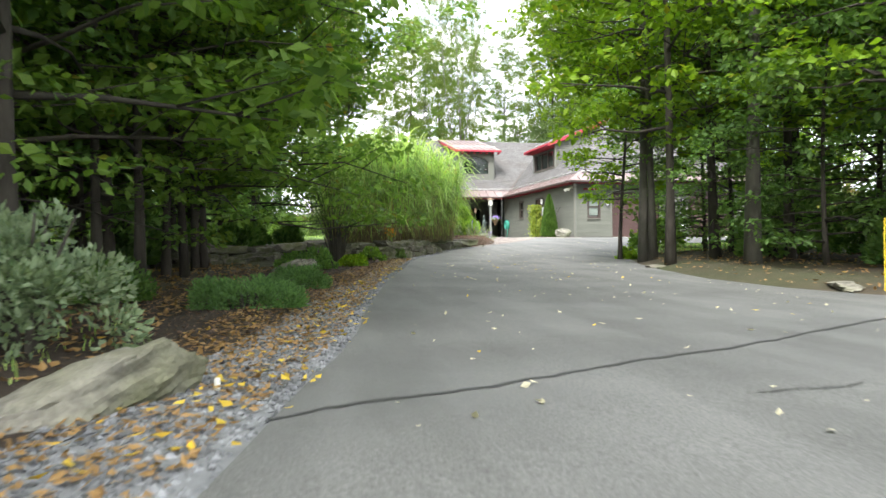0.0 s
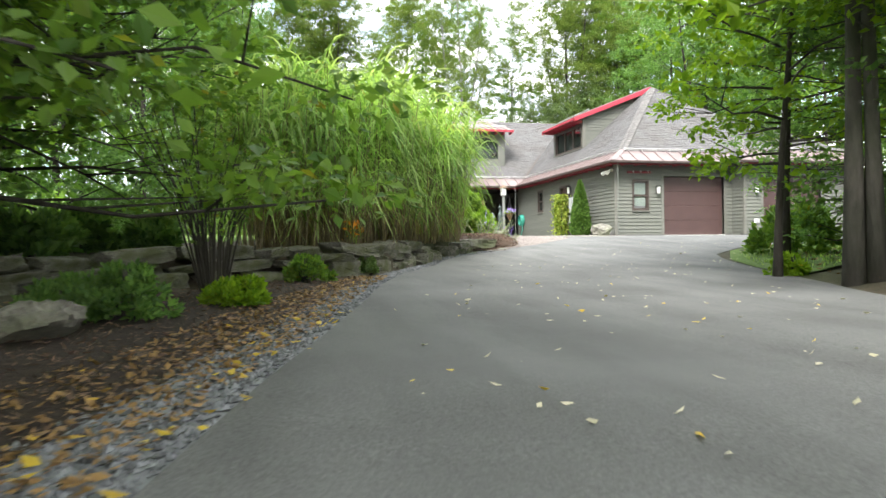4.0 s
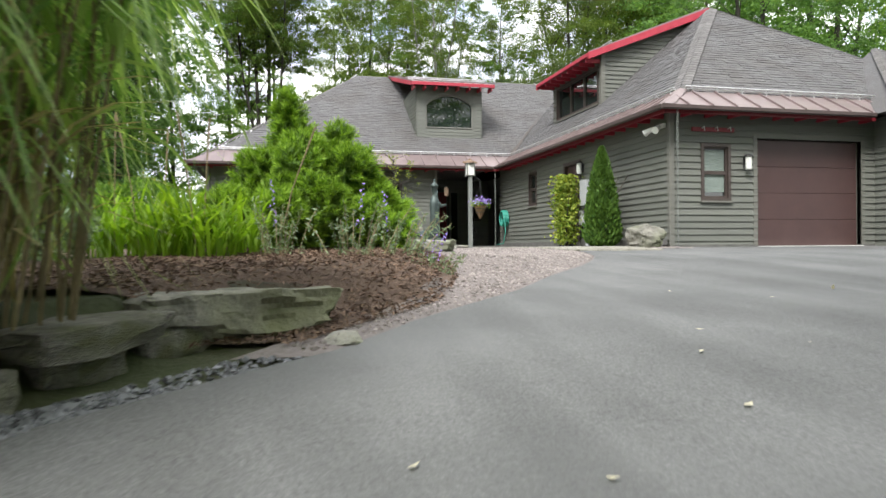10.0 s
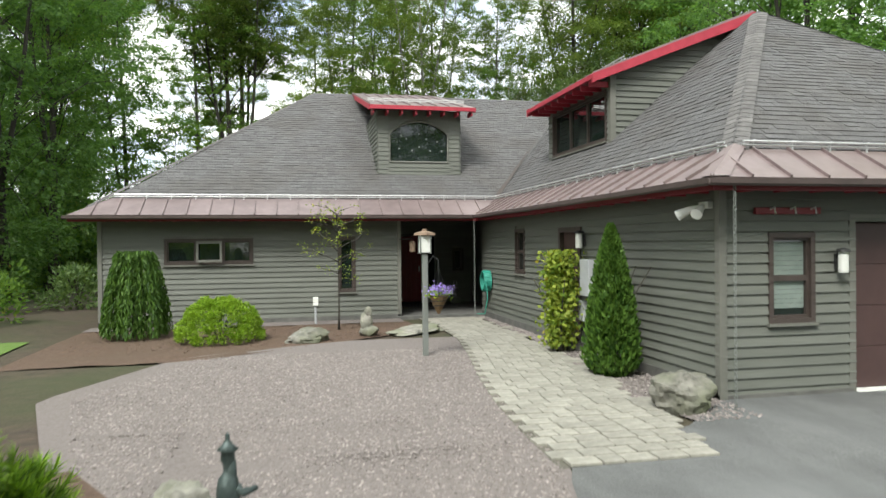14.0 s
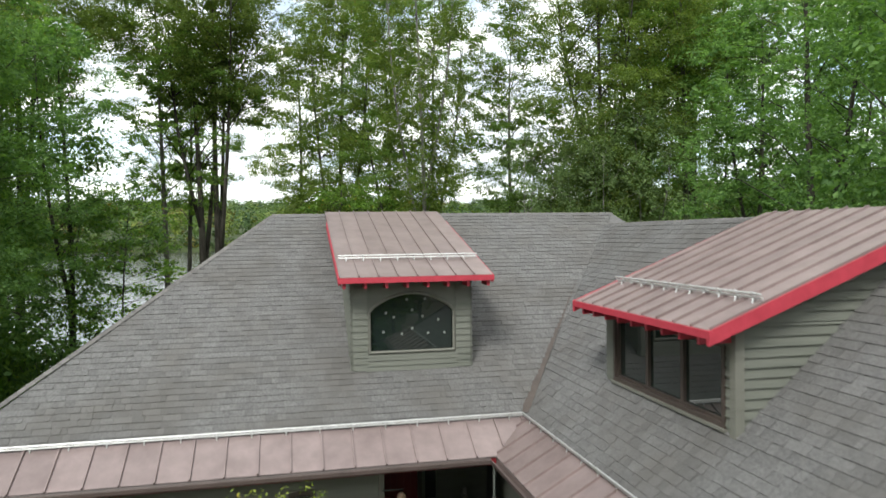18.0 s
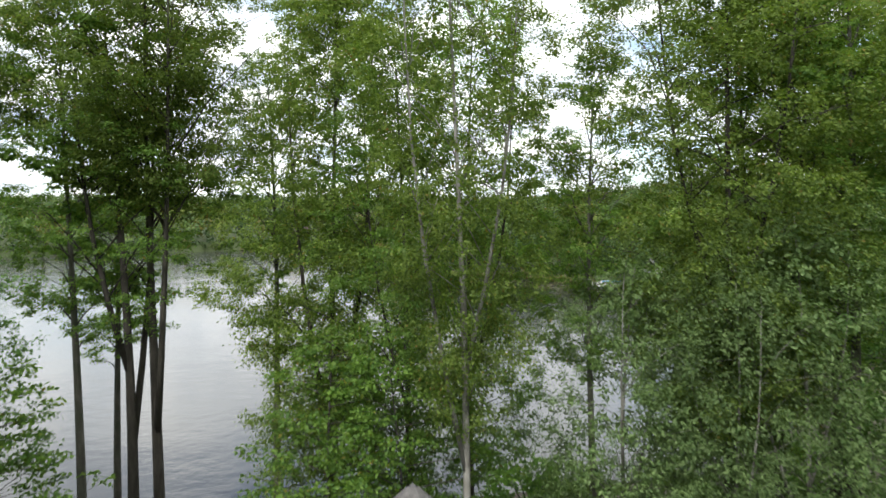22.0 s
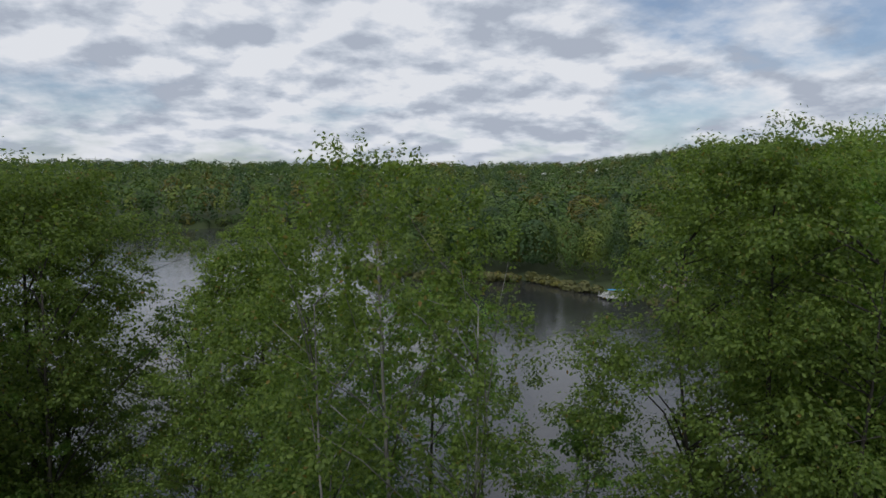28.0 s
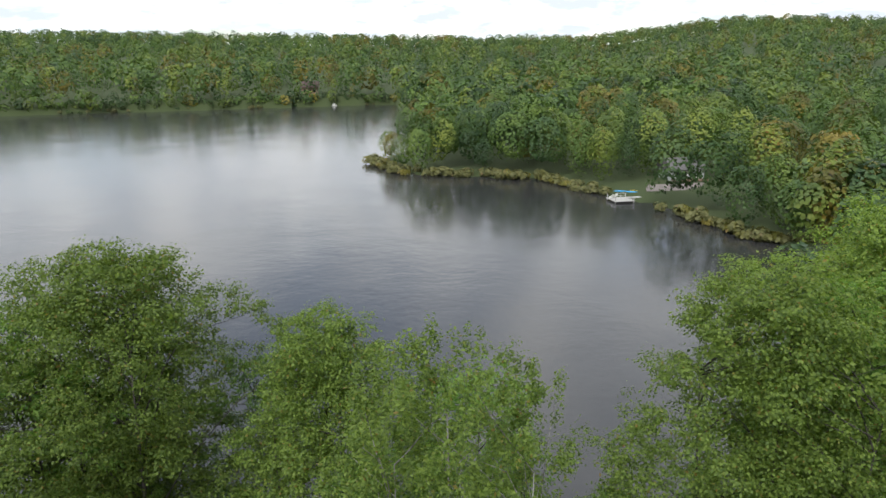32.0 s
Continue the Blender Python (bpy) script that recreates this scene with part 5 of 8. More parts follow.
def tree_parts(seed, H, base, spread, nlimb, leaf, per, r0, rise=0.45, droop=0.25, bend=0.3, lobe=0.75, flat_=0.55, fork=False, wide_low=0.4, lean=0.0, twigs=2, cup=0.6, thin=0.78):
    """Trunk and crown of a broadleaf tree at the origin: a tapered trunk, limbs with twigs, and a clump of leaves round each twig's end."""
    rg = np.random.RandomState(seed)
    wood = []
    k = np.linspace(0, 1, 9)
    ph = rg.uniform(0, 6.28, 4)
    line = np.stack([bend * np.sin(2.2 * k + ph[0]) * k + lean * k * H, bend * np.sin(2.7 * k + ph[1]) * k, H * k], 1)
    rad = r0 * (1 - 0.86 * k ** 0.9)
    rad[0] *= 1.35
    wood.append(tube(line, rad, 8))
    stems = [(line, rad)]
    if fork:
        j = 3 + rg.randint(0, 2)
        a = rg.uniform(0, 6.28)
        q = np.linspace(0, 1, 6)[:, None]
        top = np.array([math.cos(a) * H * 0.14, math.sin(a) * H * 0.14, H * 0.95])
        l2 = line[j] + (top - line[j]) * q + np.array([math.cos(a), math.sin(a), 0]) * 0.6 * np.sin(q * 3.14)
        r2 = rad[j] * 0.75 * (1 - 0.85 * q[:, 0])
        wood.append(tube(l2, r2, 7))
        stems.append((l2, r2))
    lobes = []
    for i in range(nlimb):
        ln_, rd_ = stems[rg.randint(len(stems))]
        h = base + (H * 0.98 - base) * (i + rg.uniform(0, 0.8)) / nlimb
        zz = ln_[:, 2]
        if h < zz[0]:
            ln_, rd_ = stems[0]
            zz = ln_[:, 2]
        p0 = np.array([np.interp(h, zz, ln_[:, c]) for c in range(3)])
        f = (h - base) / (H - base)
        prof = (wide_low + (1 - wide_low) * min(1, f / 0.35)) * (1 - thin * (max(0, f - 0.35) / 0.65) ** (1.0 if thin > 0.7 else 1.8))
        L = spread * prof * rg.uniform(0.6, 1.2)
        a = i * 2.4 + rg.uniform(-0.5, 0.5)
        d = np.array([math.cos(a), math.sin(a), rise * (0.4 + f) * rg.uniform(0.7, 1.2)])
        q = np.linspace(0, 1, 4)[:, None]
        pts = p0 + d * L * q + np.array([0, 0, -droop * L]) * q ** 2 + rg.normal(0, 0.05 * L, (4, 3)) * q
        r_ = max(0.012, np.interp(h, zz, rd_) * 0.5)
        wood.append(tube(pts, r_ * (1 - 0.85 * q[:, 0]) + 0.004, 3 if H > 9.5 else 4))
        lobes.append((pts[-1], d, rg.uniform(0.75, 1.2)))
        for _ in range(max(1, int(round(twigs * (0.4 + 0.6 * L / spread))))):
            s = rg.uniform(0.35, 0.95)
            p = np.array([np.interp(s, q[:, 0], pts[:, c]) for c in range(3)])
            a2 = a + rg.choice([-1, 1]) * rg.uniform(0.5, 1.3)
            tl = (0.3 + 0.3 * L) * rg.uniform(0.6, 1.2)
            e = p + np.array([math.cos(a2), math.sin(a2), rg.uniform(0.0, 0.5)]) * tl
            wood.append(tube([p, e], [0.35 * r_ + 0.004, 0.004], 3))
            lobes.append((e, np.array([math.cos(a2), math.sin(a2), 0.2]), rg.uniform(0.6, 1.05)))
    C_, N_, O_ = [], [], []
    for c, d, s in lobes:
        m = int(per * s * s * rg.uniform(0.75, 1.2)) + 4
        dd = unit(rg.normal(0, 1, (m, 3)) + np.array([0, 0, 0.45]))
        C_.append(c + dd * (lobe * s * np.array([1, 1, flat_])) * (rg.uniform(0.2, 1.0, (m, 1)) ** 0.6) * np.array([1, 1, 1]))
        N_.append(dd)
        O_.append(np.tile(unit(d), (m, 1)) * 0.4 + dd)
    c, nn, od = np.concatenate(C_), np.concatenate(N_), np.concatenate(O_)
    n = len(c)
    nn = unit(nn * cup + np.array([0, 0, 0.6]) + rg.normal(0, 0.42, (n, 3)))
    od = od + rg.normal(0, 0.5, (n, 3)) + np.array([0, 0, -0.3])
    al = unit(od - nn * np.sum(od * nn, axis=1, keepdims=True))
    sd_ = np.cross(nn, al)
    sz = leaf * rg.uniform(0.65, 1.25, (n, 1))
    nb = 2 if fork else 1
    return join(*wood[:nb]), cards(c, al * sz, sd_ * sz * 0.62, 0.22), join(*wood[nb:])


def dome_parts(seed, H, base, R, lobes, lobe, per, leaf, r0, flat_=0.6, wide=0.42, bend=0.4, inner=0.25, fork=True, upright=0.25, cup=0.7, slim=0.62, fill_=1.9, high=0.85, spike=0.0, twig=1.0, clump=0.15):
    """Trunk and crown of a full tree: lobes of leaves set over a rounded, uneven crown outline, each on a limb of its own."""
    rg = np.random.RandomState(seed)
    k = np.linspace(0, 1, 9)
    ph = rg.uniform(0, 6.28, 6)
    line = np.stack([bend * np.sin(2.4 * k + ph[0]) * k, bend * np.sin(2.9 * k + ph[1]) * k, H * 0.93 * k], 1)
    rad = r0 * (1 - 0.88 * k ** 0.9)
    rad[0] *= 1.35
    wood = [tube(line, rad, 8)]
    stems = [line]
    if fork:
        for sgn in (1, -1) if fork > 1 else (1,):
            q = np.linspace(0, 1, 6)[:, None]
            j = 2 + rg.randint(0, 2)
            a = ph[2] if sgn > 0 else ph[2] + 2.6
            l2 = line[j] + (np.array([math.cos(a) * R * 0.45, math.sin(a) * R * 0.45, H * 0.88]) - line[j]) * q + np.array([math.cos(a), math.sin(a), 0]) * 0.5 * np.sin(q * 3.14)
            wood.append(tube(l2, rad[j] * 0.75 * (1 - 0.85 * q[:, 0]), 7))
            stems.append(l2)
    C_, N_, O_, Z_ = [], [], [], []
    for i in range(lobes):
        deep_ = rg.uniform() < inner
        f = ((i + rg.uniform()) / lobes) ** high
        prof = (f / wide) ** 0.55 if f < wide else math.sqrt(max(0.0, 1 - ((f - wide) / (1 - wide)) ** 2.3))
        a = i * 2.4 + rg.uniform(-0.5, 0.5)
        bulge = 1 + 0.16 * math.sin(2 * a + ph[3] + 3 * f) + 0.12 * math.sin(3 * a + ph[4] - 5 * f)
        rr = R * (0.18 + 0.82 * prof) * bulge * (rg.uniform(0.25, 0.6) if deep_ else rg.uniform(0.78, 1.0)) - lobe * 0.4
        s = rg.uniform(0.65, 1.2) * (1.15 - 0.35 * f)
        z = base + (H - base - lobe * flat_ * s) * f + rg.normal(0, 0.25)
        stem = stems[rg.randint(len(stems))]
        hz_ = max(base * 0.6, z - (0.35 + upright) * max(0.5, rr) - 0.3)
        p0 = np.array([np.interp(hz_, stem[:, 2], stem[:, c]) for c in range(3)])
        axis = np.array([np.interp(z, line[:, 2], line[:, 0]), np.interp(z, line[:, 2], line[:, 1]), 0])
        c = axis + np.array([math.cos(a) * max(0.1, rr), math.sin(a) * max(0.1, rr), z])
        q = np.linspace(0, 1, 4)[:, None]
        pts = p0 + (c - p0) * q + np.array([0, 0, 0.16 * max(0.2, rr)]) * np.sin(q * 3.14) + rg.normal(0, 0.16, (4, 3)) * q
        if rg.uniform() < (0.4 if deep_ else twig):
            wood.append(tube(pts, max(0.01, r0 * 0.15 * s) * (1 - 0.8 * q[:, 0]) + 0.003, 3))
        d = unit(np.array([math.cos(a), math.sin(a), upright + 0.9 * max(0, f - 0.4)]))
        m = int(per * s * s * rg.uniform(0.85, 1.15)) + 6
        sub = unit(rg.normal(0, 1, (9, 3)) + d * 0.5 + np.array([0, 0, 0.15])) * rg.uniform(0.4, 1.05, (9, 1))
        pick_ = rg.randint(0, 9, m)
        off = rg.normal(0, 1, (m, 3))
        dd = unit(off + sub[pick_] * 0.6 + np.array([0, 0, 0.3]))
        reach = lobe * s * np.array([1, 1, flat_]) * (1.4 if deep_ else 1.0)
        tall_ = np.array([1 - 0.35 * spike, 1 - 0.35 * spike, 1 + 0.55 * spike]) if f > 0.72 else 1.0
        C_.append(c + (sub[pick_] + off * clump) * reach * tall_)
        Z_.append(np.full((m, 1), fill_ if deep_ else 1.0))
        N_.append(dd)
        O_.append(dd + d * 0.5)
    c, nn, od = np.concatenate(C_), np.concatenate(N_), np.concatenate(O_)
    n = len(c)
    nn = unit(nn * cup + np.array([0, 0, 0.55]) + rg.normal(0, 0.4, (n, 3)))
    od = od + rg.normal(0, 0.5, (n, 3)) + np.array([0, 0, -0.2])
    al = unit(od - nn * np.sum(od * nn, axis=1, keepdims=True))
    sz = leaf * rg.uniform(0.65, 1.25, (n, 1)) * np.concatenate(Z_)
    nb = 1 + int(fork)
    return join(*wood[:nb]), cards(c, al * sz, np.cross(nn, al) * sz * slim, 0.22), join(*wood[nb:])


def tree_kind(name, label, leafm, barkm, **kw):
    wood, crown, limbs = dome_parts(**kw) if "R" in kw else tree_parts(**kw)
    t = thing(name, (0, 0, -60), label, "tree")
    part("trunk", build("trunk", wood, barkm, True), barkm, None).parent = t
    lb = part("branchwork", build("branchwork", limbs, barkm, True), barkm, None)
    lb.parent = t
    lb["kind"] = "stuff"
    part("crown", build("crown", crown, leafm), leafm, None).parent = t
    return t


KINDS = {
    "maple": tree_kind("maple_tree", "tall slim maple with a light open crown", "leaf", "bark", seed=1, H=22, base=9.0, R=3.2, lobes=72, lobe=0.95, per=460, leaf=0.05, r0=0.24, flat_=0.45, fork=2, inner=0.1, upright=0.5, twig=0.5),
    "ash": tree_kind("ash_tree", "tall straight tree with small leaf sprays", "leaf", "greybark", seed=2, H=22, base=9.5, R=2.7, lobes=64, lobe=0.85, per=420, leaf=0.048, r0=0.2, flat_=0.45, fork=0, inner=0.1, upright=0.4, twig=0.5),
    "beech": tree_kind("beech_tree", "bright green young beech with layered leaf sprays", "leafbright", "bark", seed=3, H=11, base=2.0, spread=3.2, nlimb=42, leaf=0.075, per=62, r0=0.08, rise=0.25, droop=0.15, lobe=0.62, flat_=0.3, twigs=3, cup=0.2),
    "sapling": tree_kind("beech_sapling", "slender bright green sapling beside the driveway", "leafbright", "bark", seed=4, H=6.5, base=1.3, spread=1.8, nlimb=30, leaf=0.07, per=34, r0=0.05, rise=0.3, droop=0.12, lobe=0.42, flat_=0.35, twigs=2, cup=0.2),
    "under": tree_kind("understory_tree", "dense dark understory tree with low branches", "leafdark", "bark", seed=5, H=8, base=0.6, spread=2.8, nlimb=50, leaf=0.068, per=66, r0=0.07, rise=0.28, droop=0.2, lobe=0.6, flat_=0.35, twigs=3, cup=0.2, wide_low=0.7),
    "underb": tree_kind("understory_beech", "leafy green understory beech with spreading branches", "leaf", "bark", seed=15, H=9.0, base=1.5, spread=3.0, nlimb=48, leaf=0.08, per=54, r0=0.065, rise=0.28, droop=0.08, lobe=0.6, flat_=0.32, twigs=3, cup=0.2, wide_low=0.6),
    "woods": tree_kind("woodland_tree", "shaded woodland tree with a full green crown", "leaf", "bark", seed=6, H=14, base=3.0, spread=3.4, nlimb=48, leaf=0.078, per=90, r0=0.1, lobe=0.75, flat_=0.5, twigs=2),
    "dark": tree_kind("dark_maple", "broad dark green maple with a dense crown", "leafdark", "bark", seed=7, H=18.5, base=0.8, R=4.3, lobes=140, lobe=1.2, per=250, leaf=0.06, r0=0.2, flat_=0.5, fork=1, twig=0.4),
    "front": tree_kind("lakeside_maple", "tall lakeside maple with a dense domed yellow-green crown", "leaflake", "bark", seed=18, H=24, base=6.0, R=4.8, lobes=280, lobe=1.3, per=800, leaf=0.05, r0=0.2, flat_=0.62, fork=2, inner=0.34, high=0.75, fill_=1.25, twig=0.3),
    "frontc": tree_kind("lakeside_maple", "tall lakeside maple with a dense domed yellow-green crown", "leaflake", "bark", seed=58, H=24, base=4.0, R=3.7, lobes=230, lobe=1.3, per=800, leaf=0.05, r0=0.2, flat_=0.62, fork=2, inner=0.34, high=0.75, fill_=1.25, twig=0.3),
    "frontb": tree_kind("lakeside_poplar", "lakeside tree with a dense crown of upright leafy shoots", "leaflake", "palebark", seed=19, H=24, base=7.0, R=3.5, lobes=190, lobe=0.85, per=520, leaf=0.047, r0=0.14, flat_=0.9, fork=2, upright=0.9, wide=0.72, inner=0.25, high=0.72, fill_=1.2, spike=0.6, twig=0.4),
    "frontl": tree_kind("lakeside_maple", "tall lakeside maple with a high domed yellow-green crown", "leaflake", "bark", seed=28, H=24, base=14.2, R=5.2, lobes=210, lobe=1.3, per=800, leaf=0.05, r0=0.24, flat_=0.6, fork=2, inner=0.34, high=0.85, upright=0.5, fill_=1.25, twig=0.3),
    "roadmaple": tree_kind("roadside_tree", "straight grey-barked tree with a high green crown beside the driveway", "leafbright", "greybark", seed=43, H=14, base=3.2, spread=3.0, nlimb=50, leaf=0.066, per=78, r0=0.092, rise=0.3, droop=0.12, lobe=0.62, flat_=0.32, twigs=3, cup=0.2, bend=0.2),
    "overhang": tree_kind("roadside_maple", "roadside maple with long low branches of large leaves", "leaf", "bark", seed=41, H=10, base=0.9, spread=4.4, nlimb=54, leaf=0.06, per=85, r0=0.055, rise=0.3, droop=0.22, lobe=0.62, flat_=0.32, twigs=3, cup=0.2, wide_low=0.8),
    "lake": tree_kind("lakeside_birch", "slender lakeside tree with an open green crown", "leaf", "bark", seed=8, H=22, base=4.0, R=3.4, lobes=120, lobe=1.05, per=520, leaf=0.052, r0=0.16, flat_=0.5, fork=1, inner=0.2, fill_=1.2, twig=0.45),
    "lakeb": tree_kind("lakeside_tree", "lakeside tree with upright leafy shoots", "leaflake", "palebark", seed=9, H=22, base=8.0, spread=3.5, nlimb=62, leaf=0.085, per=95, r0=0.13, rise=1.1, droop=0.05, lobe=0.66, flat_=1.3, twigs=3, thin=0.55),
    "pale": tree_kind("willow_tree", "pale grey-green willow with fine foliage", "leafpale", "palebark", seed=10, H=12.5, base=0.8, R=3.3, lobes=125, lobe=0.9, per=330, leaf=0.05, r0=0.1, flat_=0.85, fork=2, slim=0.42, inner=0.3, twig=0.4),
}


def plant(kind, x, y, s=1.0, turn=0.0, sink=0.1, group="", tilt=0.0):
    t = copy_thing(KINDS[kind], pose(x, y, land(x, y) - sink, tilt, 0, turn) @ Matrix.Scale(s, 4))
    if group:
        t["group"] = group
    return t


rt = np.random.RandomState(11)
# trees beside the driveway
for x, y, kd, s, a in ((6.95, 15.95, "sapling", 1.0, 20), (6.8, 14.6, "roadmaple", 1.0, 80), (6.96, 14.48, "roadmaple", 0.9, 200), (6.3, 12.7, "beech", 1.1, 10), (6.9, 11.2, "roadmaple", 1.25, 330), (8.4, 17.6, "beech", 0.8, 140), (7.5, 13.1, "beech", 1.15, 250),
                      (8.6, 12.4, "woods", 0.9, 30), (8.9, 14.6, "under", 0.75, 60), (9.6, 16.6, "under", 0.7, 130), (11.5, 19.6, "under", 0.7, 10), (7.8, 10.6, "under", 0.7, 180), (9.8, 9.6, "beech", 0.95, 250), (10.5, 14.5, "woods", 1.0, 90), (7.4, 8.6, "beech", 1.0, 300), (8.6, 6.9, "under", 1.0, 20), (10.4, 8.0, "under", 1.1, 110), (11.0, 5.2, "under", 1.2, 200), (12.6, 13.6, "under", 1.0, 290), (9.6, 11.4, "under", 0.9, 250), (13.5, 6.4, "under", 1.3, 0), (6.6, 8.0, "woods", 0.75, 10),
                      (12.5, 11.5, "under", 1.2, 0), (11.8, 7.6, "woods", 1.05, 170), (14.5, 15.0, "woods", 1.0, 60), (14.0, 9.0, "under", 1.3, 100), (16.5, 12.5, "woods", 1.0, 220),
                      (12.5, 17.5, "beech", 0.9, 190), (17, 18.5, "woods", 1.0, 40), (20, 15, "woods", 1.1, 130), (19, 9, "woods", 1.1, 300), (23.5, 20.5, "woods", 1.1, 80)):
    plant(kd, x, y, s, a, group="trees along the driveway")
# woods on the lawn side of the driveway
for x, y, kd, s, a in ((-2.2, 14.6, "overhang", 1.05, 0), (-3.3, 11.6, "overhang", 1.0, 140), (-4.4, 8.6, "overhang", 0.9, 100), (-1.9, 16.6, "overhang", 0.85, 200), (-2.05, 13.4, "underb", 0.95, 0), (-2.05, 12.1, "underb", 0.95, 90), (-2.3, 12.0, "sapling", 1.2, 40), (-1.95, 13.7, "sapling", 1.25, 190), (-2.9, 13.8, "underb", 1.0, 60), (-2.65, 9.6, "underb", 0.95, 10), (-2.9, 11.2, "woods", 0.85, 70), (-2.7, 15.4, "woods", 0.8, 10), (-2.7, 17.7, "under", 1.0, 0), (-3.6, 15.9, "under", 1.0, 200), (-3.0, 8.0, "underb", 1.05, 0), (-4.2, 9.6, "underb", 1.15, 70), (-2.3, 10.1, "underb", 1.0, 150), (-3.6, 12.2, "woods", 0.8, 220), 
                      (-5.4, 7.4, "woods", 0.8, 40), (-5.8, 11.2, "underb", 1.2, 100), (-4.6, 14.4, "underb", 1.1, 10), (-2.7, 15.2, "underb", 0.95, 200), (-6.8, 9.0, "woods", 0.9, 80), (-2.4, 6.3, "underb", 1.1, 33), (-3.4, 4.9, "woods", 0.75, 210),
                      (-6.6, 14.0, "woods", 0.85, 330), (-8.2, 11.5, "under", 1.3, 250), (-8.5, 7.0, "woods", 0.95, 120), (-6.2, 4.6, "under", 1.25, 20),
                      (-8.8, 15.8, "woods", 0.9, 60), (-10.5, 9.5, "woods", 1.0, 200), (-10, 5, "woods", 1.0, 310), (-2.6, 16.0, "underb", 0.85, 45), (-3.9, 20.0, "underb", 0.8, 130),
                      (-4.9, 17.0, "woods", 0.75, 280), (-12, 14, "woods", 1.0, 0), (-4.4, 12.6, "under", 0.9, 40), (-5.6, 15.6, "under", 1.0, 140), (-7.4, 18.2, "under", 1.1, 70), (-9.6, 20, "under", 1.2, 0), (-5.0, 8.6, "under", 0.9, 220), (-7.2, 12.6, "under", 1.1, 310), (-9, 17, "dark", 0.6, 20), (-12, 18, "dark", 0.7, 220), (-13, 10, "dark", 0.7, 120)):
    plant(kd, x, y, s, a, group="trees in the roadside wood")
# unseen trees behind the start, added to shade the first stretch of driveway
for x, y, kd, s, a in ((-4.6, 1.0, "woods", 1.0, 30), (-5.5, -4.0, "woods", 1.1, 140), (-3.6, -9.0, "maple", 0.9, 250), (2.5, -13.0, "woods", 1.1, 10), (-9, -1, "woods", 1.1, 80), (9.5, 2.2, "woods", 1.0, 200), (-6.5, 2.0, "maple", 0.8, 320)):
    plant(kd, x, y, s, a, group="trees in the roadside wood")
# tall trees behind and beside the house
for x, y, kd, s, a in ((-6, 50, "dark", 1.05, 10), (-2.5, 51.5, "dark", 0.95, 170), (-5.5, 44.5, "dark", 0.95, 60), (-2.5, 57, "dark", 1.05, 100), (-9, 44, "dark", 1.0, 200), (-11, 56, "dark", 1.2, 300), (-5, 64, "dark", 1.0, 50), (-0.8, 63, "dark", 0.92, 90),
                      (-13, 38, "dark", 1.0, 80), (-15, 48, "dark", 1.2, 0), (-9, 33, "woods", 1.0, 30), (-14, 30, "dark", 0.95, 140),
                      (24.5, 44, "dark", 0.95, 30), (27, 51, "dark", 1.05, 120), (30, 46, "dark", 1.1, 210), (29, 57, "dark", 0.95, 300), (34, 52, "dark", 1.2, 60), (25.5, 36, "woods", 1.1, 150),
                      (29, 39, "dark", 1.0, 240), (34, 42, "dark", 1.1, 330), (27, 30, "beech", 1.1, 20), (31, 33, "woods", 1.2, 110), (36, 60, "dark", 1.1, 200), (28, 24, "woods", 1.1, 290),
                      (33, 26, "woods", 1.2, 10), (38, 34, "woods", 1.3, 170)):
    plant(kd, x, y, s, a, group="tall trees around the house")
# trees on the bank of the lake
for x, y, kd, s, a in ((2.2, 69.5, "ash", 1.05, 0), (4.0, 69.2, "maple", 1.08, 60), (3.0, 71.4, "ash", 0.95, 200), (-4.6, 68, "frontl", 1.08, 120), (4.9, 69.6, "frontl", 1.05, 250),
                      (11.3, 66.8, "frontc", 0.97, 180), (14.5, 60.0, "frontb", 1.0, 90), (16.0, 65.0, "lake", 0.98, 30), (13.6, 64.2, "lake", 0.9, 200), (9.2, 70.0, "ash", 0.95, 280), (19.5, 62.5, "ash", 0.84, 70),
                      (19.9, 61.0, "pale", 0.98, 10), (24.4, 58.8, "pale", 1.08, 140), (22.0, 58.9, "pale", 0.92, 250), (26.8, 65.5, "pale", 1.2, 80), (23.4, 61.0, "front", 1.03, 190), (30.5, 64.5, "frontl", 1.08, 20), (27.0, 63.3, "maple", 1.12, 110), (27.6, 60.4, "ash", 1.12, 300),
                      (31, 71, "lake", 0.85, 80), (-6, 70, "lake", 1.1, 340), (-12, 70, "dark", 1.1, 45), (36, 70, "lake", 1.0, 260), (-18, 66, "dark", 1.2, 15), (43, 64, "dark", 1.2, 100),
                      (-3.2, 58.5, "lake", 0.75, 70), (-4.0, 60.5, "dark", 0.9, 160), (1.6, 62.0, "underb", 1.0, 40), (13.0, 61.8, "underb", 1.0, 210), (11.0, 63.0, "underb", 1.05, 100), (33, 62, "dark", 0.95, 10)):
    plant(kd, x, y, s, a, group="trees on the lake bank")
for k in KINDS.values():
    for o in (*k.children_recursive, k):
        bpy.data.objects.remove(o)

# ---------------------------------------------------------------- far woods


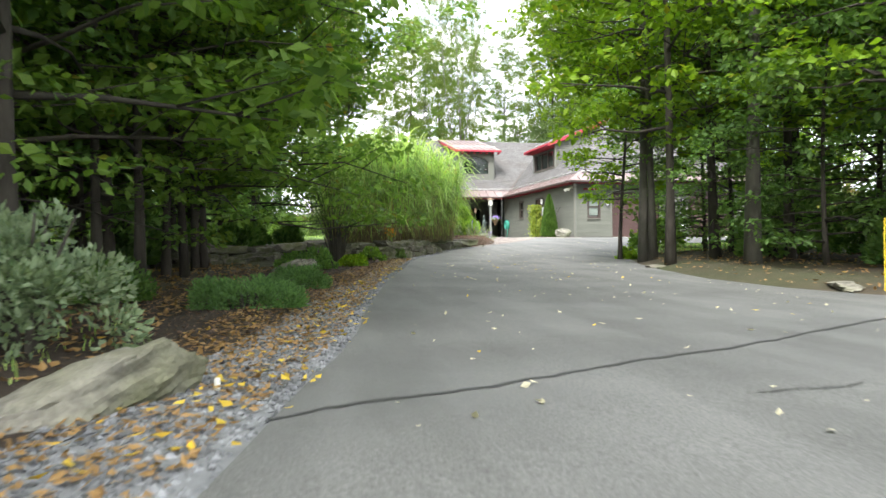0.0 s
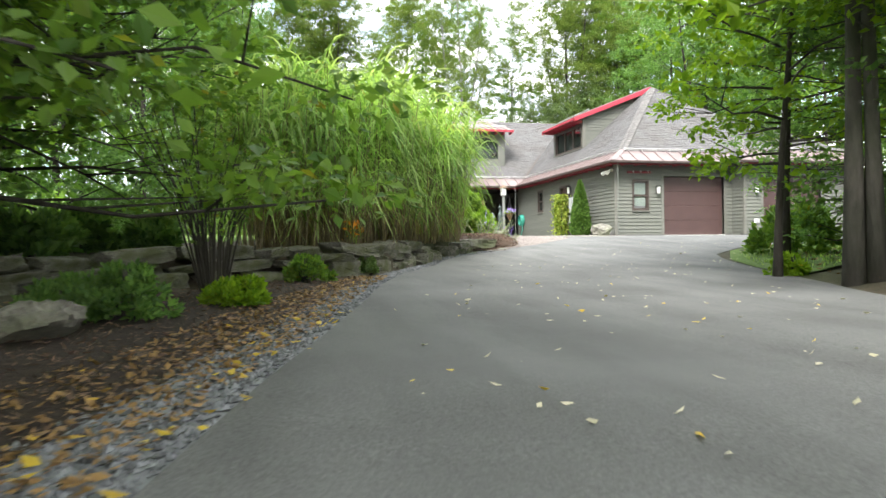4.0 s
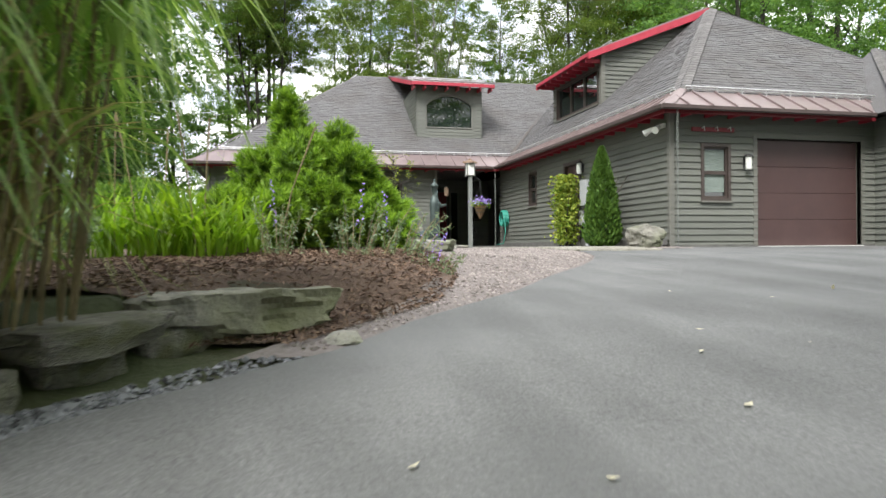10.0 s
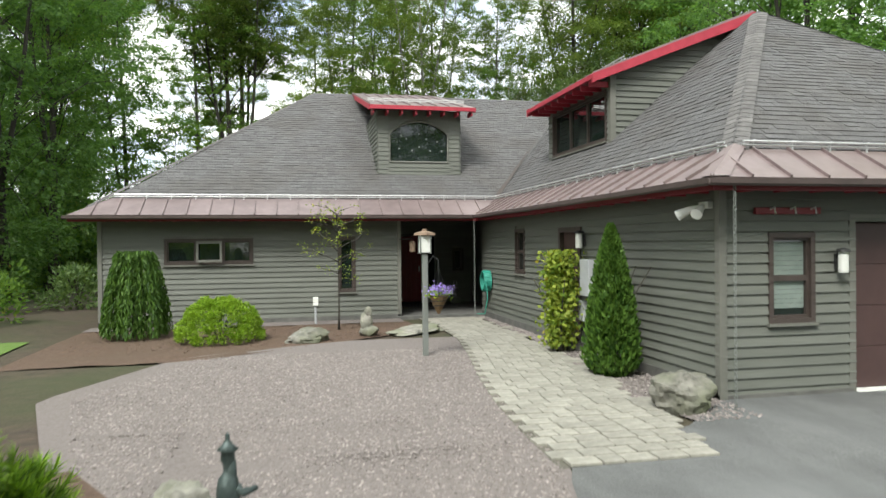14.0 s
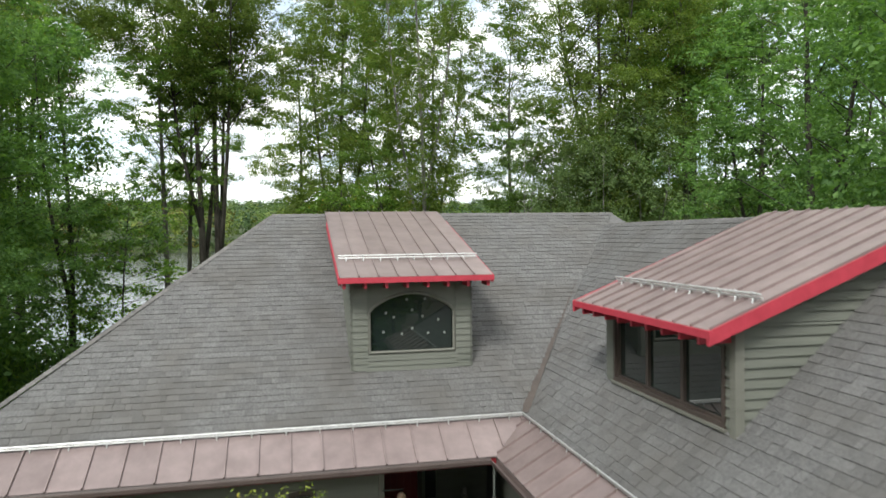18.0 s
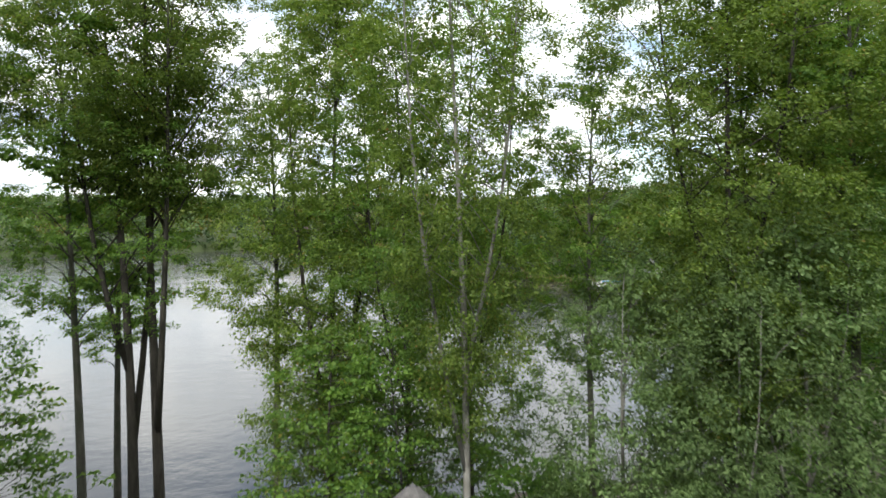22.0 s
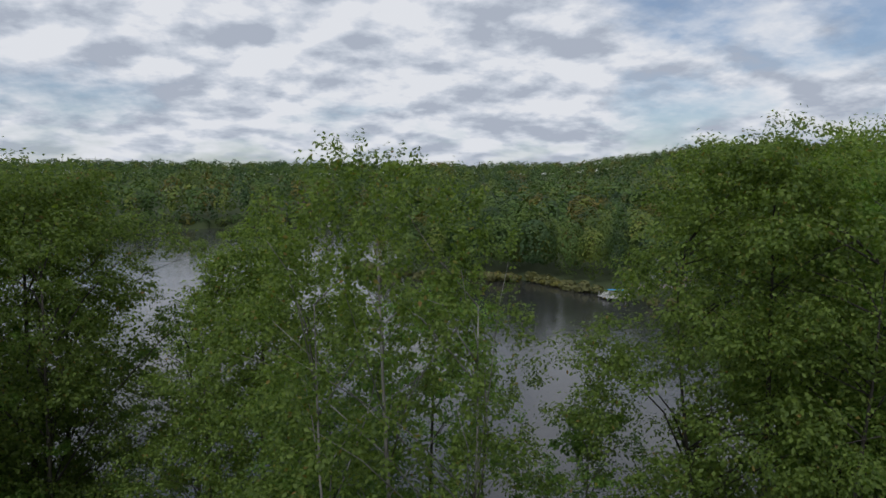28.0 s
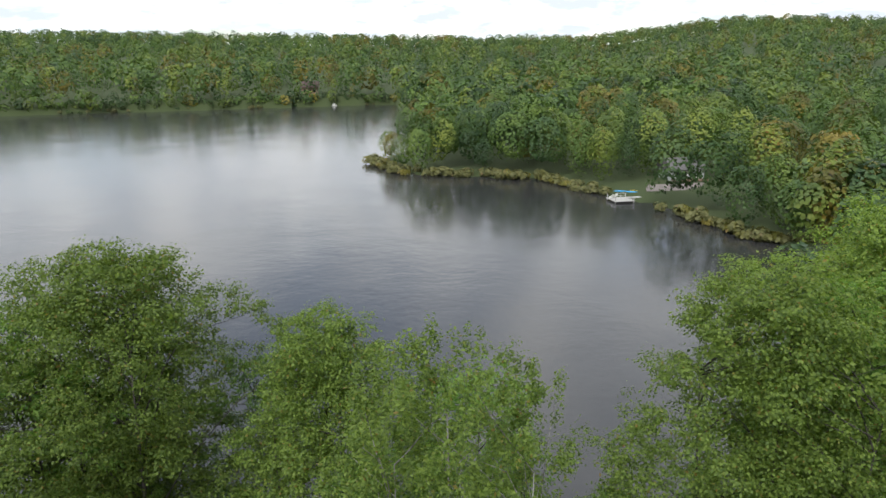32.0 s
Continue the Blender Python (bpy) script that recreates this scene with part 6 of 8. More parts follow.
def woods(name, spots, leaf, per, label, seed=0, kinds=("far", "farb", "farc", "fard"), share=(0.38, 0.24, 0.26, 0.12)):
    """Many far crowns, each a dome of leaf clumps with an uneven outline; one mesh for each tint of tree."""
    rg = np.random.RandomState(seed)
    pick_ = rg.choice(len(kinds), len(spots), p=share[:len(kinds)] / np.sum(share[:len(kinds)]))
    for kk, material in enumerate(kinds):
        C, N, S = [], [], []
        for (x, y, z, r, h), pk in zip(spots, pick_):
            if pk != kk:
                continue
            d0 = unit(rg.normal(0, 1, (11, 3)) + np.array([0, -0.2, 0.3]))
            d = unit(rg.normal(0, 1, (per, 3)) + np.array([0, -0.25, 0.35]))
            lump = np.max(d @ d0.T, axis=1, keepdims=True)
            c = d * np.array([r, r, h * 0.47]) * (0.52 + 0.46 * np.clip(lump, 0, 1) ** 2.5) * rg.uniform(0.9, 1.04, (per, 1)) + np.array([0, 0, h * 0.5])
            c[:, 2] = np.maximum(c[:, 2], 0.3)
            d = unit(d + 0.8 * d0[np.argmax(d @ d0.T, axis=1)])
            C.append(c + np.array([x, y, z]))
            N.append(d)
            S.append(leaf * r * rg.uniform(0.6, 1.3, (per, 1)))
        if not C:
            continue
        C, N, S = np.concatenate(C), np.concatenate(N), np.concatenate(S)
        nn = unit(N + np.array([0, 0, 0.25]) + rg.normal(0, 0.28, N.shape))
        a = unit(np.cross(nn, rg.normal(0, 1, N.shape)))
        b = np.cross(nn, a)
        solid(name, cards(C, a * S, b * S * 0.8, 0.12), material, label, "woods", kind="stuff")


rf = np.random.RandomState(21)


def fill(n, spot, gap):
    """Places at least gap(x, y) apart, drawn from spot()."""
    cells, out = {}, []
    for _ in range(n):
        x, y = spot()
        g = gap(x, y)
        if g <= 0:
            continue
        k = (int(x // 14), int(y // 14))
        if all((x - a) ** 2 + (y - b) ** 2 > g * g for i in (-1, 0, 1) for j in (-1, 0, 1) for a, b in cells.get((k[0] + i, k[1] + j), ())):
            cells.setdefault(k, []).append((x, y))
            out.append((x, y))
    return out


def point_gap(x, y):
    if not inside(PEN, x, y) or x > 0.8 * y + 30:
        return 0
    e = edge_gap(PEN, x, y)
    if e < 3.2 or (88 < x < 122 and 190 < y < 217):
        return 0
    return 7.4 if e < 40 else 9.5


spots = []
for x, y in fill(9000, lambda: (rf.uniform(30, 330), rf.uniform(142, 470)), point_gap):
    h = rf.uniform(12, 23) * (1.0 if edge_gap(PEN, x, y) > 14 else 0.85)
    spots.append((x, y, land(x, y), h * rf.uniform(0.23, 0.37), h))
woods("peninsula_woods", [s for s in spots if s[1] < 300], 0.066, 1000, "mixed green woods covering the wooded point in the lake", 1)
woods("point_back_woods", [s for s in spots if s[1] >= 300], 0.15, 190, "mixed green woods behind the wooded point", 6)


def far_spot():
    y = 460 + 1350 * rf.uniform() ** 1.4
    return rf.uniform(-0.55, 1.0) * y, y


def far_gap(x, y):
    if (y > farshore(x) - 4) if x < 75 else inside(PEN, x, y) or y > 640:
        return 11.5 if y < 700 else 16
    return 0


spots = []
for x, y in fill(8000, far_spot, far_gap):
    h = rf.uniform(13, 26) * (1 + 0.25 * max(0, (y - 700) / 900))
    spots.append((x, y, land(x, y), h * rf.uniform(0.3, 0.46), h))
woods("far_woods", spots, 0.13, 130, "continuous green woods on the hills across the lake", 2)
spots = [(x, farshore(x) + rf.uniform(-7, 1), -3, rf.uniform(3, 5.5), rf.uniform(7, 16)) for x in np.arange(-330, 90, 4.0)]
woods("far_shore_trees", spots, 0.2, 90, "row of trees along the far shore", 3)
spots = [(x, farshore(x) + rf.uniform(-7, 3), -3.2, rf.uniform(1.6, 3.0), rf.uniform(1.4, 3.4)) for x in np.arange(-330, 70, 1.6) if not 10 < x < 44]
woods("far_shore_shrubs", spots, 0.3, 34, "low olive shrubs along the far waterline", 7, ("reed", "farc"), (0.7, 0.3))
spots = []
for (ax, ay), (bx, by) in zip(PEN[:8], PEN[1:9]):
    n = int(math.hypot(bx - ax, by - ay) / 1.1)
    for k in range(n):
        q = (k + rf.uniform()) / n
        x, y = ax + (bx - ax) * q + rf.uniform(-0.5, 3.0), ay + (by - ay) * q + rf.uniform(-0.8, 6.0 if ay > 215 else 2.5)
        if not (82 < x < 92 and 186 < y < 206):
            spots.append((x, y, -3.1, rf.uniform(1.3, 2.4), rf.uniform(1.4, 3.2)))
woods("shore_shrubs", spots, 0.22, 70, "low russet and olive shrubs along the point's waterline", 4, ("reed", "fard"), (0.8, 0.2))
spots = []
while len(spots) < 60:
    x, y = rf.uniform(46, 150), rf.uniform(90, 160)
    if land(x, y) > -2.6 and x < 0.8 * y + 10:
        h = rf.uniform(11, 17)
        spots.append((x, y, land(x, y), h * 0.3, h))
woods("cove_woods", spots, 0.12, 300, "green woods along the cove", 5)

# ---------------------------------------------------------------- shrubs and beds


def mound(seed, n, rx, ry, h, leaf, slim=0.5, lobes=26, droop=0.0, tuft=0.26, lift_=0.35):
    """A shrub of many tufts on a rounded body, at the origin."""
    rg = np.random.RandomState(seed)
    d = unit(rg.normal(0, 1, (lobes, 3)))
    d[:, 2] = np.abs(d[:, 2])
    lc = d * np.array([rx, ry, h * 0.82]) * rg.uniform(0.55 if lobes < 100 else 0.82, 0.95, (lobes, 1)) + np.array([0, 0, h * 0.1])
    pick = rg.randint(0, lobes, n)
    e = unit(rg.normal(0, 1, (n, 3)) + d[pick] * 0.9)
    s = min(rx, ry) * tuft
    c = lc[pick] + e * s * rg.uniform(0.5, 1.1, (n, 1))
    c[:, 2] = np.maximum(c[:, 2], 0.03)
    al = unit(e + np.array([0, 0, lift_ - droop]) + rg.normal(0, 0.35, (n, 3)))
    sd_ = unit(np.cross(al, rg.normal(0, 1, (n, 3))))
    sz = leaf * rg.uniform(0.7, 1.3, (n, 1))
    return cards(c, al * sz, sd_ * sz * slim, 0.2)


def shrub(name, x, y, geo, material, label, stems=5, h=0.5, category="shrub", group="", z=None):
    zz = land(x, y) if z is None else z
    t = thing(name, (x, y, zz), label, category, group)
    rg = np.random.RandomState(int(abs(x * 100 + y * 10)))
    st = []
    for k in range(stems):
        a = rg.uniform(0, 6.28)
        st.append(tube([(0.04 * math.cos(a), 0.04 * math.sin(a), -0.05), (0.12 * math.cos(a), 0.12 * math.sin(a), h * 0.45), (0.3 * math.cos(a) * h, 0.3 * math.sin(a) * h, h * 0.85)], [0.022, 0.016, 0.006], 5))
    part("stem", build("stem", join(*st), "bark"), "bark", None).parent = t
    part("foliage", build("foliage", geo, material), material, None).parent = t
    return t


def pine(seed, lobes, tufts, needles=20):
    """A bushy pine: rounded boughs (x, y, z, r) set with short shoots, each a brush of needles with a bright fresh end; and dark foliage within."""
    rg = np.random.RandomState(seed)
    lb = np.array(lobes)
    share = lb[:, 3] ** 2 / np.sum(lb[:, 3] ** 2)
    w = rg.choice(len(lb), tufts, p=share)
    e = unit(rg.normal(0, 1, (tufts, 3)) + np.array([0, 0, 0.35]))
    p = lb[w, :3] + e * lb[w, 3:4] * np.array([1, 1, 0.78]) * rg.uniform(0.78, 1.06, (tufts, 1))
    hid = np.zeros(tufts, bool)
    for x, y, z, r in lobes:
        hid |= np.sum(((p - np.array([x, y, z])) / np.array([1, 1, 0.78])) ** 2, axis=1) < (0.72 * r) ** 2
    p, e = p[~hid], e[~hid]
    n = len(p)
    ax = unit(e + np.array([0, 0, 0.6]))
    geos = []
    for lo, hi, reach, wide in ((-0.15, -0.03, 0.085, 0.0048), (-0.05, 0.03, 0.07, 0.0042)):
        k = np.repeat(np.arange(n), needles)
        m = len(k)
        rad = unit(np.cross(ax[k], rg.normal(0, 1, (m, 3))))
        al = unit(rad * rg.uniform(0.45, 1.0, (m, 1)) + ax[k] * rg.uniform(0.6, 1.2, (m, 1)))
        c = p[k] + ax[k] * rg.uniform(lo, hi, (m, 1)) + al * reach * 0.5
        c[:, 2] = np.maximum(c[:, 2], 0.04)
        sd_ = unit(np.cross(al, rg.normal(0, 1, (m, 3))))
        geos.append(cards(c, al * reach * rg.uniform(0.7, 1.15, (m, 1)) * 0.75, sd_ * wide, 0))
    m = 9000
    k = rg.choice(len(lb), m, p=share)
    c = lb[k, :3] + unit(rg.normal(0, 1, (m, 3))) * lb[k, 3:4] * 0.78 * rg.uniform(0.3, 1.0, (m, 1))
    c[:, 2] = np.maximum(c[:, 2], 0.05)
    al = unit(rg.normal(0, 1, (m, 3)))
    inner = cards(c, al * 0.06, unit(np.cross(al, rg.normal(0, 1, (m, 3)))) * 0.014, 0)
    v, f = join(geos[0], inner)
    return (np.array(v), np.array(f)), geos[1]


rp_ = np.random.RandomState(12)
BIG = [(-0.18, 0.0, 1.62, 0.13), (-0.15, 0.03, 1.45, 0.19), (-0.12, 0.05, 1.27, 0.23), (0.35, -0.05, 1.22, 0.2), (0.0, 0.0, 0.75, 0.4), (0.0, 0.0, 0.4, 0.5)]
for n_, zz, ring, r_ in ((4, 1.1, 0.24, 0.22), (5, 0.86, 0.46, 0.26), (7, 0.6, 0.66, 0.29), (8, 0.36, 0.78, 0.28), (7, 0.16, 0.66, 0.24)):
    for k in range(n_):
        a = 6.283 * k / n_ + rp_.uniform(-0.25, 0.25) + zz
        q = ring * rp_.uniform(0.75, 1.18)
        BIG.append((q * math.cos(a), q * math.sin(a), zz + rp_.uniform(-0.07, 0.07), r_ * rp_.uniform(0.82, 1.15)))
SIDE = [(0.0, 0.0, 0.5, 0.26)] + [(0.3 * math.cos(a), 0.3 * math.sin(a), 0.3 + 0.1 * math.sin(2 * a), 0.23) for a in (0.3, 1.3, 2.4, 3.4, 4.4, 5.4)]
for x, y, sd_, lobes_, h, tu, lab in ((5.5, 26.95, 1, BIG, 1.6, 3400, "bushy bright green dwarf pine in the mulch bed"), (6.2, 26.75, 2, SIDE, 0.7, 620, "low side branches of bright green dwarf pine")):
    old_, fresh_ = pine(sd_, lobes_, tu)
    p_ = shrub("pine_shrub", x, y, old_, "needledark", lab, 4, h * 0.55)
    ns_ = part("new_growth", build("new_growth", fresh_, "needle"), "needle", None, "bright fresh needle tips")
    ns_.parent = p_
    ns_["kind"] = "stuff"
shrub("mound_shrub", 6.1, 38.0, mound(3, 26000, 0.82, 0.82, 0.98, 0.026, 0.3, lobes=230, tuft=0.13), "needlemound", "dense rounded lime green conifer on the mulch", 6, 0.5)
# weeping conifer
rg_ = np.random.RandomState(8)
n_ = 9000
a_ = rg_.uniform(0, 6.28, n_)
h_ = rg_.uniform(0.02, 1, n_) ** 0.8
rr_ = (0.62 - 0.32 * h_ ** 2 + 0.06 * np.sin(a_ * 7) + 0.04 * np.sin(a_ * 17 + 3)) * rg_.uniform(0.82, 1.03, n_)
c_ = np.stack([rr_ * np.cos(a_), rr_ * np.sin(a_), 1.75 * h_], 1)
al_ = unit(np.stack([0.25 * np.cos(a_), 0.25 * np.sin(a_), -np.ones(n_)], 1) + rg_.normal(0, 0.25, (n_, 3)))
s_ = unit(np.cross(al_, rg_.normal(0, 1, (n_, 3))))
shrub("weeping_spruce", 4.35, 39.0, cards(c_, al_ * 0.07, s_ * 0.02, 0.2), "scale", "weeping conifer with curtains of hanging shoots", 3, 1.6)
# columnar arborvitae
h_ = rg_.uniform(0, 1, n_)
rr_ = 0.36 * np.minimum(1, h_ * 6 + 0.45) * (1 - h_ ** 1.7) ** 0.8 * (1 + 0.12 * np.sin(a_ * 9 + h_ * 14)) * rg_.uniform(0.75, 1.05, n_) + 0.015
c_ = np.stack([rr_ * np.cos(a_), rr_ * np.sin(a_), 0.02 + 2.1 * h_], 1)
al_ = unit(np.stack([0.5 * np.cos(a_), 0.5 * np.sin(a_), np.ones(n_)], 1) + rg_.normal(0, 0.3, (n_, 3)))
s_ = unit(np.cross(al_, rg_.normal(0, 1, (n_, 3))))
shrub("arborvitae", 11.85, 32.75, cards(c_, al_ * 0.055, s_ * 0.025, 0.2), "scale", "narrow conical arborvitae by the garage wall", 2, 1.8)
# climber on its trellis
cl = shrub("climbing_shrub", 11.95, 34.9, cards(*[q for q in (lambda c, a: (c, a * 0.045, unit(np.cross(a, rg_.normal(0, 1, a.shape))) * 0.035))(
    np.stack([rg_.normal(0, 0.14, 2600), rg_.normal(0, 0.14, 2600), 0.1 + 1.65 * rg_.uniform(0, 1, 2600) ** 0.8], 1), unit(rg_.normal(0, 1, (2600, 3))))], 0.2), "vine", "yellow-green climber on a dark trellis by the side door", 4, 1.5)
part("trellis", join(tube([(11.9, 35.12, 0), (11.9, 35.12, 1.55), (12.05, 35.16, 1.75), (12.2, 35.2, 1.55), (12.2, 35.2, 0)], 0.02, 6), tube([(11.9, 35.12, 0.5), (12.2, 35.2, 0.5)], 0.012, 5), tube([(11.9, 35.12, 1.0), (12.2, 35.2, 1.0)], 0.012, 5)), "black", cl, "dark metal trellis")
# thin ornamental tree by the facade
wood_, crown_, limbs_ = tree_parts(seed=31, H=2.7, base=1.1, spread=0.7, nlimb=18, leaf=0.026, per=16, r0=0.024, rise=0.7, droop=0.1, lobe=0.16, flat_=0.8, bend=0.05, twigs=2)
ot = thing("ornamental_tree", (8.5, 39.2, 0), "thin young tree with sparse small yellowish leaves", "tree")
part("trunk", build("trunk", join(wood_, limbs_), "bark", True), "bark", None).parent = ot
part("crown", build("crown", crown_, "vine"), "vine", None).parent = ot


def blades(seed, n, r, h, wide, arch_=0.5, tight=0.35, rx=1.0, ry=1.0, segs=5, both=True):
    """Arching grass blades rising from a clump round the origin."""
    rg = np.random.RandomState(seed)
    a = rg.uniform(0, 6.28, n)
    q = np.sqrt(rg.uniform(0, 1, n)) * r
    p = np.stack([q * np.cos(a) * rx, q * np.sin(a) * ry, np.zeros(n)], 1)
    out = unit(np.stack([np.cos(a), np.sin(a), np.zeros(n)], 1) * tight + rg.normal(0, 0.5, (n, 3)) * np.array([1, 1, 0]))
    L = h * rg.uniform(0.45, 1.1, n)
    start = rg.uniform(0, 0.55, n) if both else np.zeros(n)
    bow = arch_ * rg.uniform(0.3, 1.3, n)
    side = np.stack([-out[:, 1], out[:, 0], np.zeros(n)], 1)
    rows = []
    for k in range(segs + 1):
        s = k / segs
        ss = start + (1 - start) * s
        x = p + out * (L * bow * (0.15 * ss + 0.85 * s ** 2.2 * (1 - start)))[:, None]
        x[:, 2] = L * (ss - bow * 0.75 * s ** 2.6 * (1 - start))
        w = wide * (0.25 + 1.5 * s) * (1 - s) ** 0.55 + 0.0015
        rows.append(np.stack([x - side * w, x + side * w], 1))
    v = np.stack(rows, 1).reshape(n, -1, 3)
    f0 = np.array([(2 * k, 2 * k + 1, 2 * k + 3, 2 * k + 2) for k in range(segs)])
    m = 2 * (segs + 1)
    return v.reshape(-1, 3), (f0[None] + m * np.arange(n)[:, None, None]).reshape(-1, 4)


def cane_grass(seed, n, r, H, per):
    """Canes of a tall grass clump, and the long arching blades that leave them."""
    rg = np.random.RandomState(seed)
    a, q = rg.uniform(0, 6.28, n), np.sqrt(rg.uniform(0, 1, n)) * r
    base = np.stack([q * np.cos(a), q * np.sin(a), np.full(n, -0.05)], 1)
    hgt = H * rg.uniform(0.62, 1.0, n)
    tip = base * np.array([1.45, 1.45, 0]) + rg.normal(0, 0.13, (n, 3)) * np.array([1, 1, 0])
    tip[:, 2] = hgt
    canes = [tube([base[k], base[k] * 0.5 + tip[k] * 0.5 + rg.normal(0, 0.025, 3), tip[k]], [0.0085, 0.0075, 0.004], 4) for k in range(n)]
    who = np.repeat(np.arange(n), per)
    m = len(who)
    f = np.clip(rg.uniform(0.1, 1.0, m) ** 0.7, 0, 0.98)[:, None]
    p0 = base[who] * (1 - f) + tip[who] * f
    az = rg.uniform(0, 6.28, m)
    out = unit(np.stack([np.cos(az), np.sin(az), np.zeros(m)], 1) + 0.6 * unit(tip[who] * np.array([1, 1, 0])))
    L = rg.uniform(0.7, 1.4, m)[:, None] * (0.75 + 0.25 * f)
    steep, fall = rg.uniform(0.85, 1.15, m)[:, None], rg.uniform(0.65, 1.6, m)[:, None]
    side = np.stack([-out[:, 1], out[:, 0], np.zeros(m)], 1) + rg.normal(0, 0.25, (m, 3))
    rows, segs = [], 6
    for k in range(segs + 1):
        s = k / segs
        x = p0 + out * (L * (0.28 * s + 0.43 * s ** 2))
        x[:, 2:] += L * (steep * s - fall * s ** 2.2)
        x[:, 2] = np.maximum(x[:, 2], 0.02)
        w = 0.0155 * min(1, 0.35 + 2.6 * s) * (1 - s ** 2.2) + 0.001
        rows.append(np.stack([x - side * w, x + side * w], 1))
    v = np.stack(rows, 1).reshape(-1, 3)
    f0 = np.array([(2 * k, 2 * k + 1, 2 * k + 3, 2 * k + 2) for k in range(segs)])
    return join(*canes), (v, (f0[None] + 2 * (segs + 1) * np.arange(m)[:, None, None]).reshape(-1, 4))


# tall ornamental grass on the terrace
rgc = np.random.RandomState(5)
for k, (x, y, s) in enumerate(((3.9, 21.9, 1.0), (3.25, 21.0, 1.05), (2.55, 20.1, 1.05), (1.85, 19.3, 1.05), (0.95, 18.75, 1.0), (3.1, 22.4, 1.05), (2.2, 21.4, 1.1), (1.2, 20.3, 1.1))):
    g_ = thing("tall_grass", (x, y, land(x, y)), "towering clump of green ornamental grass with arching blades", "ornamental grass", "clumps of tall ornamental grass")
    cane_, blade_ = cane_grass(40 + k, 100, 0.58, 2.55 * s, 13)
    part("blades", build("blades", blade_, "blade"), "blade", None).parent = g_
    part("cane", build("cane", cane_, "stem"), "stem", None).parent = g_
    dry_ = part("dry_leaves", build("dry_leaves", blades(240 + k, 300, 0.5, 1.15 * s, 0.009, 0.8, both=True), "drygrass"), "drygrass", None, "withered tan leaves low on the canes")
    dry_.parent = g_
    dry_["kind"] = "stuff"
# iris clump, spent flower stalks, sage and catmint beside the pine
for k, (x, y, s) in enumerate(((4.55, 25.3, 1.0), (4.9, 25.6, 0.9), (4.2, 25.6, 0.95), (4.7, 25.0, 0.8), (3.9, 25.3, 0.9), (4.3, 25.1, 0.9))):
    g_ = thing("iris_clump", (x, y, land(x, y)), "clump of sword-shaped bright green iris leaves", "iris", "iris clumps in the bed")
    part("leaves", build("leaves", blades(60 + k, 80, 0.2, 0.8 * s, 0.018, 0.55, both=False), "leafbright"), "leafbright", None).parent = g_
    part("stalk", build("stalk", join(*[tube([(q1, q2, 0), (q1 * 1.5, q2 * 1.5, 0.6), (q1 * 2.2, q2 * 2.2, 1.15)], [0.006, 0.005, 0.009], 4) for q1, q2 in rgc.normal(0, 0.12, (1, 2))]), "stem"), "stem", None).parent = g_
for k, (x, y, s) in enumerate(((5.8, 24.95, 0.85), (6.12, 25.05, 0.75), (5.2, 25.1, 0.9), (6.5, 25.05, 0.55))):
    g_ = thing("sage_plant", (x, y, land(x, y)), "grey-green sage with violet flower spikes", "flowering plant", "flowering plants in the bed")
    stalks_ = [(rgc.normal(0, 0.11), rgc.normal(0, 0.11), rgc.uniform(0.3, 0.55) * s) for _ in range(13)]
    part("stalk", build("stalk", join(*[tube([(q1, q2, -0.02), (q1 * 1.6, q2 * 1.6, q3 * 0.6), (q1 * 2.2, q2 * 2.2, q3)], [0.005, 0.004, 0.002], 4) for q1, q2, q3 in stalks_]), "stem"), "stem", None).parent = g_
    lv_ = np.array([(q1 * (1 + 1.2 * f_), q2 * (1 + 1.2 * f_), q3 * f_) for q1, q2, q3 in stalks_ for f_ in np.linspace(0.12, 1.0, 30)]) + rgc.normal(0, 0.012, (390, 3))
    part("leaves", build("leaves", cards(lv_, unit(rgc.normal(0, 1, (390, 3)) + np.array([0, 0, 0.3])) * 0.03, unit(rgc.normal(0, 1, (390, 3))) * 0.008, 0.2), "sage"), "sage", None).parent = g_
    fl_ = []
    for j in range(3 if k == 3 else 1):
        q1, q2 = rgc.normal(0, 0.16, 2)
        zz = np.linspace(0.3, 0.72, 26) * s
        fl_.append(cards(np.stack([q1 * zz * 2 + rgc.normal(0, 0.012, 26), q2 * zz * 2 + rgc.normal(0, 0.012, 26), zz], 1), unit(rgc.normal(0, 1, (26, 3))) * 0.012, unit(rgc.normal(0, 1, (26, 3))) * 0.012, 0))
    fs_ = part("flower_spike", build("flower_spike", join(*fl_), "violet"), "violet", None, "violet flower spikes")
    fs_.parent = g_
    fs_["kind"] = "stuff"
ol_ = thing("orange_lily", (2.07, 18.85, land(2.07, 18.95)), "small orange flowers at the foot of the tall grass", "flower")
part("petals", build("petals", cards(rgc.normal(0, 0.07, (40, 3)) + np.array([0, 0, 0.28]), unit(rgc.normal(0, 1, (40, 3))) * 0.04, unit(rgc.normal(0, 1, (40, 3))) * 0.02, 0.2), "orange"), "orange", None).parent = ol_
part("stalk", build("stalk", blades(91, 30, 0.1, 0.4, 0.008), "blade"), "blade", None).parent = ol_
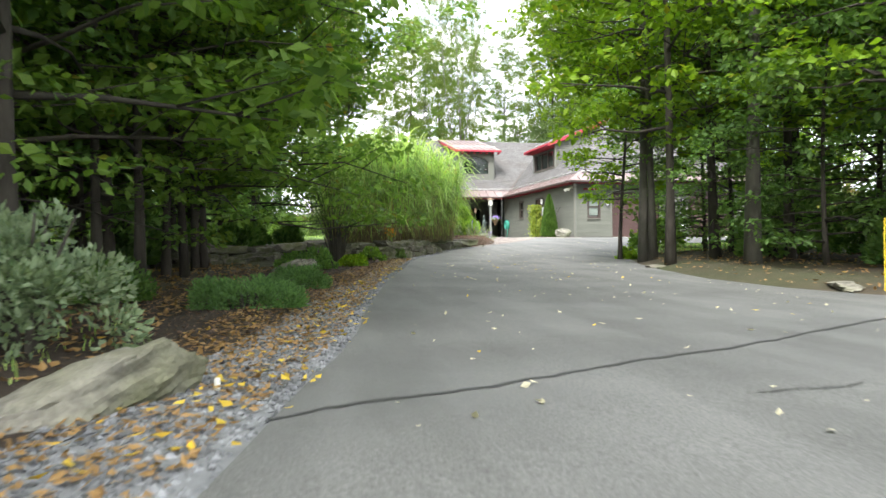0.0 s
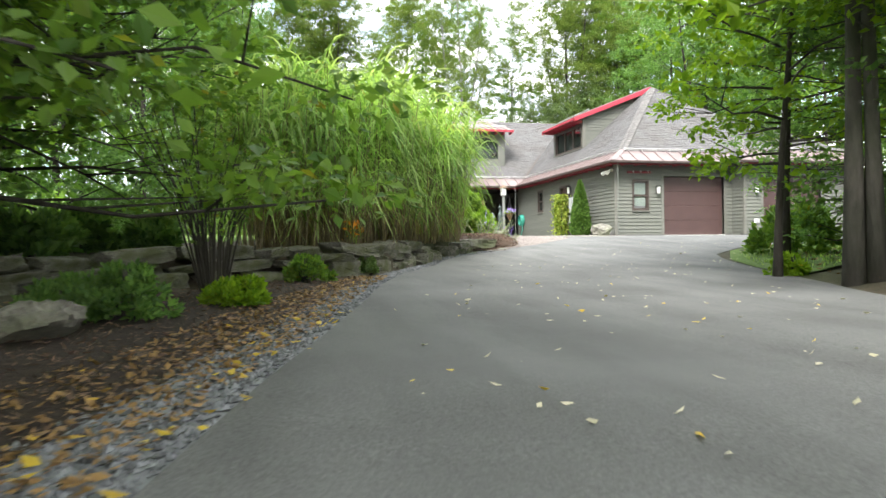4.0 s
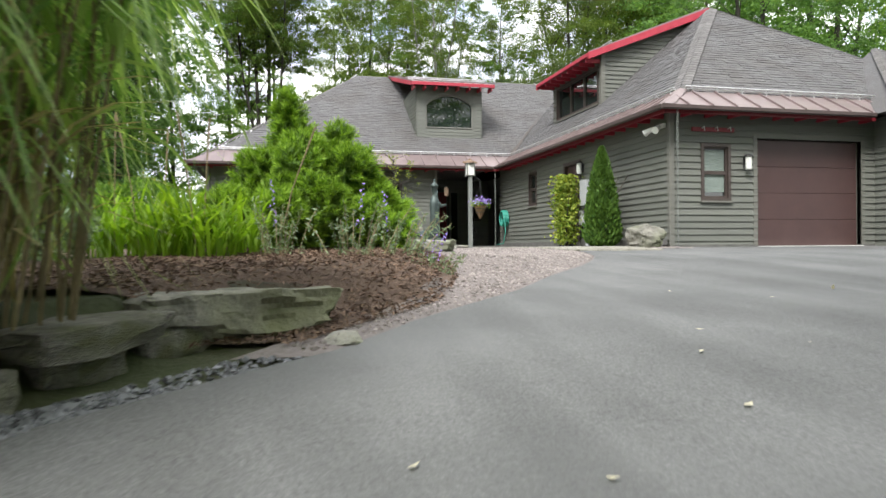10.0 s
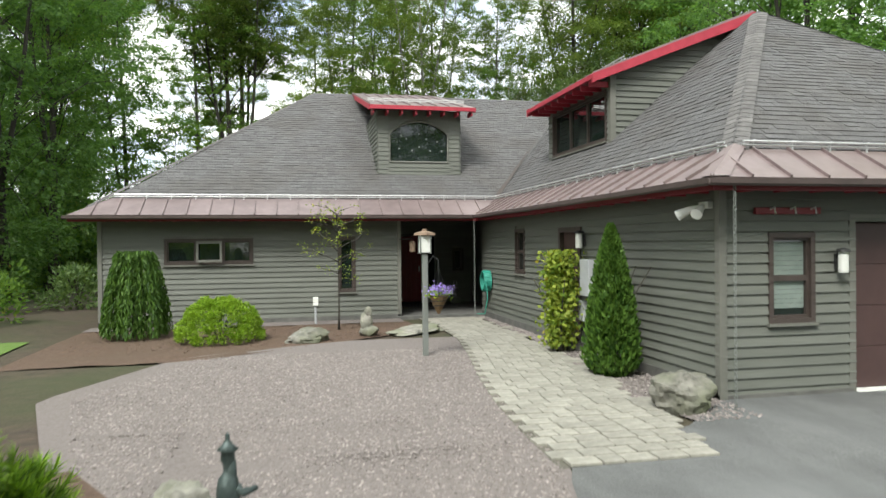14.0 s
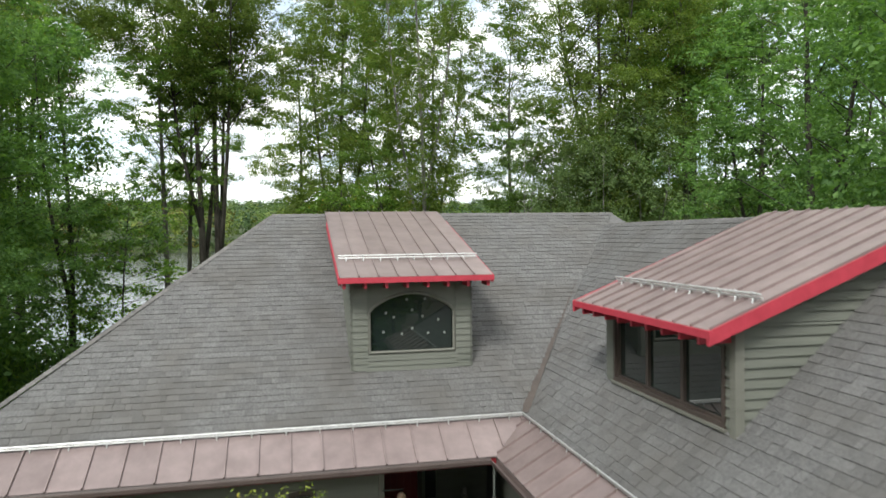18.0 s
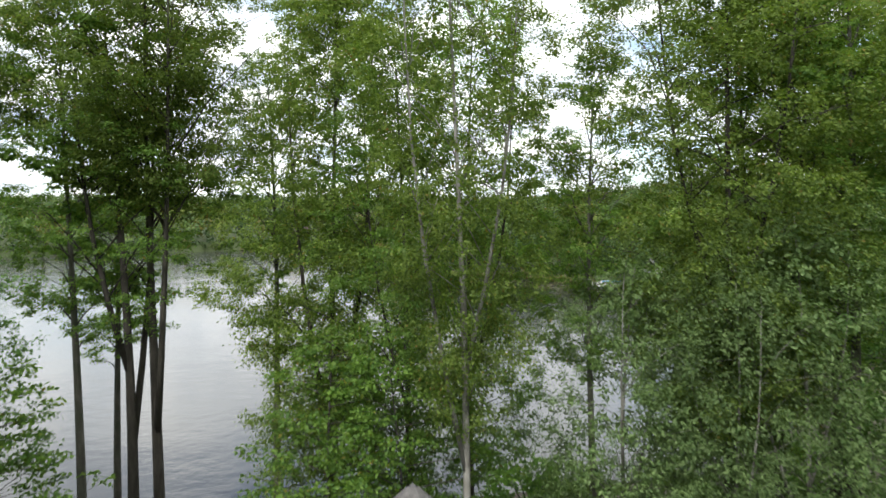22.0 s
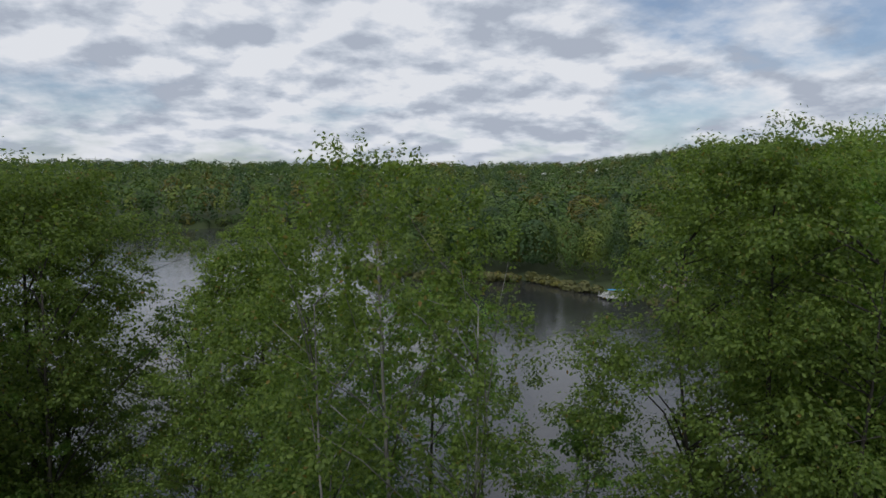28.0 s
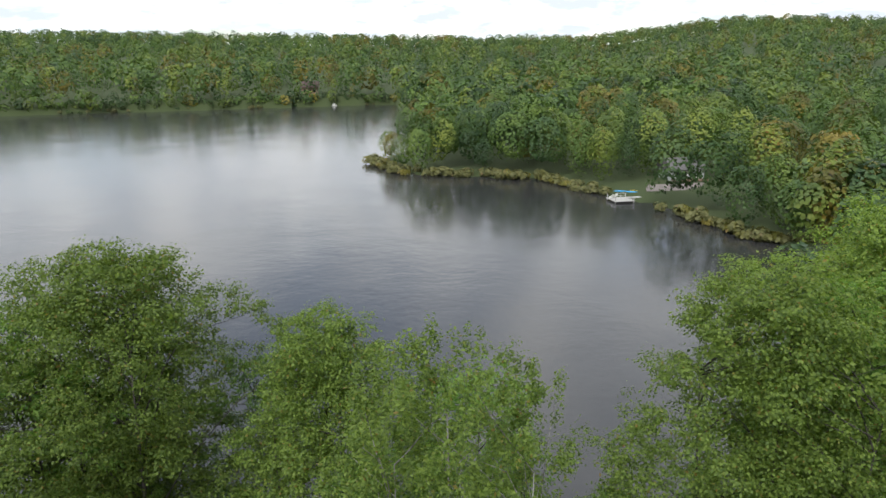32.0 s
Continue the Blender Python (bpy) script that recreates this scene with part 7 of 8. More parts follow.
# low shrubs in the roadside bed
for k, (x, y, rx, h, m_, lab) in enumerate(((-2.1, 5.6, 0.58, 0.95, "sage", "mottled grey-green roadside shrub"), (-0.98, 7.7, 0.5, 0.24, "fern", "low spreading dark juniper on the leaf litter"), (-0.05, 13.75, 0.32, 0.42, "leafdark", "small dark green shrub in the mulch"),
                                       (0.68, 14.4, 0.27, 0.22, "leafbright", "low yellow-green shrub by the gravel"), (1.33, 16.85, 0.28, 0.34, "leaf", "rounded green shrub before the stone wall"),
                                       (-0.42, 9.75, 0.42, 0.24, "fern", "low spreading dark juniper on the leaf litter"), (-0.45, 13.75, 0.3, 0.3, "leafdark", "dark shrub beside the boulder"), (2.15, 18.05, 0.16, 0.26, "leafpale", "large-leaved grey-green plant at the foot of the stone wall"),
                                       (7.15, 16.05, 0.24, 0.32, "leafbright", "bright leafy shrub at the tree's foot"), (3.4, 24.9, 0.5, 0.5, "sage", "pale green perennial in the bed"),
                                       (-2.7, 4.8, 0.5, 0.85, "sage", "mottled grey-green roadside shrub"), (-2.5, 8.6, 0.6, 0.36, "leafdark", "dark low shrub under the trees"), (3.4, 28.6, 0.7, 0.9, "leaf", "green perennial behind the iris"))):
    shrub("bed_shrub", x, y, mound(100 + k, int((6500 if m_ == "fern" else 2600) * rx / 0.4), rx, rx * 0.9, h, 0.02 if m_ == "fern" else 0.03, 0.3 if m_ == "fern" else 0.5, lobes=34, tuft=0.34), m_, lab, 6, h, "shrub", "shrubs beside the driveway")
# vase-shaped twiggy shrub before the stone wall
vs_ = thing("twiggy_shrub", (0.42, 15.1, land(0.42, 15.1)), "vase-shaped twiggy grey shrub with thin foliage before the stone wall", "shrub")
rv_ = np.random.RandomState(9)
tips_ = []
for k in range(34):
    a, l_ = rv_.uniform(0, 6.28), rv_.uniform(0.9, 1.9)
    o_ = rv_.uniform(0.25, 0.6) * l_
    p_ = [np.array([0.08 * math.cos(a), 0.08 * math.sin(a), -0.05]), np.array([0.35 * o_ * math.cos(a), 0.35 * o_ * math.sin(a), 0.5 * l_]), np.array([o_ * math.cos(a + 0.2), o_ * math.sin(a + 0.2), l_])]
    part("stem", tube(p_, [0.011, 0.008, 0.003], 5), "bark", vs_).matrix_parent_inverse.identity()
    tips_ += [p_[1] * (1 - q) + p_[2] * q + rv_.normal(0, 0.09, 3) for q in rv_.uniform(0.2, 1.05, 26)]
tips_ = np.array(tips_)
part("foliage", cards(tips_, unit(rv_.normal(0, 1, tips_.shape)) * 0.035, unit(rv_.normal(0, 1, tips_.shape)) * 0.018, 0.2), "leaf", vs_).matrix_parent_inverse.identity()
# hedge of understory leaves at the edge of the woods
for k, (x, y, s) in enumerate(((-4.6, 10.5, 0.8), (-6.0, 13.0, 0.9), (-0.5, 17.7, 0.3), (-1.5, 16.6, 0.36), (-2.4, 16.0, 0.4), (-1.4, 17.9, 0.4), (-3.0, 17.4, 0.45), (-7.5, 10.0, 1.0), (-5.2, 8.2, 0.7), (-7.2, 16.0, 0.9), (-9.5, 13.0, 1.1), (-3.6, 16.6, 0.6), (-2.9, 12.2, 0.5), (-4.4, 6.4, 0.6), (-8.5, 8.0, 1.0), (-6.5, 24, 1.2), (-8, 27, 1.4), (-5.5, 30, 1.0), (-4, 44, 1.5), (-1.5, 46, 1.3), (1.0, 47.5, 1.0), (24.5, 34, 1.4), (25, 40, 1.5), (9.5, 18.8, 0.6), (-9.5, 36, 1.5), (-0.5, 42.5, 1.2), (8.6, 12.9, 0.55), (9.8, 14.6, 0.65), (10.6, 11.2, 0.7), (11.8, 14.2, 0.8), (12.6, 16.8, 0.7), (8.2, 9.4, 0.55), (14, 12, 0.9), (10.2, 7.4, 0.7), (15.5, 15.5, 0.9), (9.0, 6.2, 0.6), (12.8, 9.4, 0.8))):
    shrub("wood_edge_bush", x, y, mound(130 + k, 1300, 1.1 * s, 1.1 * s, 1.5 * s, 0.075, 0.5, lobes=40, tuft=0.34), "leafdark" if k < 15 or k > 25 else ("leaf" if k % 2 else "leafpale"), "leafy bush at the edge of the woods", 7, 1.2 * s, "bush", "bushes at the wood's edge")
# undergrowth on the lake bank
bush_kinds = [[build("foliage", mound(160 + k, 1700, 1.25, 1.25, 2.3, 0.09, 0.5, lobes=46, tuft=0.34), m_) for k in (3 * j, 3 * j + 1)] for j, m_ in enumerate(("leafdark", "leaf", "leafpale"))]
stem_mesh = build("stem", join(*[tube([(0.05 * math.cos(a), 0.05 * math.sin(a), -0.3), (0.3 * math.cos(a), 0.3 * math.sin(a), 0.9), (0.7 * math.cos(a), 0.7 * math.sin(a), 1.7)], [0.03, 0.022, 0.008], 5) for a in np.linspace(0, 5.3, 6)]), "bark")
rb_ = np.random.RandomState(66)
for k in range(52):
    x, y = -20 + 60 * (k + rb_.uniform()) / 52, rb_.uniform(60.5, 73)
    if 5.2 < x < 10 or 15.5 < x < 20.5:
        continue
    if -3 < x <= 5.2:
        y = rb_.uniform(58.5, 61.5)
    g_ = thing("bank_bush", (x, y, land(x, y) - 0.1), "leafy waterside bush on the lake bank", "bush", "bushes on the lake bank")
    j = rb_.choice(3, p=(0.45, 0.35, 0.2))
    part("stem", stem_mesh, "bark", None).parent = g_
    part("foliage", bush_kinds[j][k % 2], "leaf", None).parent = g_
    g_.matrix_basis = pose(x, y, land(x, y) - 0.1, 0, 0, rb_.uniform(0, 360)) @ Matrix.Scale(rb_.uniform(0.8, 1.7), 4)

# ---------------------------------------------------------------- ground covers
def drive_left(y):
    return float(np.interp(y, LY, LX))


sheet("lawn", [(19.5, -9, -2.0), (22, -12, 0.5), (26, -14, 2.2), (31, -14, 2.8), (39, -12, 2.4)], "lawn", 0.012, "mown bright green lawn behind the terrace", "lawn", cols=24, sub=0.8)
def verge(y0, y1, wide, inset, step=0.6):
    """Rows along the left edge of the asphalt: from wide(y) to inset metres off it."""
    return [(y, drive_left(y) - float(np.interp(y, *wide)), drive_left(y) - inset) for y in np.arange(y0, y1 + 0.01, step)]


STRIP = ([-4, 3, 6, 10, 14, 18, 20, 22.2], [1.3, 0.85, 0.72, 0.55, 0.42, 0.3, 0.26, 0.3])
BED = ([3, 6, 9, 12, 14, 16, 17.4], [1.9, 2.3, 2.6, 2.6, 2.5, 1.8, 1.1])
sheet("roadside_gravel", verge(-4, 22.2, STRIP, -0.03), "greygravel", 0.008, "strip of grey crushed stone along the asphalt", "gravel", cols=6, bumpy=0.012)
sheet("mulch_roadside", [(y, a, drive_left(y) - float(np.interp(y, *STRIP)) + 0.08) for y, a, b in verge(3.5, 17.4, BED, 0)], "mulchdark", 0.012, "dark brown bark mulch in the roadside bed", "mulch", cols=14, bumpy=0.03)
sheet("mulch_terrace", [(22.5, 0.5, 5.3), (23.0, 0.8, 5.75), (23.6, 1.1, 6.25), (25.0, 2.0, 6.7), (26.5, 2.5, 6.98), (27.6, 3.0, 6.95), (29, 3.5, 6.2), (30, 3.7, 5.6)], "mulch", 0.012, "brown bark mulch round the pine and the irises", "mulch", cols=20, bumpy=0.01)
sheet("gravel_court", [(22.2, 5.0, 5.4), (23.0, 5.6, 6.03), (24.07, 6.3, 6.96), (25.05, 6.6, 7.63), (26.5, 6.9, 8.71), (27.1, 6.9, 9.02), (28.2, 6.2, 9.45), (29.05, 5.9, 9.7), (30, 5.4, 9.9), (33, 4.4, 10.2), (36, 5.6, 10.5), (37.4, 8.3, 10.7)], "gravelbed", 0.011,
      "court of pinkish-brown crushed gravel before the house", "gravel", cols=18, bumpy=0.004)
sheet("mulch_facade", [(35.6, 3.0, 5.9), (37.4, 3.0, 8.6), (38.5, 3.0, 10.3), (40.6, 3.0, 10.2)], "mulch", 0.014, "brown mulch bed along the facade", "mulch", cols=20, bumpy=0.03)
sheet("gravel_facade", [(40.3, 3.0, 10.15), (41.1, 3.0, 10.15)], "gravelbed", 0.024, "gravel drip strip along the facade", "gravel", cols=20)
sheet("gravel_wall", [(30.2, 11.6, 12.4), (32, 11.3, 12.4), (34, 11.6, 12.4), (36, 12.0, 12.4), (39, 12.15, 12.4), (41, 12.1, 12.4)], "gravelbed", 0.012, "gravel strip along the garage wall", "gravel", cols=6)
sheet("grass_island", [(15.9, 7.3, 8.6), (17.5, 7.85, 11), (19.5, 8.8, 16), (21.5, 10.2, 19), (23, 13.5, 21)], "lawn", 0.014, "rough grass between the trees and the turning area", "grass", cols=10)
for x0, pts in ((0, [(-0.7, 3.76), (-0.5, 3.88), (-0.33, 3.97), (0.0, 4.05), (0.28, 4.13), (0.7, 4.3), (1.14, 4.5), (1.95, 4.77), (2.64, 5.09), (3.65, 5.55), (5.0, 6.1)]),
                (0, [(1.35, 3.72), (1.5, 3.75), (1.75, 3.72), (1.95, 3.78)])):
    cv, wid = [], 0.018 if len(pts) > 6 else 0.008
    rc = np.random.RandomState(3)
    dense = [(np.interp(k / 60, np.linspace(0, 1, len(pts)), [p[0] for p in pts]), np.interp(k / 60, np.linspace(0, 1, len(pts)), [p[1] for p in pts])) for k in range(61)]
    for x, y in dense:
        j, wv = rc.normal(0, 0.012), wid * rc.uniform(0.6, 1.5)
        zz = land(x, y) + 0.0205
        cv += [(x, y + j - wv, zz), (x, y + j + wv, zz)]
    solid("asphalt_crack", (cv, [(2 * k, 2 * k + 2, 2 * k + 3, 2 * k + 1) for k in range(60)]), "tar", "tar-filled crack across the asphalt", "crack", kind="structure")

rq = np.random.RandomState(77)


def scatter(n, rows, lift_=0.02):
    ys = [r[0] for r in rows]
    wd = np.array([r[2] - r[1] for r in rows])
    out = []
    while len(out) < n:
        y = rq.uniform(ys[0], ys[-1])
        a, b = (float(np.interp(y, ys, [r[k] for r in rows])) for k in (1, 2))
        if rq.uniform() * wd.max() < b - a:
            x = rq.uniform(a, b)
            out.append((x, y, land(x, y) + lift_))
    return np.array(out)


gp = scatter(26000, [(22.3, 5.2, 5.42), (23.0, 5.65, 5.97), (24.07, 6.35, 6.9), (25.05, 6.65, 7.57), (26.5, 6.95, 8.65), (27.1, 6.95, 8.96), (28.2, 6.5, 9.39), (29.05, 6.2, 9.63), (30, 5.6, 9.85), (33, 4.8, 10.2), (36, 6.0, 10.4)], 0.013)
solid("court_pebbles", stones(rq, gp, rq.uniform(0.009, 0.019, len(gp))), "pebble", "loose pinkish-brown crushed stones of the court", "gravel", kind="stuff")
gp = scatter(3200, [(30.2, 11.6, 12.38), (32, 11.3, 12.38), (34, 11.6, 12.38), (36, 12.0, 12.38), (41, 12.15, 12.38)])
solid("wall_pebbles", stones(rq, gp, rq.uniform(0.012, 0.025, len(gp))), "pebble", "loose crushed stones along the garage wall", "gravel", kind="stuff")
gp = scatter(13000, verge(1.2, 22.2, STRIP, 0.01), 0.012)
solid("roadside_stones", stones(rq, gp, rq.uniform(0.009, 0.022, len(gp))), "greygravel", "loose grey crushed stones along the driveway", "gravel", kind="stuff")
gp = np.concatenate([scatter(24000, [(22.4, 3.4, 5.3), (23.6, 3.6, 6.25), (25.0, 4.0, 6.72), (26.5, 4.6, 6.98), (27.6, 4.9, 6.95)], 0.03), scatter(6000, verge(6, 17.4, BED, 0.4), 0.035), scatter(2600, [(36.5, 3.5, 7.5), (38.5, 3.2, 10.0), (40.2, 3.2, 10.0)], 0.03)])
dv = unit(rq.normal(0, 1, gp.shape) * np.array([1, 1, 0.3]))
solid("mulch_chips", cards(gp, dv * rq.uniform(0.012, 0.035, (len(gp), 1)), unit(np.cross(dv, unit(np.array([0, 0, 1.0]) + rq.normal(0, 0.4, gp.shape)))) * 0.006, 0), "chip", "loose brown bark chips on the beds", "mulch", kind="stuff")


def litter(name, pts, size, material, label):
    al = unit(rq.normal(0, 1, pts.shape) * np.array([1, 1, 0.22]))
    sd_ = unit(np.cross(al, unit(np.array([0, 0, 1.0]) + rq.normal(0, 0.3, pts.shape))))
    sz = size * rq.uniform(0.6, 1.3, (len(pts), 1))
    solid(name, cards(pts, al * sz, sd_ * sz * 0.55, 0.3), material, label, "fallen leaves", kind="stuff")


LEAFY = ([1, 4, 6, 10, 14, 18, 22], [1.2, 1.1, 1.2, 1.0, 0.9, 0.5, 0.4])
litter("roadside_leaves", scatter(6500, verge(1.2, 17.6, LEAFY, 0.1), 0.03), 0.024, "litter", "brown fallen leaves along the gravel strip")
litter("yellow_leaves", scatter(230, verge(1.0, 14, ([1, 14], [0.55, 0.4]), -0.05), 0.04), 0.03, "litteryellow", "yellow and orange fallen leaves at the asphalt edge")
litter("driveway_leaves", scatter(330, [(1, -0.8, 7), (5, 0.0, 5), (10, 0.9, 5), (14, 1.9, 5.9), (18, 3.2, 8), (24, 8, 13)], 0.03), 0.024, "litterpale", "pale dry leaves scattered on the asphalt")
litter("yellow_drive_leaves", scatter(40, [(1, -0.6, 4), (5, 0, 4.5), (10, 1.2, 5), (16, 2.6, 6)], 0.03), 0.027, "litteryellow", "bright yellow leaves on the asphalt")
litter("wood_litter", np.concatenate([scatter(4200, [(4, -5, -1.6), (9, -5, -1.4), (14, -5, -0.6), (15, -4, -1.4)], 0.03), scatter(2200, [(6.5, 6.0, 12), (9, 5.4, 12), (12, 5.9, 12), (15, 7.1, 13), (17, 8, 13), (20, 10, 16)], 0.03)]), 0.035, "litter", "brown leaf litter under the trees")
gp = scatter(5200, [(19.8, -8, -1.8), (22, -10, 0.4), (26, -10, 2.2), (31, -10, 2.8), (38, -9, 2.4)], 0.0)
gp2 = scatter(500, [(3, -4, -1.9), (5, -4, -1.8), (6.5, -3.6, -1.6)], 0.0)
gp3 = scatter(2500, [(16.0, 7.4, 8.6), (17.5, 7.95, 11), (19.5, 9.0, 16), (21.5, 10.6, 19)], 0.0)
bv, bf = blades(301, len(gp) + len(gp2) + len(gp3), 0.01, 0.11, 0.006, 0.5, segs=2, both=False)
bv = bv.reshape(-1, 6, 3) + np.concatenate([gp, gp2, gp3])[:, None]
solid("lawn_grass", (bv.reshape(-1, 3), bf), "blade", "short green grass blades of the lawn and verge", "grass", kind="stuff")

# ---------------------------------------------------------------- walkway of pavers
CY = [29.2, 30.5, 31.5, 33, 35, 37, 39, 41.0]
CX0 = [9.64, 9.68, 9.76, 9.98, 10.35, 10.65, 10.72, 10.6]
CX1 = [11.1, 11.43, 11.43, 11.62, 11.88, 12.0, 12.05, 12.1]
sheet("walkway", [(y, a, b) for y, a, b in zip(CY, CX0, CX1)], "sand", 0.012, "sand-jointed bed of the curved paver walkway", "walkway", cols=8)
walk_bed = bpy.data.objects["walkway"]
pvm = [build("paver", bbox(-0.145 * k, -0.1, 0, 0.145 * k, 0.1, 0.028, 0.006), "paver") for k in (1.0, 0.68)]
for r in range(56):
    y = 29.3 + 0.207 * r
    if y > 41:
        break
    a, b = float(np.interp(y, CY, CX0)), float(np.interp(y, CY, CX1))
    sl = math.degrees(math.atan2(float(np.interp(y + 0.3, CY, CX0)) - float(np.interp(y - 0.3, CY, CX0)), 0.6))
    x = a + (0.0 if r % 2 else 0.1)
    while x < b - 0.1:
        big_ = rq.uniform() < 0.6
        hw = 0.145 if big_ else 0.0986
        o = part("paver", pvm[0 if big_ else 1], "paver", None)
        o.parent = walk_bed
        o.matrix_basis = pose(x + hw, y, land(x, y) + 0.008 + rq.uniform(0, 0.006), rq.normal(0, 0.4), rq.normal(0, 0.4), -sl * 0.6 + rq.normal(0, 0.8))
        x += 2 * hw + 0.016

# ---------------------------------------------------------------- stone wall
sw = thing("stone_wall", (3.5, 19.5, -0.5), "dry-laid retaining wall of rough grey boulders beside the driveway", "stone wall")
wl_ = [0]
for (ax, ay), (bx, by) in zip(WALL, WALL[1:]):
    wl_.append(wl_[-1] + math.hypot(bx - ax, by - ay))
rw = np.random.RandomState(14)


def slab(seed):
    """A split field stone: a broken angular block with rough faces, filling the unit box."""
    rs = np.random.RandomState(seed)
    bm = bmesh.new()
    for i in (-1, 1):
        for j in (-1, 1):
            for k in (-1, 1):
                c = np.array([i, j, k])
                bm.verts.new(c * rs.uniform((0.6, 0.72, 0.5), 1.0))
                if rs.uniform() < 0.7:
                    q = c * rs.uniform(0.8, 1.0, 3)
                    q[rs.randint(0, 2)] *= rs.uniform(0.1, 0.6)
                    bm.verts.new(q)
    hull = bmesh.ops.convex_hull(bm, input=bm.verts[:])
    bmesh.ops.delete(bm, geom=[g for g in hull["geom_interior"] if isinstance(g, bmesh.types.BMVert)], context="VERTS")
    bmesh.ops.bevel(bm, geom=bm.edges[:], offset=0.05, segments=1, affect="EDGES", profile=0.5)
    bmesh.ops.triangulate(bm, faces=bm.faces[:])
    for _ in range(2):
        bmesh.ops.subdivide_edges(bm, edges=[e for e in bm.edges if e.calc_length() > 0.5], cuts=1)
        bmesh.ops.triangulate(bm, faces=[f for f in bm.faces if len(f.verts) > 3])
    off = Vector((seed * 1.3, seed * 0.7, 0))
    for q in bm.verts:
        v = q.co.copy()
        v += v.normalized() * (0.09 * noise.noise(v * 2.0 + off) + 0.07 * noise.noise(v * 5.5 + off) + 0.03 * noise.noise(v * 13 + off))
        q.co = (v.x, v.y, (v.z + 0.95) * 0.52)
    bm.verts.index_update()
    out = [tuple(p.co) for p in bm.verts], [[p.index for p in q.verts] for q in bm.faces]
    bm.free()
    return out


stone_meshes = [build("stone", slab(200 + k), "wallrock", True) for k in range(16)]
for course, (zoff, hh) in enumerate(((-0.06, 0.23), (0.14, 0.13), (0.255, 0.17))):
    s = 0.1 + 0.2 * course
    while s < wl_[-1]:
        ln_ = rw.choice(((0.4, 0.55, 0.7, 0.5), (0.22, 0.5, 0.8, 0.65), (0.5, 0.7, 0.85, 1.0))[course]) * rw.uniform(0.85, 1.15)
        c = s + ln_ / 2
        x, y = (float(np.interp(c, wl_, [p[k] for p in WALL])) for k in (0, 1))
        x2, y2 = (float(np.interp(c + 0.2, wl_, [p[k] for p in WALL])) for k in (0, 1))
        ang = math.degrees(math.atan2(y2 - y, x2 - x))
        deep = rw.uniform(0.24, 0.32)
        back = deep + 0.05 * course + rw.uniform(-0.07, 0.1)
        low = max(0, 1 - s / 4.5)
        if not (course == 2 and s < 3.2) and not (course == 1 and s < 1.0):
            o = part("stone", stone_meshes[rw.randint(16)], "wallrock", None)
            o.parent = sw
            o.matrix_parent_inverse = sw.matrix_basis.inverted()
            hs = hh * rw.uniform(0.7, 1.2) * (1 - 0.15 * low)
            o.matrix_basis = pose(x + math.sin(radians(ang)) * back, y - math.cos(radians(ang)) * back, ztrack(y) + zoff * (1 - 0.3 * low), rw.normal(0, 5), rw.normal(0, 6), ang + rw.normal(0, 9)) @ Matrix.Diagonal((ln_ * 0.5, deep, hs, 1))
        s += ln_ * rw.uniform(1.0, 1.14)


def rock(x, y, sx, sy, sz, seed, label, turn=0, dz=-0.05, flat_=0.0, m_="rock"):
    o = solid("boulder", boulder(seed, sx, sy, sz, 0.3, flat_, cuts=11), m_, label, "boulder", "boulders round the house", smooth=True)
    o.matrix_basis = pose(x, y, land(x, y) + dz, 0, 0, turn)
    return o


rock(-1.36, 4.2, 0.46, 0.24, 0.27, 1, "large weathered boulder at the edge of the driveway", 47, m_="wallrock").matrix_basis @= pose(0, 0, -0.04, 0, -17, 0)
rock(11.7, 30.75, 0.36, 0.3, 0.42, 2, "pale lichen-spotted boulder at the garage corner", 10)
rock(5.0, 22.85, 0.55, 0.32, 0.27, 3, "flat mossy boulder at the end of the stone wall", 30, flat_=0.3, m_="wallrock")
rock(5.5, 22.5, 0.13, 0.1, 0.09, 4, "small pale stone by the gravel edge", 70)
rock(7.08, 27.55, 0.3, 0.24, 0.22, 5, "low pale stone carrying the bronze figure", 20, dz=-0.02, flat_=0.45)
rock(6.72, 28.15, 0.3, 0.26, 0.42, 6, "upright grey boulder behind the bronze figure", 50)
rock(7.8, 37.5, 0.42, 0.28, 0.3, 7, "lichen-covered boulder in the mulch bed", 15)
rock(10.1, 38.5, 0.75, 0.45, 0.16, 8, "flat dark stone slab by the walkway", 60, dz=-0.03, flat_=0.5)
rock(-0.5, 13.0, 0.46, 0.2, 0.26, 9, "leaning grey boulder in the roadside bed", 140, flat_=0.35, m_="wallrock").matrix_basis @= pose(0, 0, 0, 0, 20, 0)
rock(6.35, 28.2, 0.14, 0.12, 0.18, 10, "small stone beside the bronze figure", 0)
rock(5.95, 12.6, 0.25, 0.15, 0.1, 12, "flat stone edging the asphalt", 20, m_="wallrock")
rock(5.75, 8.0, 0.3, 0.15, 0.1, 13, "flat stone edging the asphalt", 60, m_="wallrock")
rock(6.6, 6.9, 0.26, 0.15, 0.1, 14, "flat stone edging the asphalt", 30, m_="wallrock")

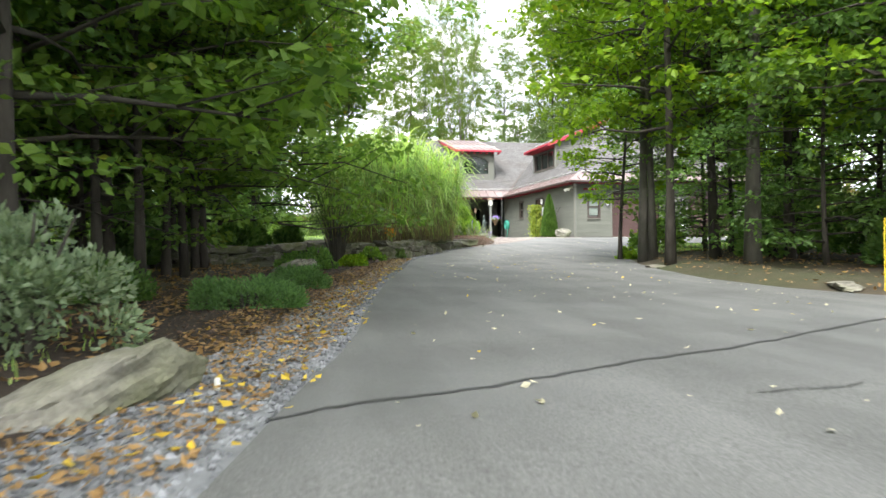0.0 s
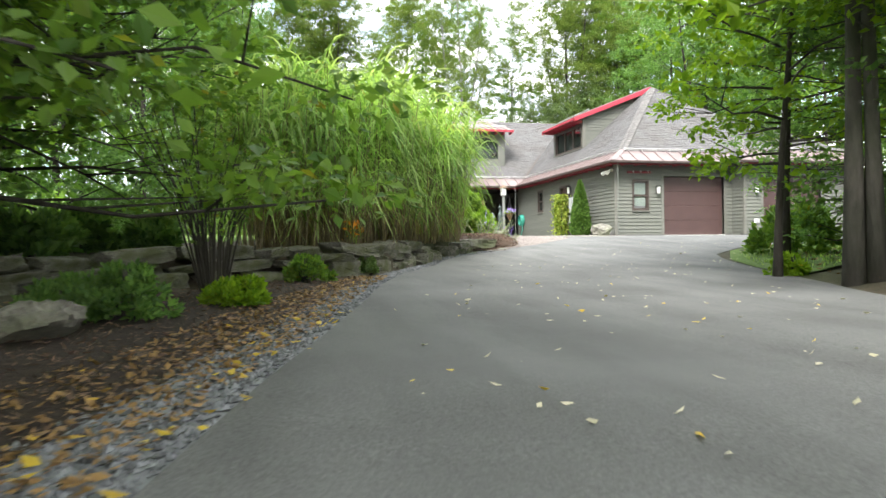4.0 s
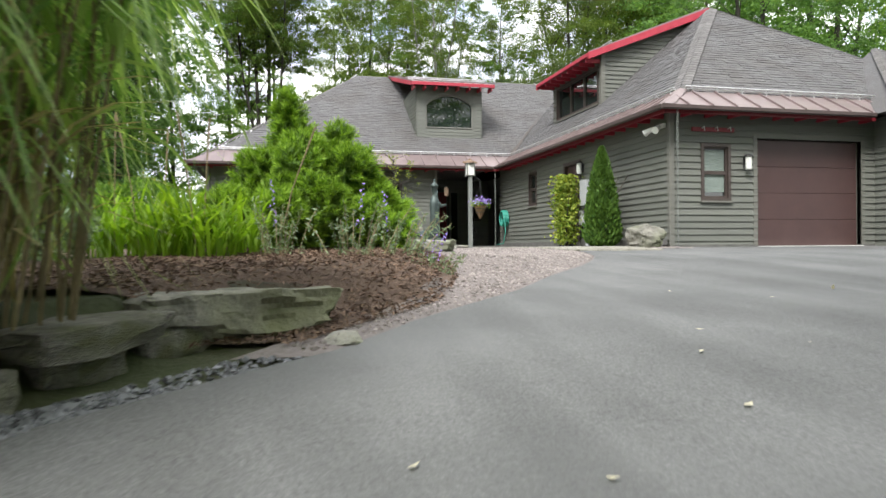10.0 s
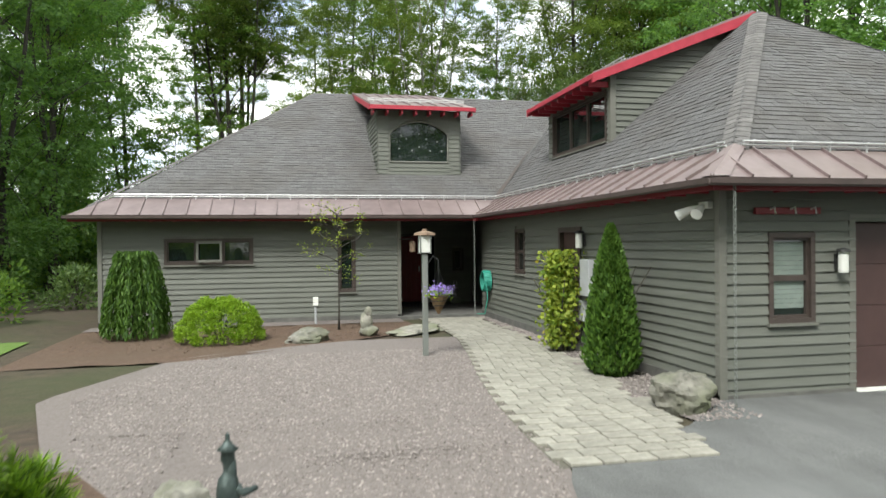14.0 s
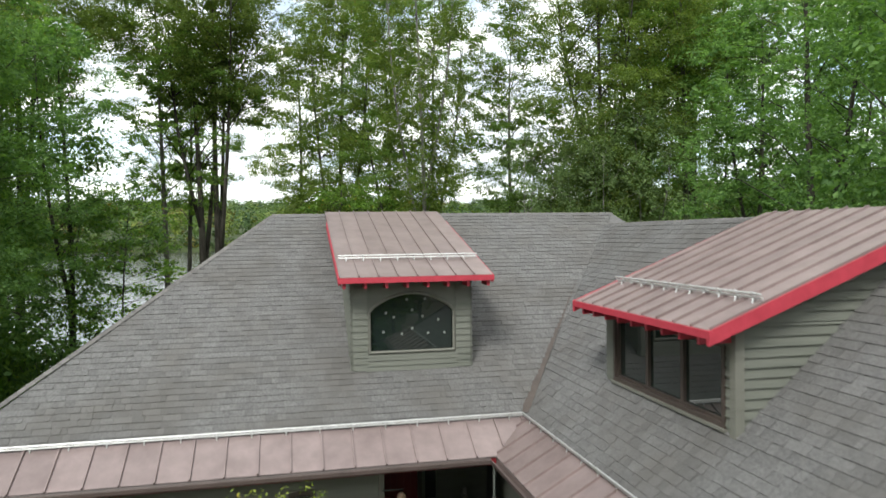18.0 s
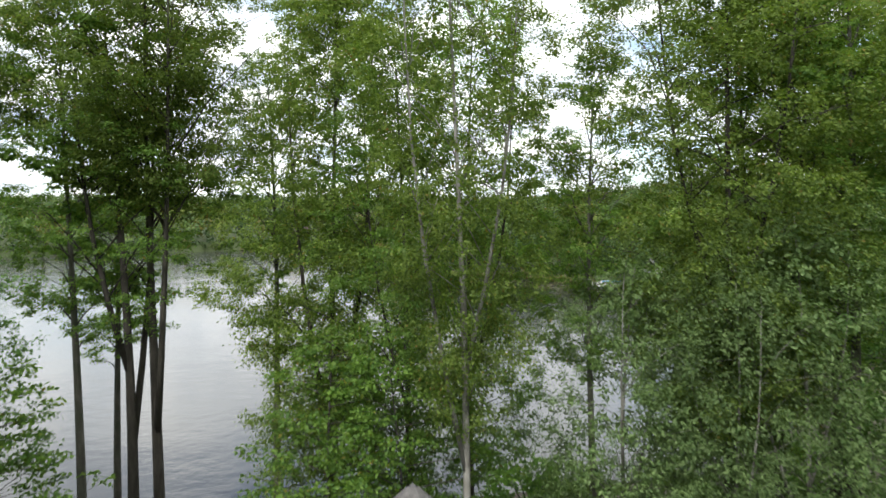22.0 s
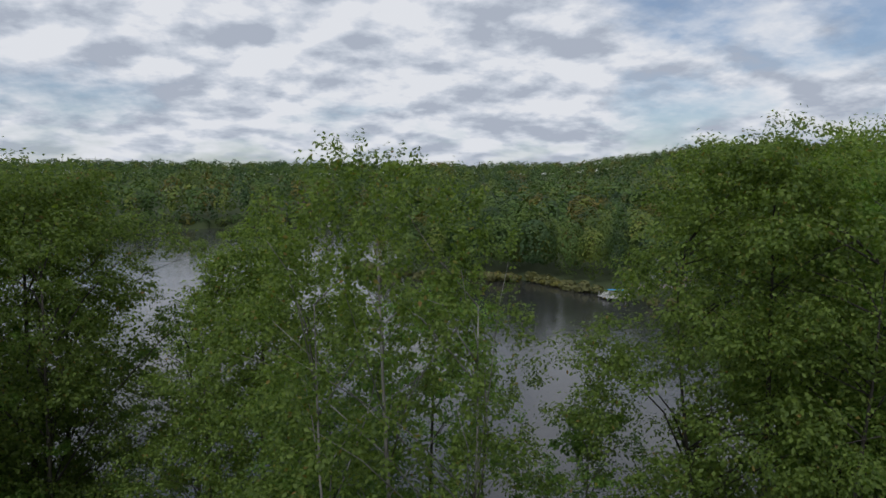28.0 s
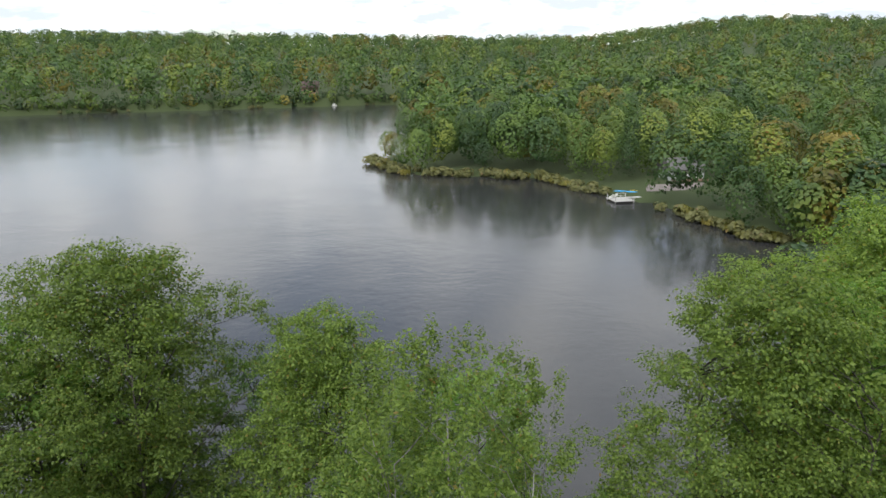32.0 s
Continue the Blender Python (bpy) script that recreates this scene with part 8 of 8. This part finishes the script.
# bronze garden figure as one plain shape
fz = land(7.08, 27.55) + 0.16
fig = join(lathe([(0.085, 0.0), (0.075, 0.1), (0.07, 0.3), (0.075, 0.42), (0.06, 0.5), (0.03, 0.53), (0.028, 0.56), (0.045, 0.6), (0.042, 0.64), (0.07, 0.655), (0.035, 0.68), (0.012, 0.71), (0.016, 0.73), (0.002, 0.745)], 14),
           moved(lathe([(0.03, 0.0), (0.035, 0.1), (0.03, 0.18)], 10), 0.02, 0, 0.42, 0, 0), tube([(0.05, 0.04, 0.45), (0.09, 0.03, 0.41), (0.18, 0.0, 0.43)], [0.026, 0.02, 0.014], 8), tube([(0.05, -0.04, 0.45), (0.09, -0.03, 0.41), (0.18, 0.0, 0.43)], [0.026, 0.02, 0.014], 8),
           bbox(-0.22, -0.08, -0.02, 0.1, 0.08, 0.02, 0.01), moved(boulder(51, 0.14, 0.07, 0.1, 0.1), -0.12, 0, 0.01))
o = solid("garden_figure", fig, "bronze", "slim dark bronze garden figure on a stone", "statue", smooth=True)
o.matrix_basis = pose(7.08, 27.55, fz, 0, 0, 8) @ Matrix.Diagonal((0.85, 0.74, 1.0, 1))
bf_ = solid("garden_figure", join(moved(boulder(61, 0.2, 0.16, 0.22, 0.1), 0, 0, 0), moved(boulder(62, 0.13, 0.11, 0.32, 0.1), 0, 0, 0.16), moved(boulder(63, 0.075, 0.075, 0.18, 0.06), 0, 0, 0.42)), "rock", "weathered seated stone garden figure in the mulch", "statue", smooth=True)
bf_.matrix_basis = pose(9.0, 38.0, 0.0)

# lamp post with a hanging flower basket
lp = thing("lamp_post", (9.66, 35.2, 0), "grey wooden lamp post with a white lantern", "lamp post")
part("post", bbox(9.615, 35.155, -0.1, 9.705, 35.245, 1.72, 0.01), "post", lp)
part("lantern_glass", bbox(9.575, 35.115, 1.74, 9.745, 35.285, 2.02, 0.012), "frost", lp, "white frosted lantern")
for dx in (-0.085, 0.085):
    for dy in (-0.085, 0.085):
        part("lantern_bar", box(9.66 + dx - 0.01, 35.2 + dy - 0.01, 1.72, 9.66 + dx + 0.01, 35.2 + dy + 0.01, 2.03), "post", lp)
part("lantern_cap", lathe([(0.19, 2.03), (0.17, 2.07), (0.05, 2.1), (0.03, 2.14)], 4, 9.66, 35.2), "wood", lp, "reddish lantern cap")
part("basket_hook", tube([(9.7, 35.16, 1.55), (9.78, 35.1, 1.68), (9.86, 35.05, 1.62), (9.86, 35.05, 1.5)], 0.008, 6), "black", lp)
hbk = thing("hanging_basket", (9.86, 35.05, 1.0), "hanging coir basket of violet flowers on the lamp post", "hanging basket")
part("basket", lathe([(0.02, 0.72), (0.09, 0.85), (0.15, 1.0), (0.16, 1.03)], 14, 9.86, 35.05), "coir", hbk)
for zz, rr in ((0.86, 0.1), (0.94, 0.135), (1.02, 0.165)):
    part("hoop", tube([(9.86 + rr * math.cos(a), 35.05 + rr * math.sin(a), zz) for a in np.linspace(0, 6.283, 17)], 0.008, 4), "black", hbk)
part("hanger", join(*[tube([(9.86 + 0.16 * math.cos(a), 35.05 + 0.16 * math.sin(a), 1.03), (9.86, 35.05, 1.5)], 0.004, 4) for a in (0.3, 2.4, 4.5)]), "black", hbk)
q_ = rq.normal(0, 1, (420, 3)) * np.array([0.1, 0.1, 0.05]) + np.array([9.86, 35.05, 1.1])
part("flowers", cards(q_, unit(rq.normal(0, 1, q_.shape)) * 0.022, unit(rq.normal(0, 1, q_.shape)) * 0.02, 0.2), "violet", hbk, "violet flowers")["kind"] = "stuff"
q_ = rq.normal(0, 1, (300, 3)) * np.array([0.1, 0.1, 0.04]) + np.array([9.86, 35.05, 1.05])
part("leaves", cards(q_, unit(rq.normal(0, 1, q_.shape)) * 0.03, unit(rq.normal(0, 1, q_.shape)) * 0.018, 0.2), "leafbright", hbk)

# driveway markers
mk = thing("driveway_marker", (-0.93, 4.4, land(-0.93, 4.4)), "short white plastic marker stub in the gravel", "marker")
part("stub", lathe([(0.014, land(-0.93, 4.4) - 0.03), (0.014, land(-0.93, 4.4) + 0.055), (0.01, land(-0.93, 4.4) + 0.06)], 10, -0.93, 4.4), "white", mk)
mk2 = solid("driveway_marker", tube([(5.8, 7.5, land(5.8, 7.5)), (5.8, 7.5, land(5.8, 7.5) + 0.8)], 0.006, 6), "yellow", "thin yellow driveway marker rod at the asphalt edge", "marker")

# ---------------------------------------------------------------- across the lake
dk = thing("lake_dock", (86, 198, WATER), "pale wooden swimming dock with railing and chairs", "dock")
for k in range(14):
    part("deck_board", bbox(82.0 + 0.36 * k, 195.2, -2.62, 82.33 + 0.36 * k, 200.4, -2.5, 0.01), "dockwood", dk)
for x, y in ((82.2, 195.5), (86.8, 195.5), (82.2, 200), (86.8, 200), (84.5, 197.8)):
    part("pile", tube([(x, y, -4.5), (x, y, -1.5)], 0.1, 8), "dockwood", dk)
part("gangway", bbox(86.8, 199, -2.6, 90.5, 200.2, -2.48, 0.02), "dockwood", dk)
for y in (195.4, 200.2):
    part("rail", join(box(84.4, y - 0.05, -1.6, 87.0, y + 0.05, -1.5), box(84.4, y - 0.05, -2.1, 87.0, y + 0.05, -2.0)), "dockwood", dk)


def deck_chair(x, y, turn):
    c = thing("dock_chair", (x, y, -2.5), "white slatted chair on the dock", "chair", "chairs on the dock")
    part("seat", box(-0.35, -0.3, 0.35, 0.35, 0.35, 0.42), "white", None).parent = c
    part("backrest", moved(box(-0.35, 0, 0, 0.35, 0.06, 0.75), 0, 0.33, 0.38, 0, -20), "white", None).parent = c
    for sx in (-0.33, 0.33):
        part("leg", box(sx - 0.04, -0.3, 0, sx + 0.04, -0.22, 0.42), "white", None).parent = c
        part("armrest", box(sx - 0.06, -0.3, 0.58, sx + 0.06, 0.35, 0.62), "white", None).parent = c
    c.matrix_basis = pose(x, y, -2.5, 0, 0, turn)


deck_chair(82.7, 199, 200)
deck_chair(83.9, 199.6, 190)


def kayak(x, y, z, m_, turn, label):
    n = 12
    prof = [(max(0.02, 0.36 * math.sin(math.pi * k / n) ** 0.7), 3.2 * k / n - 1.6) for k in range(n + 1)]
    v, f = lathe(prof, 10)
    o_ = solid("kayak", ([(a, c, b * 0.55) for a, b, c in v], f), m_, label, "kayak", "boats by the dock", smooth=True)
    o_.matrix_basis = pose(x, y, z, 0, 0, turn)


kayak(88.5, 206.5, -2.3, "blue", 70, "blue kayak lying on the shore")
kayak(90.5, 204.5, -2.2, "blue", 60, "light blue kayak lying on the shore")
kayak(92.2, 205.5, -2.2, "yellow", 65, "yellow kayak lying on the shore")
sheet("shore_yard", [(203, 94, 104), (206, 95, 110), (212, 99, 115)], "gravelbed", 0.05, "bare grey yard above the dock", "yard", cols=6, sub=2)
cb = thing("lake_cabin", (112, 214, land(112, 214)), "pale lake cabin with white-framed windows under the trees", "cabin")
cz = land(112, 214)
part("wall", box(107.5, 216, cz - 0.5, 117, 223, cz + 3.2), "grey", cb)
part("roof", prism([(215, cz + 3.1), (224, cz + 3.1), (219.5, cz + 5.8)], "x", 106.8, 117.7), "shingle", cb)
for k in range(4):
    wn_ = part("window", box(108.4 + 2.1 * k, 215.9, cz + 0.7, 109.9 + 2.1 * k, 216.0, cz + 2.5), "white", cb)
    part("pane", box(108.55 + 2.1 * k, 215.85, cz + 0.85, 109.75 + 2.1 * k, 215.9, cz + 2.35), "glass", wn_)
part("deck", box(107.5, 213.6, cz + 0.2, 117, 216, cz + 0.45), "wood", cb)
for k in range(6):
    part("deck_post", box(107.6 + 1.8 * k, 213.6, cz - 0.5, 107.75 + 1.8 * k, 213.75, cz + 1.3), "wood", cb)
hx, hy = 20.0, 582.0
hz = land(hx, hy)
fh = thing("far_house", (hx, hy, hz), "brown wooden house with reddish roof on the far shore", "house")
part("wall", box(hx - 6, hy, hz - 1, hx + 6, hy + 8, hz + 5), "wood", fh)
part("roof", prism([(hy - 1, hz + 4.8), (hy + 9, hz + 4.8), (hy + 4, hz + 9)], "x", hx - 7, hx + 7), "garage", fh)
for k in range(3):
    part("window", box(hx - 4.5 + 3.4 * k, hy - 0.1, hz + 1.5, hx - 2.7 + 3.4 * k, hy, hz + 3.4), "glass", fh)
solid("shore_lawn", ([(12, 564.5, -2.35), (44, 572, -2.35), (40, 586, -1.9), (14, 584, -1.9)], [(0, 1, 2, 3)]), "lawn", "mown grass before the far house", "lawn", kind="structure")
bt = thing("motor_boat", (35, 564, WATER), "small white boat moored at the far shore", "boat")
part("hull", ([(32, 563, -3.1), (38, 563, -3.1), (38, 565, -3.1), (32, 565, -3.1), (31, 562.6, -2.2), (38.4, 562.6, -2.3), (38.4, 565.4, -2.3), (31, 565.4, -2.2)], [(3, 2, 1, 0), (4, 5, 6, 7), (0, 1, 5, 4), (1, 2, 6, 5), (2, 3, 7, 6), (3, 0, 4, 7)]), "white", bt)
part("cabin", box(35, 563.2, -2.25, 37, 564.8, -1.3), "white", bt)
